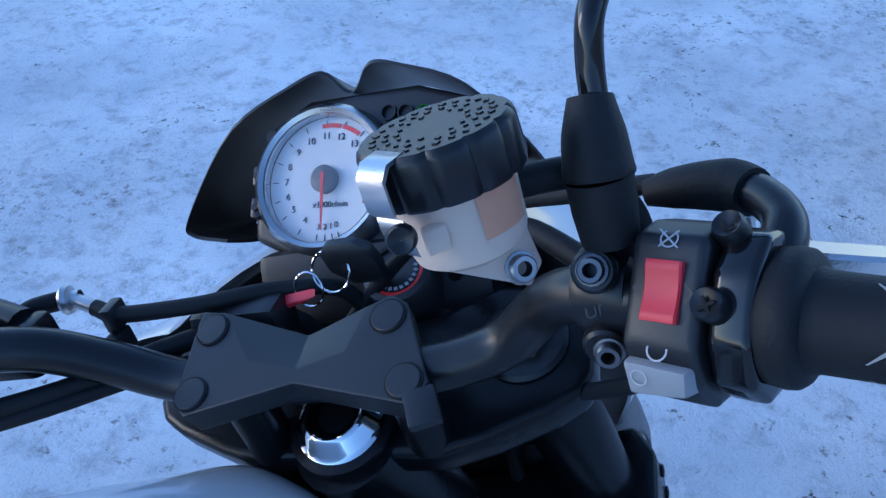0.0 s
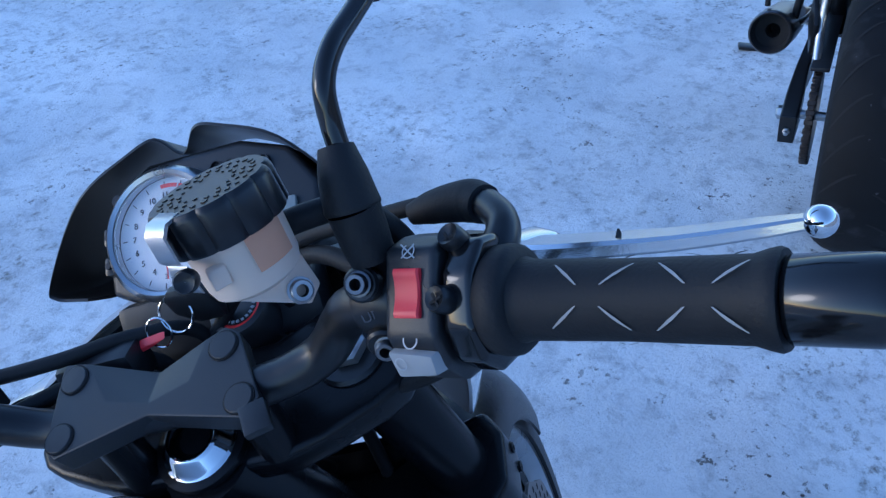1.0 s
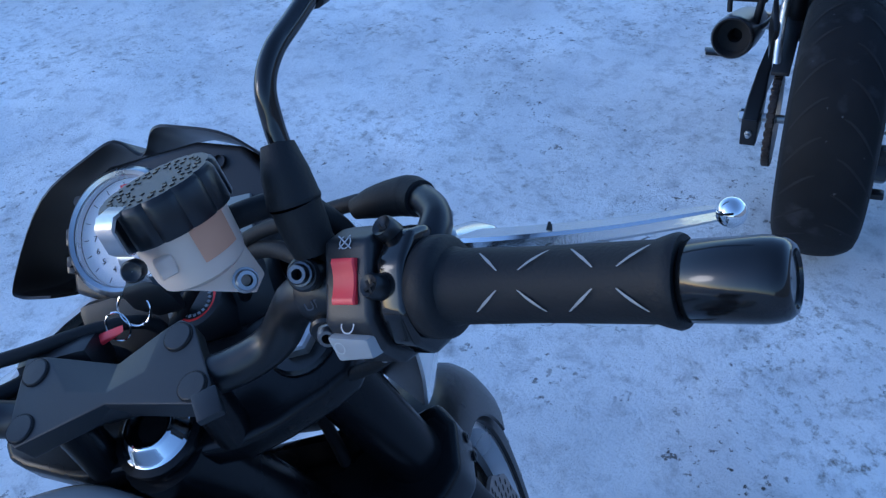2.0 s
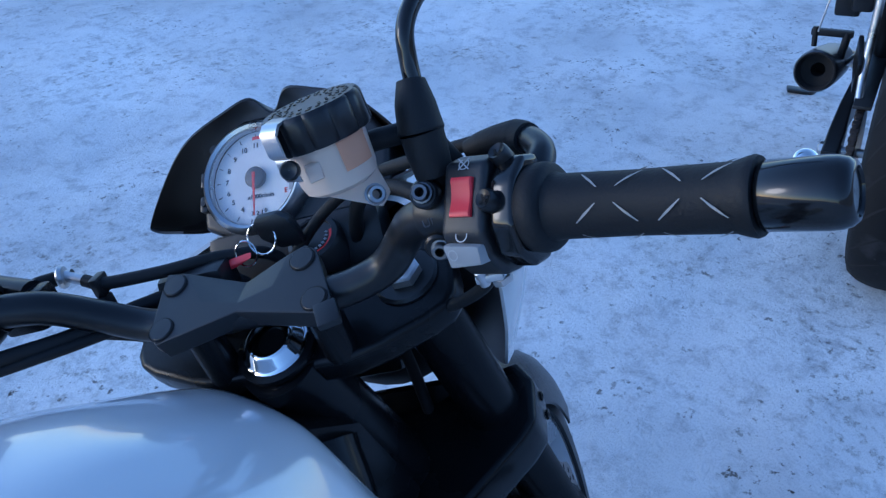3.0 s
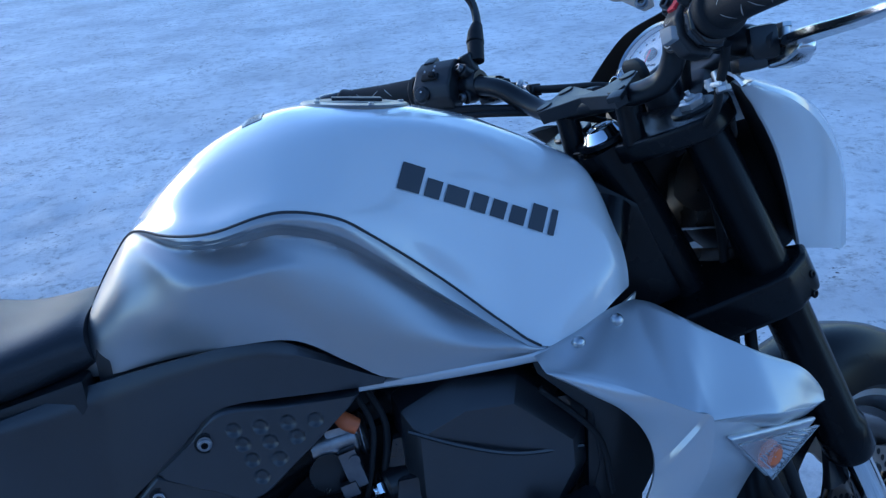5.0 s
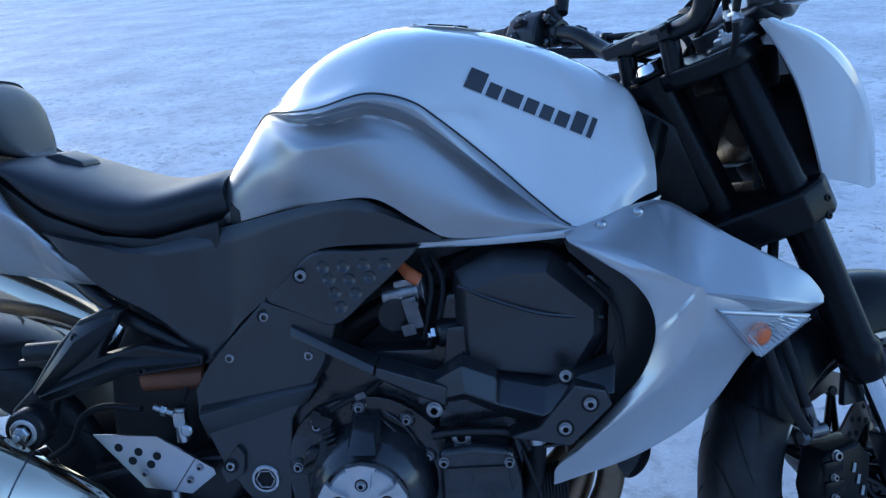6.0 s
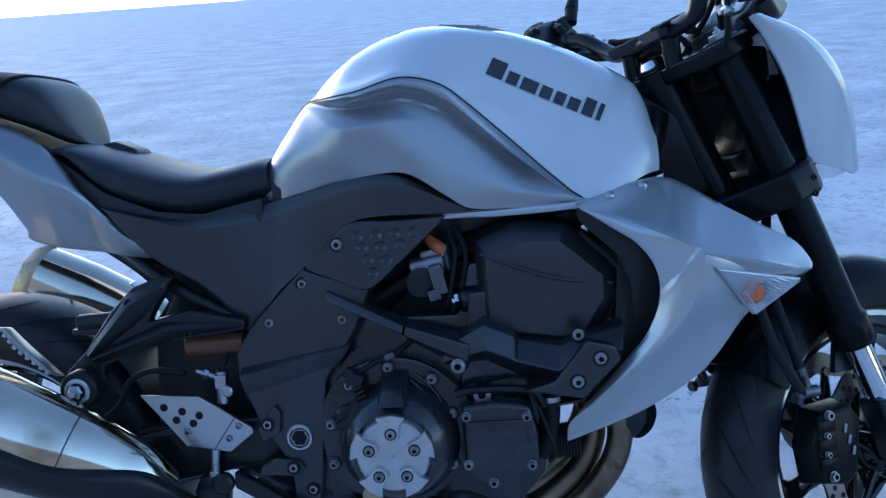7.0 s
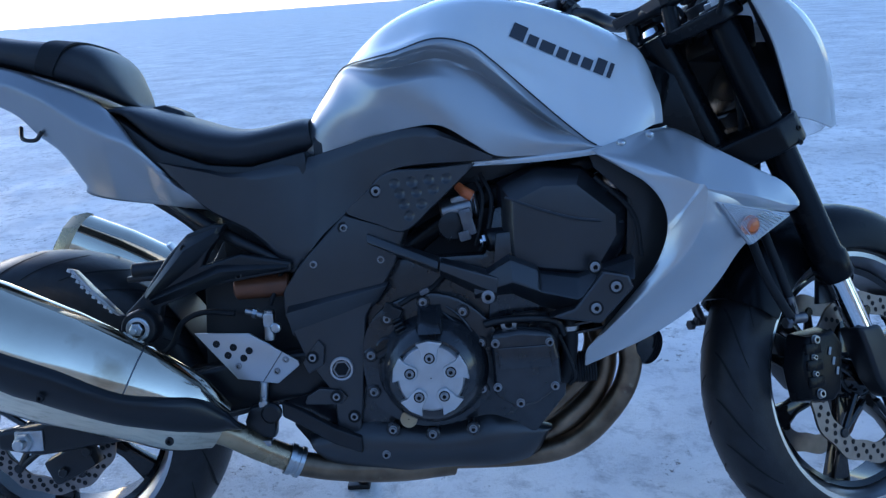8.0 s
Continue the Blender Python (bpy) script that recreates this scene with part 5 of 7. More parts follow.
# ---- wheels ----
def wheel_parts(c, radius, half, rim_r, spokes, xform, name, disc_r, disc_sides, label, owner=None, rubber=None):
    prof = []
    for k in range(25):
        t = math.pi * (k / 24 - 0.5)
        prof.append((rim_r + 0.004 + (radius - rim_r - 0.004) * max(0.0, math.cos(t)) ** 0.62, half * math.sin(t) * (1.0 if abs(math.sin(t)) < 0.9 else 0.97)))
    wheel = part(name, xf(lathe([(rim_r + 0.002, -half * 0.80)] + prof + [(rim_r + 0.002, half * 0.80)], c, (0, 1, 0), 96), xform), rubber or TYRE, owner or bike, label)
    # raked tread cuts on both shoulders
    for side in (-1, 1):
        for k in range(24):
            a0 = 2 * math.pi * (k + 0.5 * (side > 0)) / 24
            row = []
            for j in range(9):
                s = j / 8
                t = side * (0.18 + 1.02 * s)
                rad = rim_r + 0.004 + (radius - rim_r - 0.004) * math.cos(t) ** 0.62 + 0.0014
                ang = a0 + 0.34 * s ** 1.4
                w = 0.0140 * (0.35 + math.sin(math.pi * min(1, s * 1.02)) * 0.65)
                for e in (-w, w):
                    row.append((c[0] + rad * math.cos(ang + e), half * math.sin(t), c[2] + rad * math.sin(ang + e)))
            part("tread_cut", xf((row, [(2 * j, 2 * j + 1, 2 * j + 3, 2 * j + 2) for j in range(8)]), xform), NEAR_BLACK, wheel)
    w = half * 0.82
    rimg = lathe([(rim_r + 0.006, -w), (rim_r + 0.007, -w - 0.003), (rim_r - 0.006, -w - 0.003), (rim_r - 0.010, -w + 0.004), (rim_r - 0.022, -w * 0.6), (rim_r - 0.026, 0), (rim_r - 0.022, w * 0.6), (rim_r - 0.010, w - 0.004), (rim_r - 0.006, w + 0.003), (rim_r + 0.007, w + 0.003), (rim_r + 0.006, w)], c, (0, 1, 0), 96)
    rim = part("rim", xf(rimg, xform), BRUSHED, wheel, "black cast wheel with a bright machined rim edge")
    part("rim_well", xf(lathe([(rim_r - 0.024, -w * 0.62), (rim_r - 0.034, -w * 0.5), (rim_r - 0.036, w * 0.5), (rim_r - 0.024, w * 0.62)], c, (0, 1, 0), 72), xform), GLOSS, rim)
    part("hub", xf(lathe([(0.001, -0.062), (0.018, -0.062), (0.034, -0.052), (0.042, -0.03), (0.042, 0.03), (0.034, 0.052), (0.018, 0.062), (0.001, 0.062)], c, (0, 1, 0), 32), xform), GLOSS, rim)
    for k in range(spokes):
        a = 2 * math.pi * (k + 0.3) / spokes
        e = Vector((math.cos(a), 0, math.sin(a)))
        f = Vector((-e.z, 0, e.x))
        rings = []
        for s, wd, th in ((0.03, 0.022, 0.030), (0.08, 0.014, 0.024), (0.13, 0.012, 0.020), (rim_r - 0.030, 0.022, 0.024)):
            q = Vector(c) + e * s
            rings.append([tuple(q + f * wd + Vector((0, th, 0)) * 0.6), tuple(q + f * wd - Vector((0, th, 0)) * 0.6), tuple(q - f * wd - Vector((0, th, 0)) * 0.6), tuple(q - f * wd + Vector((0, th, 0)) * 0.6)])
        part("spoke", xf(bev(loft(rings), 0.004, 2), xform), GLOSS, rim)
    for sgn in disc_sides:
        yd = sgn * (half * 0.82 + 0.016)
        n = 180
        outer, inner_r = [], disc_r * 0.76
        for k in range(n):
            a = 2 * math.pi * k / n
            ro = disc_r * (1 + 0.018 * math.cos(12 * a))
            outer.append((ro, a))
        v, f = [], []
        for yy in (yd - 0.0025, yd + 0.0025):
            for ro, a in outer:
                v.append((c[0] + ro * math.cos(a), yy, c[2] + ro * math.sin(a)))
            for ro, a in outer:
                v.append((c[0] + inner_r * (1 + 0.02 * math.cos(12 * a)) * math.cos(a), yy, c[2] + inner_r * (1 + 0.02 * math.cos(12 * a)) * math.sin(a)))
        for k in range(n):
            m = (k + 1) % n
            f += [(k, m, n + m, n + k), (2 * n + m, 2 * n + k, 3 * n + k, 3 * n + m), (m, k, 2 * n + k, 2 * n + m), (n + k, n + m, 3 * n + m, 3 * n + k)]
        disc = part("brake_disc", xf((v, f), xform), DISC, wheel, "drilled wave brake disc")
        for k in range(90):
            a = 2 * math.pi * k / 90
            rad = disc_r * (0.81 + 0.065 * (k % 3))
            # flat near-black discs stand for the shade inside the disc's holes
            part("hole_shade_disc", xf(lathe([(0.0045, 0.0), (0.0001, 0.0)], (c[0] + rad * math.cos(a), yd + sgn * 0.0029, c[2] + rad * math.sin(a)), (0, sgn, 0), 10), xform), NEAR_BLACK, disc)
        for k in range(5):
            a = 2 * math.pi * k / 5 + 0.2
            p0, p1 = [(c[0] + r_ * math.cos(a + d_), yd, c[2] + r_ * math.sin(a + d_)) for r_, d_ in ((0.045, 0.25), (inner_r + 0.004, 0.0))]
            p2, p3 = [(c[0] + r_ * math.cos(a + d_), yd, c[2] + r_ * math.sin(a + d_)) for r_, d_ in ((0.045, -0.25), (inner_r + 0.004, 0.0))]
            part("disc_carrier_arm", xf(join(rod(p0, p1, 0.006, 8), rod(p2, p3, 0.006, 8), rod((p1[0], yd - 0.006, p1[2]), (p1[0], yd + 0.006, p1[2]), 0.009, 12)), xform), GLOSS, disc)
    return wheel


front_wheel = wheel_parts(FRONT, 0.30, 0.060, 0.222, 6, STEER, "front_wheel", 0.150, (-1, 1), "black road tyre on a bright-edged cast front wheel")
rear_wheel = wheel_parts(REAR, 0.311, 0.095, 0.222, 6, UPRIGHT, "rear_wheel", 0.125, (-1,), "wide black road tyre on a cast rear wheel")

# swingarm, rear axle and caliper
for side in (-1, 1):
    arm = bev(loft([[(-0.150, -0.085, 0.445), (-0.150, -0.125, 0.445), (-0.150, -0.125, 0.375), (-0.150, -0.085, 0.375)], [(-0.35, -0.100, 0.425), (-0.35, -0.130, 0.425), (-0.35, -0.130, 0.340), (-0.35, -0.100, 0.340)],
                    [(-0.55, -0.110, 0.385), (-0.55, -0.138, 0.385), (-0.55, -0.138, 0.300), (-0.55, -0.110, 0.300)], [(-0.70, -0.110, 0.335), (-0.70, -0.140, 0.335), (-0.70, -0.140, 0.282), (-0.70, -0.110, 0.282)],
                    [(-0.775, -0.110, 0.325), (-0.775, -0.138, 0.325), (-0.775, -0.138, 0.295), (-0.775, -0.110, 0.295)]]), 0.008, 3)
    part("swingarm", arm if side < 0 else mirror(arm), SATIN, bike, "black alloy swingarm")
part("swingarm_bridge", block((-0.30, 0, 0.40), (0.12, 0.22, 0.07), 0.015), SATIN, bike)
axle = part("rear_axle", join(hexnut((-0.7225, -0.140, 0.31), (0, -1, 0), 0.017, 0.014), rod((-0.7225, -0.15, 0.31), (-0.7225, -0.168, 0.31), 0.010), block((-0.715, -0.141, 0.31), (0.05, 0.006, 0.036), 0.003)), STEEL, bike, "rear axle nut with adjuster block")
part("rear_caliper", join(block((-0.655, -0.112, 0.262), (0.085, 0.04, 0.05), 0.01, (0, -25, 0)), rod((-0.62, -0.13, 0.285), (-0.62, -0.14, 0.285), 0.008), rod((-0.665, -0.13, 0.25), (-0.665, -0.14, 0.25), 0.008)), SATIN, bike)
part("axle_shaft", rod((-0.7225, -0.15, 0.31), (-0.7225, 0.15, 0.31), 0.011), STEEL, bike)
part("rear_hugger", lathe([(0.322, -0.07), (0.328, 0.0), (0.322, 0.07), (0.319, 0.07), (0.325, 0.0), (0.319, -0.07)], REAR, (0, 1, 0), 24, False, radians(128), radians(40)), PLASTIC, bike)
part("inner_fender", panel([(-0.30, 0.60), (-0.42, 0.68), (-0.52, 0.76), (-0.62, 0.86)], [(-0.30, 0.50), (-0.42, 0.64), (-0.52, 0.72), (-0.62, 0.83)], lambda x, z, u, v: -0.06, thick=0.12, nv=4, inward=1), PLASTIC, bike)
part("side_stand", tube([(-0.10, 0.13, 0.27), (-0.17, 0.22, 0.14), (-0.22, 0.285, 0.052)], [0.012, 0.011, 0.011], 10), SATIN, bike)
part("stand_foot", block((-0.225, 0.29, 0.049), (0.05, 0.05, 0.012), 0.004, (9.4, 0, 0)), SATIN, bike)
part("horn", join(lathe([(0.001, 0), (0.010, 0.001), (0.012, 0.004), (0.018, 0.004), (0.020, 0.001), (0.028, 0.002), (0.034, 0.009), (0.031, 0.018), (0.013, 0.024), (0.001, 0.024)], (0.335, -0.100, 0.414), (0.6, -0.8, -0.1), 28), block((0.310, -0.085, 0.425), (0.04, 0.012, 0.014), 0.003)), GLOSS, bike, "black disc horn")

# ---- front end: everything from here to the cockpit's cables turns with the bars ----
def fork_x(z):
    return 0.4405 + (0.95 - z) * 0.4200


def surf(a, b, bulge=(0, 0, 0), thick=(0, 0.004, 0), nu=24, nv=12, power=1.0):
    """A shell between two curves in space, swelling by bulge in its middle."""
    ca, cb = cr(a, 8), cr(b, 8)
    bulge, thick = np.array(bulge, float), np.array(thick, float)
    g = [[at(ca, i / nu) * (1 - j / nv) + at(cb, i / nu) * (j / nv) + bulge * math.sin(math.pi * j / nv) ** power for i in range(nu + 1)] for j in range(nv + 1)]
    n = nu + 1
    v = [tuple(q) for r in g for q in r] + [tuple(q + thick) for r in g for q in r]
    k = len(v) // 2
    f = []
    for j in range(nv):
        for i in range(nu):
            p, q, r, s = j * n + i, j * n + i + 1, (j + 1) * n + i + 1, (j + 1) * n + i
            f += [(p, q, r, s), (k + s, k + r, k + q, k + p)]
    ring = [i for i in range(n)] + [j * n + nu for j in range(1, nv + 1)] + [nv * n + i for i in range(nu - 1, -1, -1)] + [j * n for j in range(nv - 1, 0, -1)]
    f += [(ring[i], k + ring[i], k + ring[(i + 1) % len(ring)], ring[(i + 1) % len(ring)]) for i in range(len(ring))]
    return v, f


# forks
fork_dir = Vector((fork_x(0.3) - fork_x(0.95), 0, 0.3 - 0.95)).normalized()
for side in (-1, 1):
    y = 0.101 * side
    def on_fork(z, dx=0.0, dy=0.0):
        return (fork_x(z) + dx, y + dy, z)
    leg = steered("fork_leg", join(lathe([(0.001, 0), (0.024, 0), (0.0265, 0.006), (0.0265, 0.20), (0.0275, 0.205), (0.0275, 0.455), (0.032, 0.462), (0.032, 0.500), (0.028, 0.508), (0.001, 0.508)], on_fork(0.950), fork_dir, 28)), FENDER, None, "black upside-down fork leg")
    steered("fork_tube", rod(on_fork(0.500), on_fork(0.350), 0.0205, 24), CHROME, leg, "chrome fork tube")
    steered("fork_collar", lathe([(0.0265, -0.006), (0.0265, 0.004), (0.024, 0.006), (0.016, 0.006), (0.0001, 0.006)], on_fork(0.945), -fork_dir, 28), SATIN, leg)
    steered("fork_cap", join(hexnut(on_fork(0.949), -fork_dir, 0.0150, 0.010), lathe([(0.006, 0.0), (0.006, 0.003), (0.0045, 0.004), (0.0001, 0.004)], on_fork(0.9585), -fork_dir, 16), rod(on_fork(0.960), on_fork(0.967), 0.0028)), CAST, leg, "bare metal fork cap nut")
    steered("fork_foot", bev(loft([[(fork_x(z) + a * s, y + b * t, z) for a, b in ((-1, -1), (1, -1), (1, 1), (-1, 1))] for z, s, t in ((0.395, 0.026, 0.024), (0.350, 0.030, 0.024), (0.300, 0.034, 0.022), (0.268, 0.022, 0.020))]), 0.008, 3), SATIN, leg)
    steered("axle_nut", rod((0.7225, y - 0.028, 0.30), (0.7225, y + 0.028, 0.30), 0.014, 18), STEEL, leg)
    cal = bev(loft([[(0.530, 0.074, 0.398), (0.600, 0.074, 0.404), (0.622, 0.074, 0.376), (0.604, 0.074, 0.290), (0.580, 0.074, 0.274), (0.520, 0.074, 0.284), (0.512, 0.074, 0.345)],
                    [(0.534, 0.118, 0.390), (0.594, 0.118, 0.396), (0.612, 0.118, 0.372), (0.596, 0.118, 0.296), (0.576, 0.118, 0.282), (0.526, 0.118, 0.291), (0.519, 0.118, 0.345)]]), 0.006, 3)
    bands = [block((0.540, 0.119, z), (0.034, 0.008, 0.018), 0.003) for z in (0.372, 0.345, 0.318)]
    caliper = steered("brake_caliper", join(cal, *bands) if side > 0 else mirror(join(cal, *bands)), FENDER, None, "black brake caliper")
    for x, z, r in ((0.548, 0.386, 0.007), (0.540, 0.358, 0.0045), (0.538, 0.331, 0.0045), (0.545, 0.298, 0.007)):
        steered("caliper_bolt", bolt((x, 0.119 * side, z), (0, side, 0), r, 0.006), FASTENER, caliper)
    for k in range(3):
        steered("caliper_mark", block((0.590 - 0.006 * k, 0.1195 * side, 0.330 + 0.017 * k), (0.005, 0.0008, 0.013), 0, (0, 20, 0)), GREY, caliper)
    hose = tube([(0.530, y * 0.6, 0.700), (0.490, y * 0.9, 0.600), (0.500, y * 1.1, 0.500), (0.508, y * 1.15, 0.455), (0.516, y * 1.12, 0.425)], 0.0075, 10)
    steered("brake_line", hose, RUBBER, None)
    steered("banjo_fitting", join(rod((0.506, y * 1.15, 0.462), (0.518, y * 1.12, 0.425), 0.0085, 12), rod((0.505, y * 1.15, 0.425), (0.535, y * 1.15, 0.425), 0.009, 12), hexnut((0.500, y * 1.16, 0.420), (-1, 0, 0), 0.010, 0.010)), DARKSTEEL, caliper)
steered("second_brake_line", tube([(0.50, -0.06, 0.690), (0.462, -0.085, 0.610), (0.470, -0.105, 0.510), (0.486, -0.118, 0.455), (0.500, -0.122, 0.428)], 0.0075, 10), RUBBER, None)

# yokes
def yoke(outline, z0, z1, w):
    n = len(outline)
    tilt = Matrix.Rotation(-RAKE * 0.95, 4, "Y")
    v = [(x, y, z) for z in (z0, z1) for x, y in outline]
    return bev((v, [tuple(reversed(range(n))), tuple(range(n, 2 * n))] + [(i, (i + 1) % n, n + (i + 1) % n, n + i) for i in range(n)]), w, 3), tilt


top_out = [(-0.022, -0.030), (-0.022, -0.056), (-0.014, -0.084), (0.000, -0.118), (0.010, -0.134), (0.022, -0.140), (0.042, -0.140), (0.062, -0.136), (0.080, -0.122), (0.084, -0.085), (0.066, -0.045)]
top_out = top_out + [(x, -y) for x, y in reversed(top_out)]
g, tilt = yoke(top_out, -0.026, 0.0, 0.006)
top_yoke = steered("top_yoke", xf(g, Matrix.Translation((0.402, 0, 0.930)) @ tilt), DEEP, None, "black top fork yoke")
stem = steered("stem_nut", xf(lathe([(0.0275, -0.001), (0.0275, 0.003), (0.0245, 0.0045), (0.0205, 0.0125), (0.0180, 0.0140), (0.0165, 0.0130), (0.0150, 0.006), (0.0150, 0.002)], (0, 0, 0), (0, 0, 1), 48), Matrix.Translation((0.399, 0.002, 0.934)) @ tilt), CHROME, top_yoke, "chrome steering stem nut")
steered("stem_bore", xf(lathe([(0.0152, 0.004), (0.0120, 0.0045), (0.0110, 0.0085), (0.0001, 0.0090)], (0, 0, 0), (0, 0, 1), 32), Matrix.Translation((0.399, 0.002, 0.934)) @ tilt), DEEP, stem)
steered("stem_washer", xf(lathe([(0.0330, -0.003), (0.0330, 0.002), (0.0280, 0.003)], (0, 0, 0), (0, 0, 1), 40), Matrix.Translation((0.399, 0.002, 0.934)) @ tilt), DEEP, top_yoke)
for side in (-1, 1):
    steered("yoke_collar", lathe([(0.036, -0.006), (0.036, 0.010), (0.031, 0.013), (0.027, 0.010)], (fork_x(0.93), 0.101 * side, 0.930), -fork_dir, 32), DEEP, top_yoke)
    steered("yoke_bolt", bolt((0.428, 0.130 * side, 0.930), (-0.4, 0.3 * side, 0.8), 0.006, 0.006), SATIN, top_yoke)
low_out = [(-0.085, -0.045), (-0.050, -0.080), (0.000, -0.130), (0.018, -0.143), (0.062, -0.143), (0.084, -0.128), (0.070, -0.075), (0.050, -0.040)]
low_out = low_out + [(x, -y) for x, y in reversed(low_out)]
g, tilt = yoke(low_out, -0.052, 0.0, 0.007)
low_yoke = steered("bottom_yoke", xf(g, Matrix.Translation((0.485, 0, 0.738)) @ tilt), DEEP, None, "black bottom fork yoke")
for side in (-1, 1):
    for z in (0.735, 0.712):
        steered("pinch_bolt", bolt((0.548, 0.1425 * side, z), (0, side, 0), 0.005, 0.0025), DEEP, low_yoke)

steered("headlight_stay", join(block((0.545, 0.0, 0.736), (0.022, 0.170, 0.066), 0.006, (0, 20, 0)), block((0.562, 0.020, 0.832), (0.020, 0.090, 0.080), 0.006, (0, 20, 0))), DEEP, None)

# front mudguard
def fender_ring(k):
    t = radians(20 + 128 * k / 24)
    c, s = math.cos(t), math.sin(t)
    ring = []
    for j in range(13):
        a = math.pi * (j / 12 - 0.5)
        r = 0.318 - 0.085 * (1 - math.cos(a)) ** 1.4
        ring.append(((FRONT.x + r * c), 0.070 * math.sin(a), FRONT.z + r * s))
    return ring


rings = [fender_ring(k) for k in range(25)]
mud_v = [q for r in rings for q in r]
mud_in = [(FRONT.x + (q[0] - FRONT.x) * 0.988, q[1] * 0.96, FRONT.z + (q[2] - FRONT.z) * 0.988) for q in mud_v]
mud_f = []
for i in range(24):
    for j in range(12):
        a = i * 13 + j
        mud_f += [(a, a + 1, a + 14, a + 13), (325 + a + 13, 325 + a + 14, 325 + a + 1, 325 + a)]
for i in range(24):
    for j in (0, 12):
        a = i * 13 + j
        mud_f.append((a, a + 13, 325 + a + 13, 325 + a))
for j in range(12):
    for i in (0, 24):
        a = i * 13 + j
        mud_f.append((a, a + 1, 325 + a + 1, 325 + a))
mudguard = steered("front_mudguard", (mud_v + mud_in, mud_f), FENDER, None, "black front mudguard")
for side in (-1, 1):
    stay = bev(loft([[(0.62, 0.070, 0.50), (0.70, 0.070, 0.52), (0.70, 0.080, 0.52), (0.62, 0.080, 0.50)], [(0.60, 0.078, 0.44), (0.66, 0.078, 0.44), (0.66, 0.090, 0.44), (0.60, 0.090, 0.44)]]), 0.003)
    steered("mudguard_stay", stay if side > 0 else mirror(stay), SATIN, mudguard)

# headlight cowl: white cheeks, dark lamp, black inner shell
rear_rail = [(0.430, -0.178, 0.958), (0.470, -0.165, 0.925), (0.508, -0.152, 0.880), (0.540, -0.136, 0.820), (0.572, -0.116, 0.762)]
crest = [(0.434, -0.182, 0.960), (0.492, -0.190, 0.936), (0.552, -0.180, 0.900), (0.612, -0.156, 0.845), (0.668, -0.106, 0.742)]
front_rail = [(0.470, -0.150, 0.960), (0.570, -0.140, 0.935), (0.635, -0.128, 0.890), (0.668, -0.112, 0.815), (0.674, -0.100, 0.743)]
mid_rail = [(0.540, 0.0, 0.990), (0.640, 0.0, 0.965), (0.690, 0.0, 0.925), (0.705, 0.0, 0.885), (0.710, 0.0, 0.870)]
cheek = surf(rear_rail, crest, (0.0, -0.006, 0.0), (0.0, 0.004, 0))
brow = surf(crest, front_rail, (0.004, -0.006, 0.004), (-0.003, 0.003, 0))
crown = surf(front_rail[:3], mid_rail[:3], (0.012, -0.012, 0.010), (-0.004, 0, -0.003), 16, 10)
cowl = steered("headlight_cowl", join(cheek, brow, crown, mirror(crown), mirror(brow), mirror(cheek)), WHITE, None, "glossy white headlight cowl", 25)
lamp_in = surf([(0.632, -0.126, 0.885), (0.660, -0.110, 0.810), (0.664, -0.098, 0.748)], [(0.632, 0.126, 0.885), (0.660, 0.110, 0.810), (0.664, 0.098, 0.748)], (0.055, 0, 0), (-0.004, 0, 0), 12, 20)
steered("headlight", lamp_in, LENS_CLEAR, cowl, "clear headlight lens")
for side in (-1, 1):
    shell = surf([(0.431, -0.176, 0.957), (0.469, -0.162, 0.923), (0.507, -0.149, 0.878), (0.539, -0.133, 0.819), (0.571, -0.113, 0.763)], [(0.560, -0.060, 0.975), (0.590, -0.060, 0.900), (0.615, -0.060, 0.830), (0.635, -0.060, 0.770)], (0, 0, 0), (0.004, 0.004, 0), 16, 8)
    steered("cowl_lining", shell if side < 0 else mirror(shell), PLASTIC, cowl)
steered("headlight_bowl", lathe([(0.001, 0.0), (0.05, 0.01), (0.085, 0.05), (0.095, 0.10)], (0.545, 0, 0.845), (1, 0, -0.15), 28), RUBBER, cowl)

# meter visor
arch_out = [(0.500, 0.098, 0.998), (0.505, 0.126, 1.004), (0.512, 0.128, 1.016), (0.538, 0.086, 1.066), (0.556, 0.040, 1.084), (0.563, 0.017, 1.087), (0.560, 0.004, 1.072)]
VISOR_IN = 1.0
arch_out = [(x + 0.014, y * VISOR_IN, 1.0 + (z - 1.0) * 0.93) for x, y, z in arch_out]
arch_out = arch_out + [(x, -y, z) for x, y, z in reversed(arch_out)]
arch_in = [(0.530, 0.075, 0.985), (0.545, 0.100, 0.985), (0.560, 0.100, 0.990), (0.600, 0.075, 1.020), (0.618, 0.040, 1.038), (0.622, 0.017, 1.042), (0.622, 0.004, 1.040)]
arch_in = [(x + 0.012, y, z) for x, y, z in arch_in]
arch_in = arch_in + [(x, -y, z) for x, y, z in reversed(arch_in)]
ASIDE = Matrix.Translation((0.0, 0.010, 0.0))
visor = steered("meter_visor", xf(surf(arch_out, arch_in, (0.006, 0, -0.006), (0.0022, 0, 0.0015), 60, 8), ASIDE), SMOKE, None, "smoked dark meter visor with a notched edge", 60)

# meter: dial turned to the rider
DIAL_C = Vector((0.531, 0.0275, 1.0246))
DN = Vector((-0.74, 0.03, 0.67)).normalized()
DU = (Vector((0, 0, 1)) - DN * DN.z).normalized()
DR = DU.cross(DN)
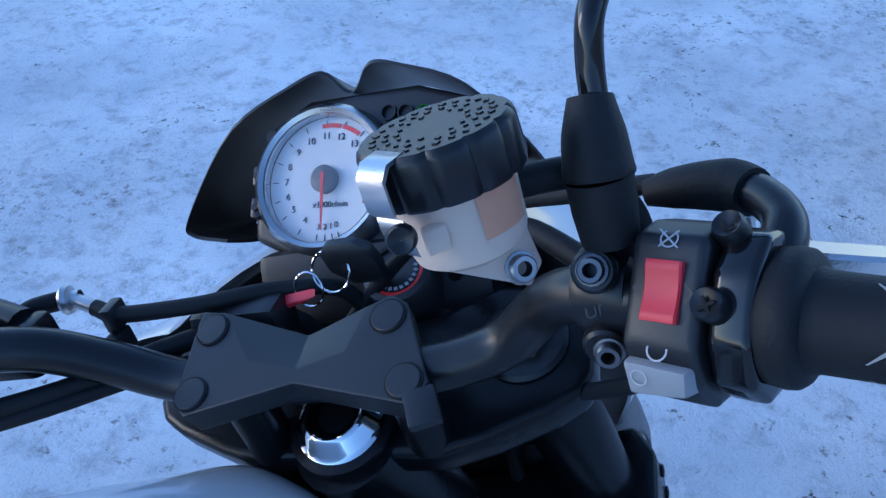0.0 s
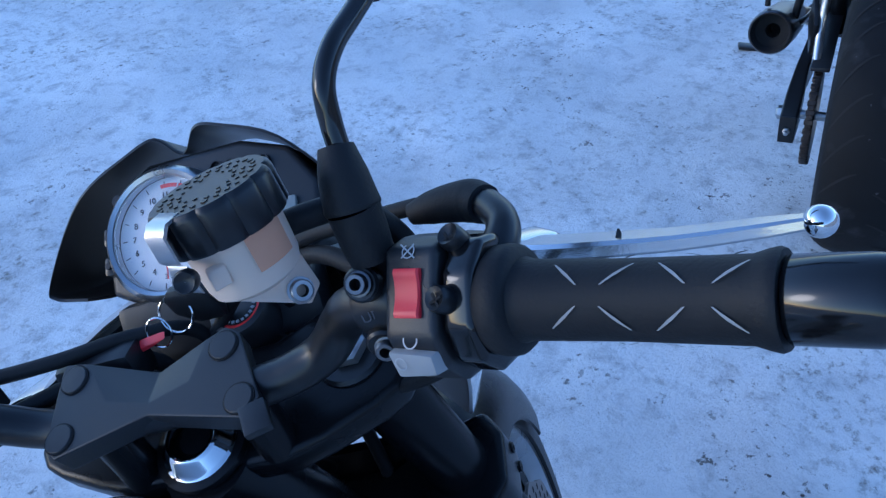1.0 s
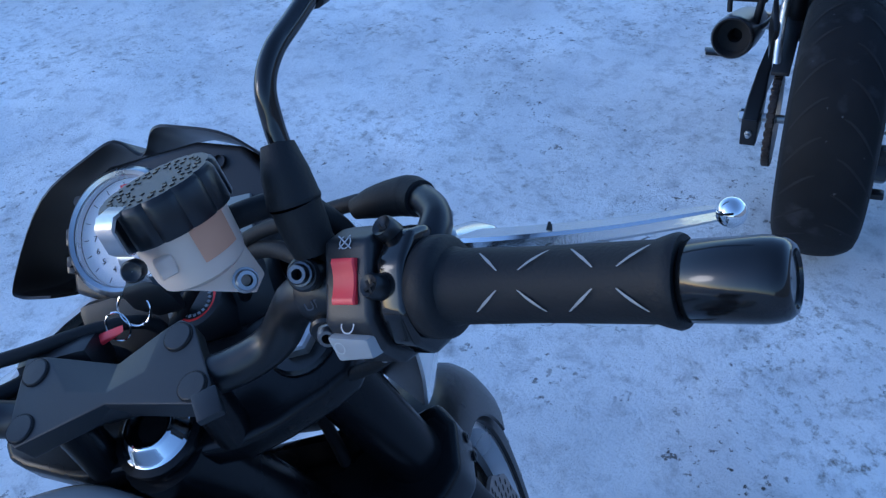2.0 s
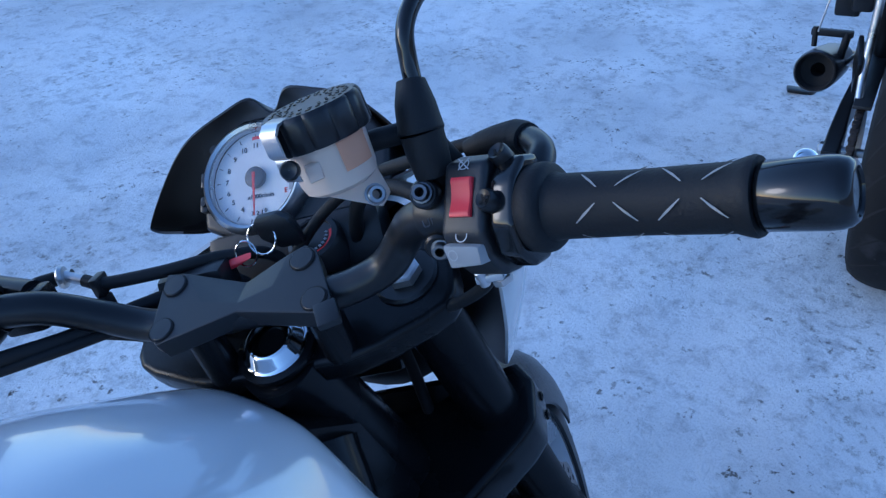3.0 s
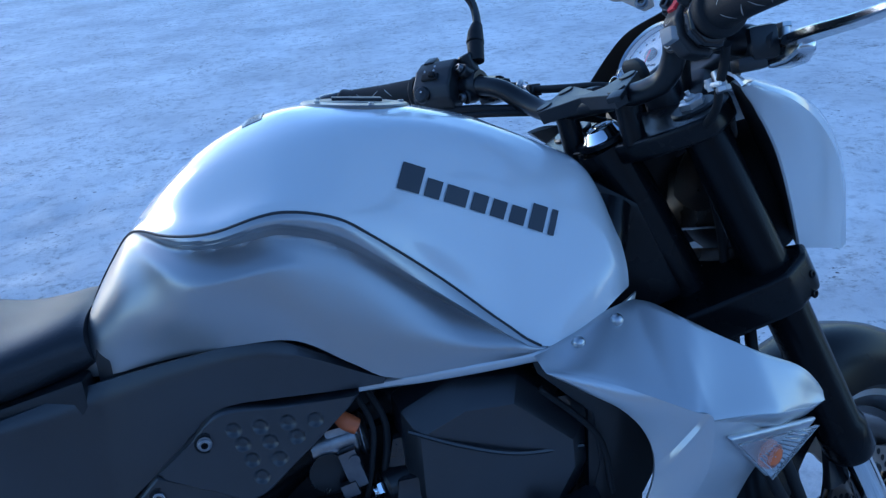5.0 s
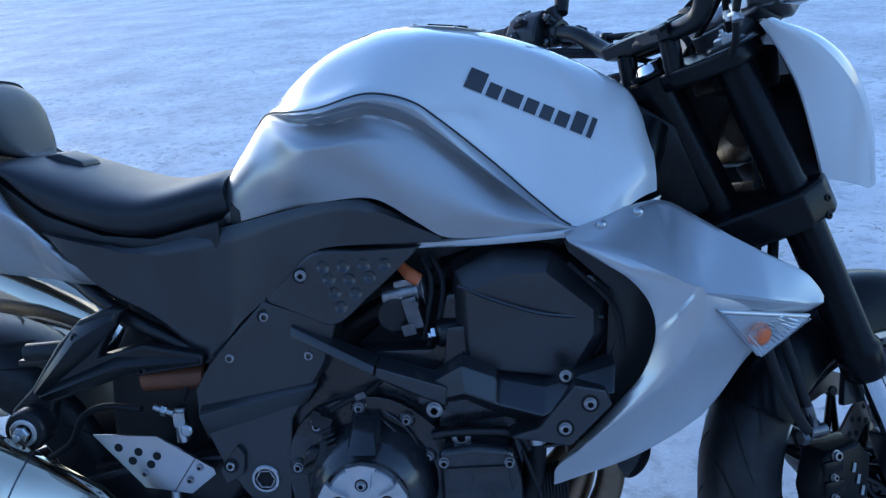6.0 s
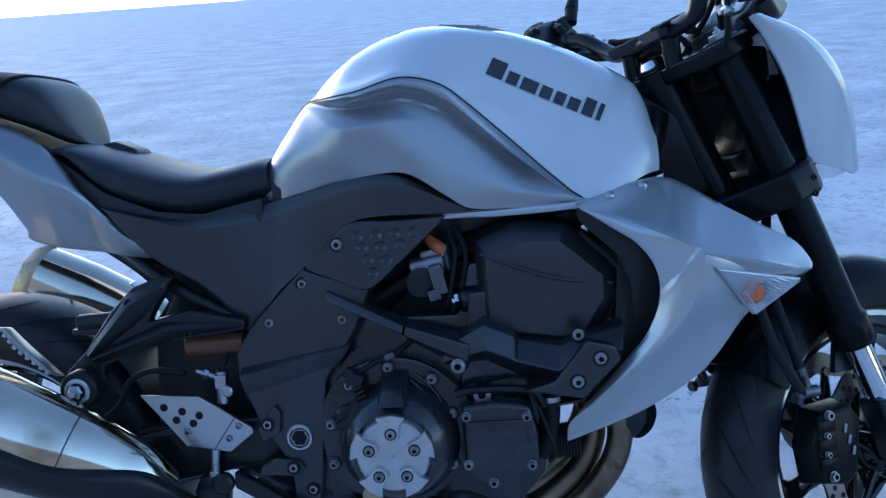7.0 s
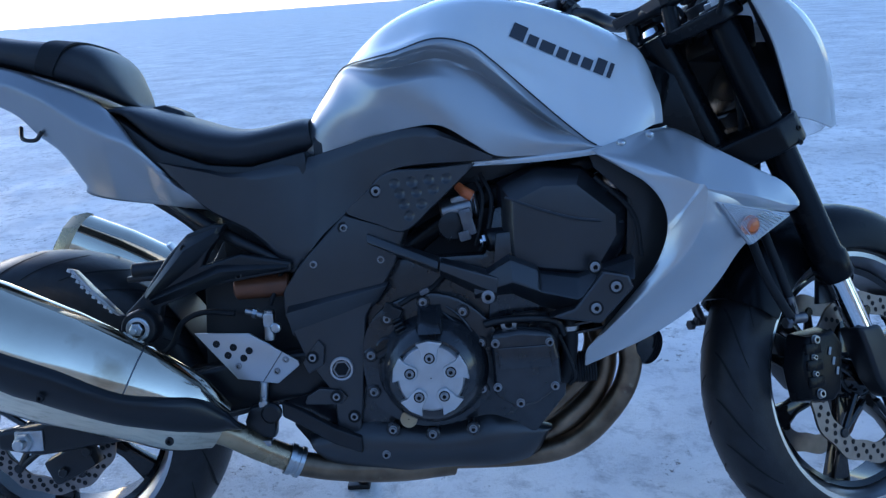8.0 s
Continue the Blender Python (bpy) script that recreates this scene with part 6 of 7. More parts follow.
DIAL_M = Matrix(((DR.x, DU.x, DN.x, DIAL_C.x), (DR.y, DU.y, DN.y, DIAL_C.y), (DR.z, DU.z, DN.z, DIAL_C.z), (0, 0, 0, 1))) @ Matrix.Rotation(radians(-4), 4, "Z")
TO_DIAL = STEER @ DIAL_M


def in_dial(name, g, mat, parent, label=""):
    return part(name, xf(g, TO_DIAL), mat, parent, label)


house = [(-0.056, -0.038), (-0.060, 0.010), (-0.050, 0.040), (-0.020, 0.058), (0.060, 0.062), (0.100, 0.050), (0.122, 0.020), (0.122, -0.020), (0.100, -0.036), (0.040, -0.048), (-0.020, -0.052)]
hv = [(x, y, z) for z in (-0.045, -0.004) for x, y in house]
n = len(house)
meter = in_dial("instrument_panel", bev((hv, [tuple(reversed(range(n))), tuple(range(n, 2 * n))] + [(i, (i + 1) % n, n + (i + 1) % n, n + i) for i in range(n)]), 0.006, 3), PLASTIC, bike, "black instrument cluster with a white tachometer")
in_dial("bezel", lathe([(0.0425, 0.002), (0.0435, 0.009), (0.0465, 0.011), (0.0505, 0.007), (0.0520, -0.004), (0.0520, -0.012)], (0, 0, 0), (0, 0, 1), 72), BRUSHED, meter, "brushed silver bezel ring")
dial = in_dial("dial", lathe([(0.0001, 0.0), (0.0430, 0.0), (0.0430, -0.004)], (0, 0, 0), (0, 0, 1), 64), DIAL, meter, "white tachometer dial")
for num, deg in ((0, -73), (1, -80), (2, -88), (3, -97), (4, -118), (5, -141), (6, -160), (7, 180), (8, 160), (9, 138), (10, 116), (11, 93), (12, 72), (13, 50)):
    a = radians(deg)
    r = 0.0300 if num > 3 else 0.0315
    letters(str(num), 0.0064 if num > 3 else 0.0054, TO_DIAL @ pose(r * math.cos(a), r * math.sin(a), 0.0006), INK, dial, "numeral")
    in_dial("tick", xf(block((0.0385, 0, 0.0004), (0.004, 0.0006, 0.0004), 0), pose(0, 0, 0, 0, 0, deg)), INK, dial)
letters("x1000r/min", 0.0056, TO_DIAL @ pose(0.004, -0.0165, 0.0006), INK, dial, "unit")
letters("F", 0.0062, TO_DIAL @ pose(0.0270, 0.020, 0.0006), INK, dial, "fuel_letter")
letters("E", 0.0062, TO_DIAL @ pose(0.0285, -0.015, 0.0006), REDINK, dial, "fuel_letter")
in_dial("fuel_window", block((0.0345, 0.002, 0.0005), (0.006, 0.034, 0.0008), 0.0003), GREY, dial)
in_dial("fuel_mark", join(block((0.0245, 0.0025, 0.0005), (0.0035, 0.005, 0.0004), 0), block((0.0272, 0.003, 0.0005), (0.0008, 0.004, 0.0004), 0)), INK, dial)
for k in range(2):
    in_dial("red_band", lathe([(0.0355, 0.0007), (0.0385, 0.0007)], (0, 0, 0), (0, 0, 1), 16, False, radians(142 + 24 * k), radians(22)), REDINK, dial)
in_dial("hub_cap", lathe([(0.0093, 0.0005), (0.0093, 0.005), (0.008, 0.006), (0.0001, 0.006)], (0, 0, 0), (0, 0, 1), 32), DIM, dial)
in_dial("needle", ([(-0.0014, 0.004, 0.0068), (0.0014, 0.004, 0.0068), (0.0004, -0.034, 0.0045), (-0.0004, -0.034, 0.0045), (-0.0014, 0.004, 0.0060), (0.0014, 0.004, 0.0060), (0.0004, -0.034, 0.0037), (-0.0004, -0.034, 0.0037)],
                   [(0, 1, 2, 3), (7, 6, 5, 4), (0, 4, 5, 1), (1, 5, 6, 2), (2, 6, 7, 3), (3, 7, 4, 0)]), REDINK, dial, "red needle")
in_dial("meter_glass", lathe([(0.0001, 0.0090), (0.0425, 0.0085), (0.0425, 0.0075), (0.0001, 0.0080)], (0, 0, 0), (0, 0, 1), 48), GLASS, meter).visible_shadow = False
in_dial("display", block((0.080, -0.004, -0.002), (0.048, 0.030, 0.004), 0.001), material("lcd_grey", (0.23, 0.25, 0.24), 0.2, coat=0.6), meter, "grey liquid crystal display")
for k, x in enumerate((0.042, 0.054, 0.067, 0.080)):
    in_dial("lamp_socket", lathe([(0.0055, -0.003), (0.0055, 0.0), (0.0045, 0.0), (0.0042, -0.003), (0.0001, -0.003)], (x, 0.043 - 0.0008 * k, 0), (0, 0, 1), 18), SATIN, meter)
LAMP = bpy.data.materials.new("green_lamp")
LAMP.use_nodes = True
lit = LAMP.node_tree.nodes["Principled BSDF"]
lit.inputs["Base Color"].default_value, lit.inputs["Emission Color"].default_value, lit.inputs["Emission Strength"].default_value = (0.05, 0.5, 0.1, 1), (0.03, 0.75, 0.10, 1), 0.6
in_dial("neutral_lamp", lathe([(0.0036, -0.003), (0.0032, -0.0018), (0.0001, -0.0012)], (0.067, 0.0414, 0), (0, 0, 1), 16), LAMP, meter, "lit green neutral lamp")
for y in (0.006, -0.016):
    in_dial("meter_button", join(block((-0.053, y, -0.002), (0.008, 0.014, 0.008), 0.002), lathe([(0.003, 0.002), (0.0025, 0.0035), (0.0001, 0.0035)], (-0.053, y, 0), (0, 0, 1), 14)), SATIN, meter)
in_dial("meter_screw", lathe([(0.0045, -0.003), (0.0045, -0.001), (0.0001, -0.001)], (-0.046, 0.034, 0), (0, 0, 1), 14), SATIN, meter)
steered("meter_stay", join(block((0.50, 0, 0.965), (0.03, 0.16, 0.05), 0.008, (0, 25, 0)), block((0.54, 0, 0.93), (0.08, 0.10, 0.06), 0.01)), PLASTIC, None)

# ignition lock, key and tag
IGN = Vector((0.4778, -0.024, 0.980))
IN = Vector((-0.42, 0, 0.91)).normalized()
lock = steered("ignition_lock", lathe([(0.024, -0.05), (0.024, -0.002), (0.022, 0.002), (0.018, 0.003), (0.0175, 0.001), (0.0001, 0.001)], IGN, IN, 36), PLASTIC, None, "black ignition lock with red and white print")
steered("red_arc", lathe([(0.0150, 0.0016), (0.0172, 0.0016)], IGN, IN, 24, False, radians(-130), radians(150)), REDINK, lock)
for k in range(9):
    a = radians(-120 + 17 * k)
    s_, u_, d_ = basis(IN)
    steered("print_mark", block(tuple(IGN + IN * 0.0018 + (s_ * math.cos(a) + u_ * math.sin(a)) * 0.0125), (0.0022, 0.0022, 0.0004), 0, (0, -25, 10 * k)), PALE, lock)
KEYED = Matrix.Translation((0.0158, 0.016, 0.002))
key = steered("ignition_key", xf(join(bev(loft([[(0.448 + a * 0.004, -0.030 + b * 0.010, 0.984) for a, b in ((-1, -1), (1, -1), (1, 1), (-1, 1))], [(0.443 + a * 0.0055, -0.026 + b * 0.016, 0.998) for a, b in ((-1, -1), (1, -1), (1, 1), (-1, 1))],
                                    [(0.440 + a * 0.0055, -0.024 + b * 0.015, 1.012) for a, b in ((-1, -1), (1, -1), (1, 1), (-1, 1))], [(0.439 + a * 0.004, -0.023 + b * 0.009, 1.018) for a, b in ((-1, -1), (1, -1), (1, 1), (-1, 1))]]), 0.003, 2), rod((0.456, -0.034, 0.980), (0.446, -0.028, 0.990), 0.004)), KEYED), PLASTIC, None, "black ignition key with wire ring")
s1 = [(0.436 + 0.004 * math.sin(t), -0.012 + 0.012 * math.cos(t), 1.000 + 0.012 * math.sin(t)) for t in [2 * math.pi * k / 16 for k in range(17)]]
steered("key_ring", xf(tube(s1, 0.0009, 6, 3), KEYED), CHROME, key, "thin wire key ring")
s2 = [(0.432 + 0.003 * math.sin(t), 0.004 + 0.009 * math.cos(t), 0.992 + 0.010 * math.sin(t)) for t in [2 * math.pi * k / 16 for k in range(17)]]
steered("key_ring", xf(tube(s2, 0.0008, 6, 3), KEYED), CHROME, key)
steered("key_tag", xf(bev(loft([[(0.430, 0.010, 0.990), (0.430, -0.002, 0.994), (0.426, -0.002, 0.990), (0.426, 0.010, 0.986)], [(0.430, 0.036, 0.986), (0.430, 0.034, 0.990), (0.424, 0.034, 0.986), (0.424, 0.036, 0.980)], [(0.430, 0.045, 0.980), (0.432, 0.042, 0.984), (0.424, 0.042, 0.978), (0.424, 0.045, 0.974)]]), 0.0015, 2), KEYED), RED, key, "red plastic key tag")

# bar clamp cover: folded top with four caps
def clamp_cover():
    plan = [(0.4218, 0.0705), (0.4196, 0.0545), (0.3900, 0.0327), (0.3820, 0.0), (0.3892, -0.0273), (0.4147, -0.0367), (0.4195, -0.0491), (0.4137, -0.0592), (0.3698, -0.0765), (0.3589, -0.0688), (0.3745, 0.0), (0.3605, 0.0636), (0.3685, 0.0725), (0.4146, 0.0715)]
    v = [(x, y, 0.982 + 0.42 * (x - 0.388)) for x, y in plan] + [(0.412, 0.004, 0.9795)]
    f = [tuple(range(14)), (1, 14, 3, 2), (14, 5, 4, 3)]
    rim = [0, 1, 14, 5, 6, 7, 8, 9, 10, 11, 12, 13]
    k = len(v)
    v += [(v[i][0] + 0.006, v[i][1] * 0.97, v[i][2] - 0.016) for i in rim]
    n = len(rim)
    f += [(rim[i], rim[(i + 1) % n], k + (i + 1) % n, k + i) for i in range(n)] + [tuple(reversed(range(k, k + n)))]
    return bev((v, f), 0.0012, 2, 15)


SEATED = Matrix.Translation((-0.001, 0.004, 0.0075))
clamp = steered("bar_clamp", xf(clamp_cover(), SEATED), PLASTIC, None, "dark folded handlebar clamp cover with round caps", 12)
for x, y in ((0.4095, 0.0600), (0.4070, -0.0490), (0.3725, 0.0622), (0.3712, -0.0632)):
    z = 0.982 + 0.42 * (x - 0.388)
    x, y, z = SEATED @ Vector((x, y, z))
    steered("cap_rim", lathe([(0.0104, -0.001), (0.0104, 0.0008), (0.0096, 0.0008)], (x, y, z), (-0.387, 0, 0.922), 28), NEAR_BLACK, clamp)
    steered("clamp_cap", lathe([(0.0095, -0.002), (0.0095, 0.0012), (0.0088, 0.0018), (0.0001, 0.0020)], (x, y, z), (-0.387, 0, 0.922), 28), PLASTIC, clamp)
for side in (-1, 1):
    steered("clamp_riser", rod((0.396, 0.050 * side, 0.918), (0.390, 0.050 * side, 0.968), 0.014, 20), DEEP, clamp)
steered("clamp_lug", block((0.358, -0.070, 0.975), (0.020, 0.017, 0.007), 0.002, (0, -24, 20)), PLASTIC, clamp)

# handlebar and its controls
GA, GB = Vector((0.336, -0.2315, 1.028)), Vector((0.2825, -0.351, 1.031))
BAR = [(0.388, 0.0, 0.974), (0.388, -0.055, 0.974), (0.391, -0.085, 0.976), (0.394, -0.110, 0.984), (0.388, -0.131, 1.004), (0.374, -0.148, 1.020), (0.361, -0.172, 1.026), (0.348, -0.204, 1.0275), tuple(GA), tuple(GB), tuple(GB + (GB - GA) * 0.2)]
LEFT_START, LEFT_WAY = Vector((0.320, 0.252, 1.040)), Vector((-0.44, 0.895, 0.07)).normalized()
LEFT_BAR = [tuple(LEFT_START + LEFT_WAY * 0.15), tuple(LEFT_START), (0.346, 0.215, 1.036), (0.360, 0.186, 1.032), (0.374, 0.152, 1.021), (0.387, 0.122, 0.998), (0.391, 0.090, 0.980), (0.388, 0.055, 0.975)]
bar = steered("handlebar", tube(LEFT_BAR + BAR, 0.0128, 20, 7), SATIN, None, "matt black handlebar")
GD = (GB - GA).normalized()


def grip_ring(side, prof, seg=36):
    g = lathe(prof, GA, GD, seg)
    return g if side < 0 else xf(mirror(g), LEFT_GRIP)


MIRRORED = Vector((GD.x, -GD.y, GD.z))
CUT_ROW = 165.9
LEFT_GRIP = Matrix.Translation(LEFT_START) @ MIRRORED.rotation_difference(LEFT_WAY).to_matrix().to_4x4() @ Matrix.Translation((-GA.x, GA.y, -GA.z))
LEFT_POD = LEFT_GRIP
LEFT_SHIFT = Matrix.Translation((0.0113, 0.005, 0.0095))
RIGHT_SHIFT = Matrix.Translation((0.0142, 0.0145, 0.002))
for side in (-1, 1):
    L = (GB - GA).length
    grip = steered("grip", grip_ring(side, ([(0.014, 0.0), (0.024, 0.0005), (0.0258, 0.003), (0.0264, 0.0085), (0.0258, 0.0125), (0.0238, 0.0150), (0.0200, 0.0162), (0.0188, 0.0200)] if side < 0 else [(0.014, 0.0), (0.019, 0.0005), (0.0215, 0.002), (0.0215, 0.008), (0.0190, 0.011)]) + [ (0.0178, L * 0.5), (0.0182, L - 0.012), (0.0200, L - 0.006), (0.0208, L - 0.002), (0.0200, L), (0.013, L)]), RUBBER, None, "black rubber grip with pale slanted cuts")
    steered("bar_end", grip_ring(side, [(0.0165, L + 0.0005), (0.0176, L + 0.002), (0.0180, L + 0.032), (0.0175, L + 0.037), (0.0162, L + 0.041), (0.0140, L + 0.0435), (0.0120, L + 0.0440), (0.0115, L + 0.0425), (0.0001, L + 0.042)]), GLOSS, grip, "gloss black bar end weight")
    # slanted grip marks around the sleeve
    s_, u_, d_ = basis(GD)
    for row in range(6):
        for k in range(4):
            ang0 = radians(CUT_ROW + 60 * row)
            h0 = 0.0435 + 0.0235 * k
            tilt_ = 0.38 * (1 if (k + row) % 2 else -1)
            v, f = [], []
            for j in range(7):
                s = j / 6 - 0.5
                a = ang0 + tilt_ * s * 1.5
                h = h0 + 0.0125 * s
                w = 0.0011 * (1 - 0.6 * abs(2 * s))
                rad = 0.0187 + (0.0003 if h < 0.09 else 0.0006)
                for e in (-1, 1):
                    q = GA + GD * (h + e * w) + (s_ * math.cos(a) + u_ * math.sin(a)) * rad
                    v.append(tuple(q))
            f = [(2 * j, 2 * j + 1, 2 * j + 3, 2 * j + 2) for j in range(6)]
            g = (v, f) if side < 0 else xf(mirror((v, f)), LEFT_GRIP)
            steered("grip_cut", g, GRIPCUT, grip)
    # mirror clamp
    cl = join(lathe([(0.0135, -0.012), (0.0195, -0.012), (0.0205, -0.009), (0.0205, 0.009), (0.0195, 0.012), (0.0135, 0.012)], (0.3535, -0.186, 1.0232), (-0.33, -0.94, 0.05), 24),
              rod((0.350, -0.183, 1.036), (0.334, -0.182, 1.046), 0.0095, 18), rod((0.348, -0.181, 1.010), (0.331, -0.180, 1.009), 0.0095, 18),
              rod((0.358, -0.188, 1.036), (0.348, -0.189, 1.066), 0.011, 16))
    mc = steered("mirror_clamp", xf(cl, RIGHT_SHIFT) if side < 0 else xf(mirror(cl), LEFT_SHIFT), SATIN, None, "black mirror clamp with two socket bolts")
    for z, x in ((1.043, 0.336), (1.010, 0.333)):
        g = bolt((x - 0.003, -0.182, z + (0.004 if z > 1.03 else -0.001)), (-0.85, 0.0, 0.52 if z > 1.03 else 0.1), 0.0056, 0.006)
        steered("clamp_bolt", xf(g, RIGHT_SHIFT) if side < 0 else xf(mirror(g), LEFT_SHIFT), DARKSTEEL, mc)
    if side < 0:
        letters("UP", 0.0075, STEER @ RIGHT_SHIFT @ Matrix.Translation((0.3335, -0.1795, 1.0265)) @ Matrix(((0.30, 0.0, -0.95, 0), (-0.95, 0.0, -0.30, 0), (0, 1, 0, 0), (0, 0, 0, 1))), DIM, mc, "clamp_writing")
    # mirror
    boot = [(0.346, -0.1895, 1.052), (0.3478, -0.1895, 1.066), (0.3502, -0.1895, 1.0785), (0.3505, -0.1895, 1.080), (0.3555, -0.1900, 1.095), (0.3618, -0.1905, 1.1075)]
    stalk = [(0.381, -0.194, 1.098), (0.3835, -0.195, 1.118), (0.380, -0.1965, 1.137), (0.367, -0.203, 1.156), (0.350, -0.213, 1.169), (0.330, -0.228, 1.181)]
    if side < 0:
        stalk = [(0.359, -0.192, 1.100), (0.364, -0.1925, 1.118), (0.369, -0.1955, 1.136), (0.382, -0.2025, 1.148), (0.406, -0.2125, 1.155), (0.436, -0.2245, 1.163)]
    else:
        lean_in = Matrix.Translation((0.360, -0.179, 1.0535)) @ (Vector(boot[-1]) - Vector(boot[0])).rotation_difference(Vector((0.021, -0.015, 0.048))).to_matrix().to_4x4() @ Matrix.Translation(-Vector(boot[0]))
        boot = [tuple(lean_in @ Vector(q)) for q in boot]
    bt = tube(boot, [q * (1.0 if side < 0 else 0.84) for q in (0.0118, 0.0132, 0.0136, 0.0146, 0.0126, 0.0090)], 24, 8)
    st = tube(stalk, 0.0057, 16, 8)
    tip = Vector(stalk[-1])
    way = (tip - Vector(stalk[-2])).normalized()
    cone = tube([tip - way * 0.014, tip, tip + way * 0.022], [0.0085, 0.012, 0.015], 18)
    c0 = Vector((0.317, -0.388, 1.252)) if side > 0 else tip + Vector((0.02, -0.10, 0.05))
    shape = [(-0.098, -0.004), (-0.092, -0.018), (-0.020, -0.042), (0.028, -0.056), (0.044, -0.050), (0.092, 0.000), (0.094, 0.020), (0.060, 0.044), (-0.030, 0.046), (-0.088, 0.022)]
    if side > 0:
        shape = [(a * 1.36 if a < -0.05 else a, b) for a, b in shape]
    ax = Vector((0.0, -1.0, 0.25)).normalized()
    nrm = Vector((-0.93, 0.20 * (1 if side < 0 else 1), 0.28))
    nrm = (nrm - ax * nrm.dot(ax)).normalized()
    upv = nrm.cross(ax)
    upv = upv if upv.z > 0 else -upv
    ringf = cr([(a, b) for a, b in shape], 5, True)
    shell_rings = [[tuple(c0 + ax * (a * s) + upv * (b * s) - nrm * d) for a, b in ringf] for s, d in ((0.96, -0.004), (1.0, -0.003), (1.0, 0.006), (0.90, 0.020), (0.60, 0.032), (0.2, 0.036))]
    head = loft(shell_rings)
    if side > 0:
        head = join(head, tube([tip + way * 0.024, tip + way * 0.034, c0 - ax * 0.105 - nrm * 0.012], [0.0125, 0.0135, 0.016], 16))
    glass = loft([[tuple(c0 + ax * (a * s) + upv * (b * s) + nrm * d) for a, b in ringf] for s, d in ((0.93, 0.0035), (0.93, 0.0050), (0.91, 0.0056))])
    parts_ = [bt, st, cone, head, glass]
    parts_ = [xf(g, RIGHT_SHIFT) if side < 0 else xf(mirror(g), LEFT_SHIFT) for g in parts_]
    mir = steered("mirror_stalk", parts_[1], GLOSS, None, "gloss black mirror stalk with rubber boot")
    steered("mirror_boot", parts_[0], RUBBER, mir)
    steered("mirror_joint", parts_[2], PLASTIC, mir)
    shell_ob = steered("mirror_shell", parts_[3], PLASTIC, mir, "black mirror housing")
    steered("mirror_pane", parts_[4], MIRROR, mir, "mirror glass reflecting the sky")

# right switch pod: kill switch, start button, throttle housing
RS = GD
RF = Vector((-0.7247, 0.3386, 0.598))
RF = (RF - RS * RF.dot(RS)).normalized()
RU = RF.cross(RS).normalized()
RU = RU if RU.z > 0 else -RU
POD = Vector((0.349, -0.2033, 1.0306))
POD_M = Matrix(((RS.x, RU.x, RF.x, POD.x), (RS.y, RU.y, RF.y, POD.y), (RS.z, RU.z, RF.z, POD.z), (0, 0, 0, 1)))


def in_pod(name, g, mat, parent, label="", flip=False):
    g = xf(g, POD_M)
    return steered(name, mirror(g) if flip else g, mat, parent, label)


def pod_shape(w, prof):
    n = len(prof)
    v = [(x, y, z) for x in (-w, w) for y, z in prof]
    return bev((v, [tuple(range(n)), tuple(reversed(range(n, 2 * n)))] + [(i, n + i, n + (i + 1) % n, (i + 1) % n) for i in range(n)]), 0.004, 3, 20)


pod = in_pod("switch_pod", pod_shape(0.0150, [(0.026, -0.022), (0.030, 0.000), (0.0285, 0.012), (0.0215, 0.0255), (-0.020, 0.0262), (-0.034, 0.015), (-0.042, -0.004), (-0.036, -0.022)]), PLASTIC, bike, "black right switch housing")
rocker = []
for k in range(13):
    yk = -0.0105 + 0.023 * k / 12
    dip = 0.0300 - 0.0022 * math.sin(math.pi * k / 12) + (-0.0012 if k in (0, 12) else 0)
    rocker.append([(-0.0074, yk, 0.0195), (0.0074, yk, 0.0195), (0.0074, yk, dip - 0.0010), (0.0066, yk, dip), (-0.0066, yk, dip), (-0.0074, yk, dip - 0.0010)])
in_pod("kill_switch", loft(rocker), RED, pod, "red engine stop switch")
in_pod("switch_well", lathe([(0.0125, 0.0), (0.0125, 0.0035), (0.011, 0.0035)], (0, 0.001, 0.0225), (0, 0, 1), 4), PLASTIC, pod)
in_pod("start_button", bev(loft([[(-0.013, -0.036, 0.010), (0.014, -0.034, 0.010), (0.014, -0.024, 0.018), (-0.013, -0.024, 0.020)], [(-0.013, -0.040, 0.017), (0.010, -0.038, 0.018), (0.012, -0.028, 0.026), (-0.013, -0.027, 0.027)]]), 0.002, 2), GREY, pod, "grey start button")
ring_mark = lathe([(0.0035, 0), (0.0043, 0)], (0.0, -0.021, 0.0255), (0, 0.1, 1), 20, False, radians(-60), radians(300))
in_pod("run_mark", ring_mark, PALE, pod)
in_pod("stop_mark", join(lathe([(0.003, 0), (0.0037, 0)], (0.0, 0.0205, 0.0258), (0, 0.35, 1), 20, False, radians(-60), radians(300)), block((0, 0.0205, 0.0262), (0.010, 0.0007, 0.0003), 0, (-18, 0, 40)), block((0, 0.0205, 0.0262), (0.010, 0.0007, 0.0003), 0, (-18, 0, -40))), PALE, pod)
in_pod("start_mark", lathe([(0.0028, 0), (0.0035, 0)], (-0.007, -0.0325, 0.0235), (0, -0.5, 1), 18), PALE, pod)
thr_house = in_pod("throttle_housing", join(pod_shape(0.0085, [(0.024, -0.022), (0.0290, 0.002), (0.0255, 0.015), (0.010, 0.0240), (-0.016, 0.0225), (-0.031, 0.012), (-0.037, -0.006), (-0.030, -0.022)])), GLOSS, bike, "gloss black throttle housing")
tv = thr_house.data
tv.transform(STEER @ Matrix.Translation(GD * 0.0250) @ STEER.inverted())
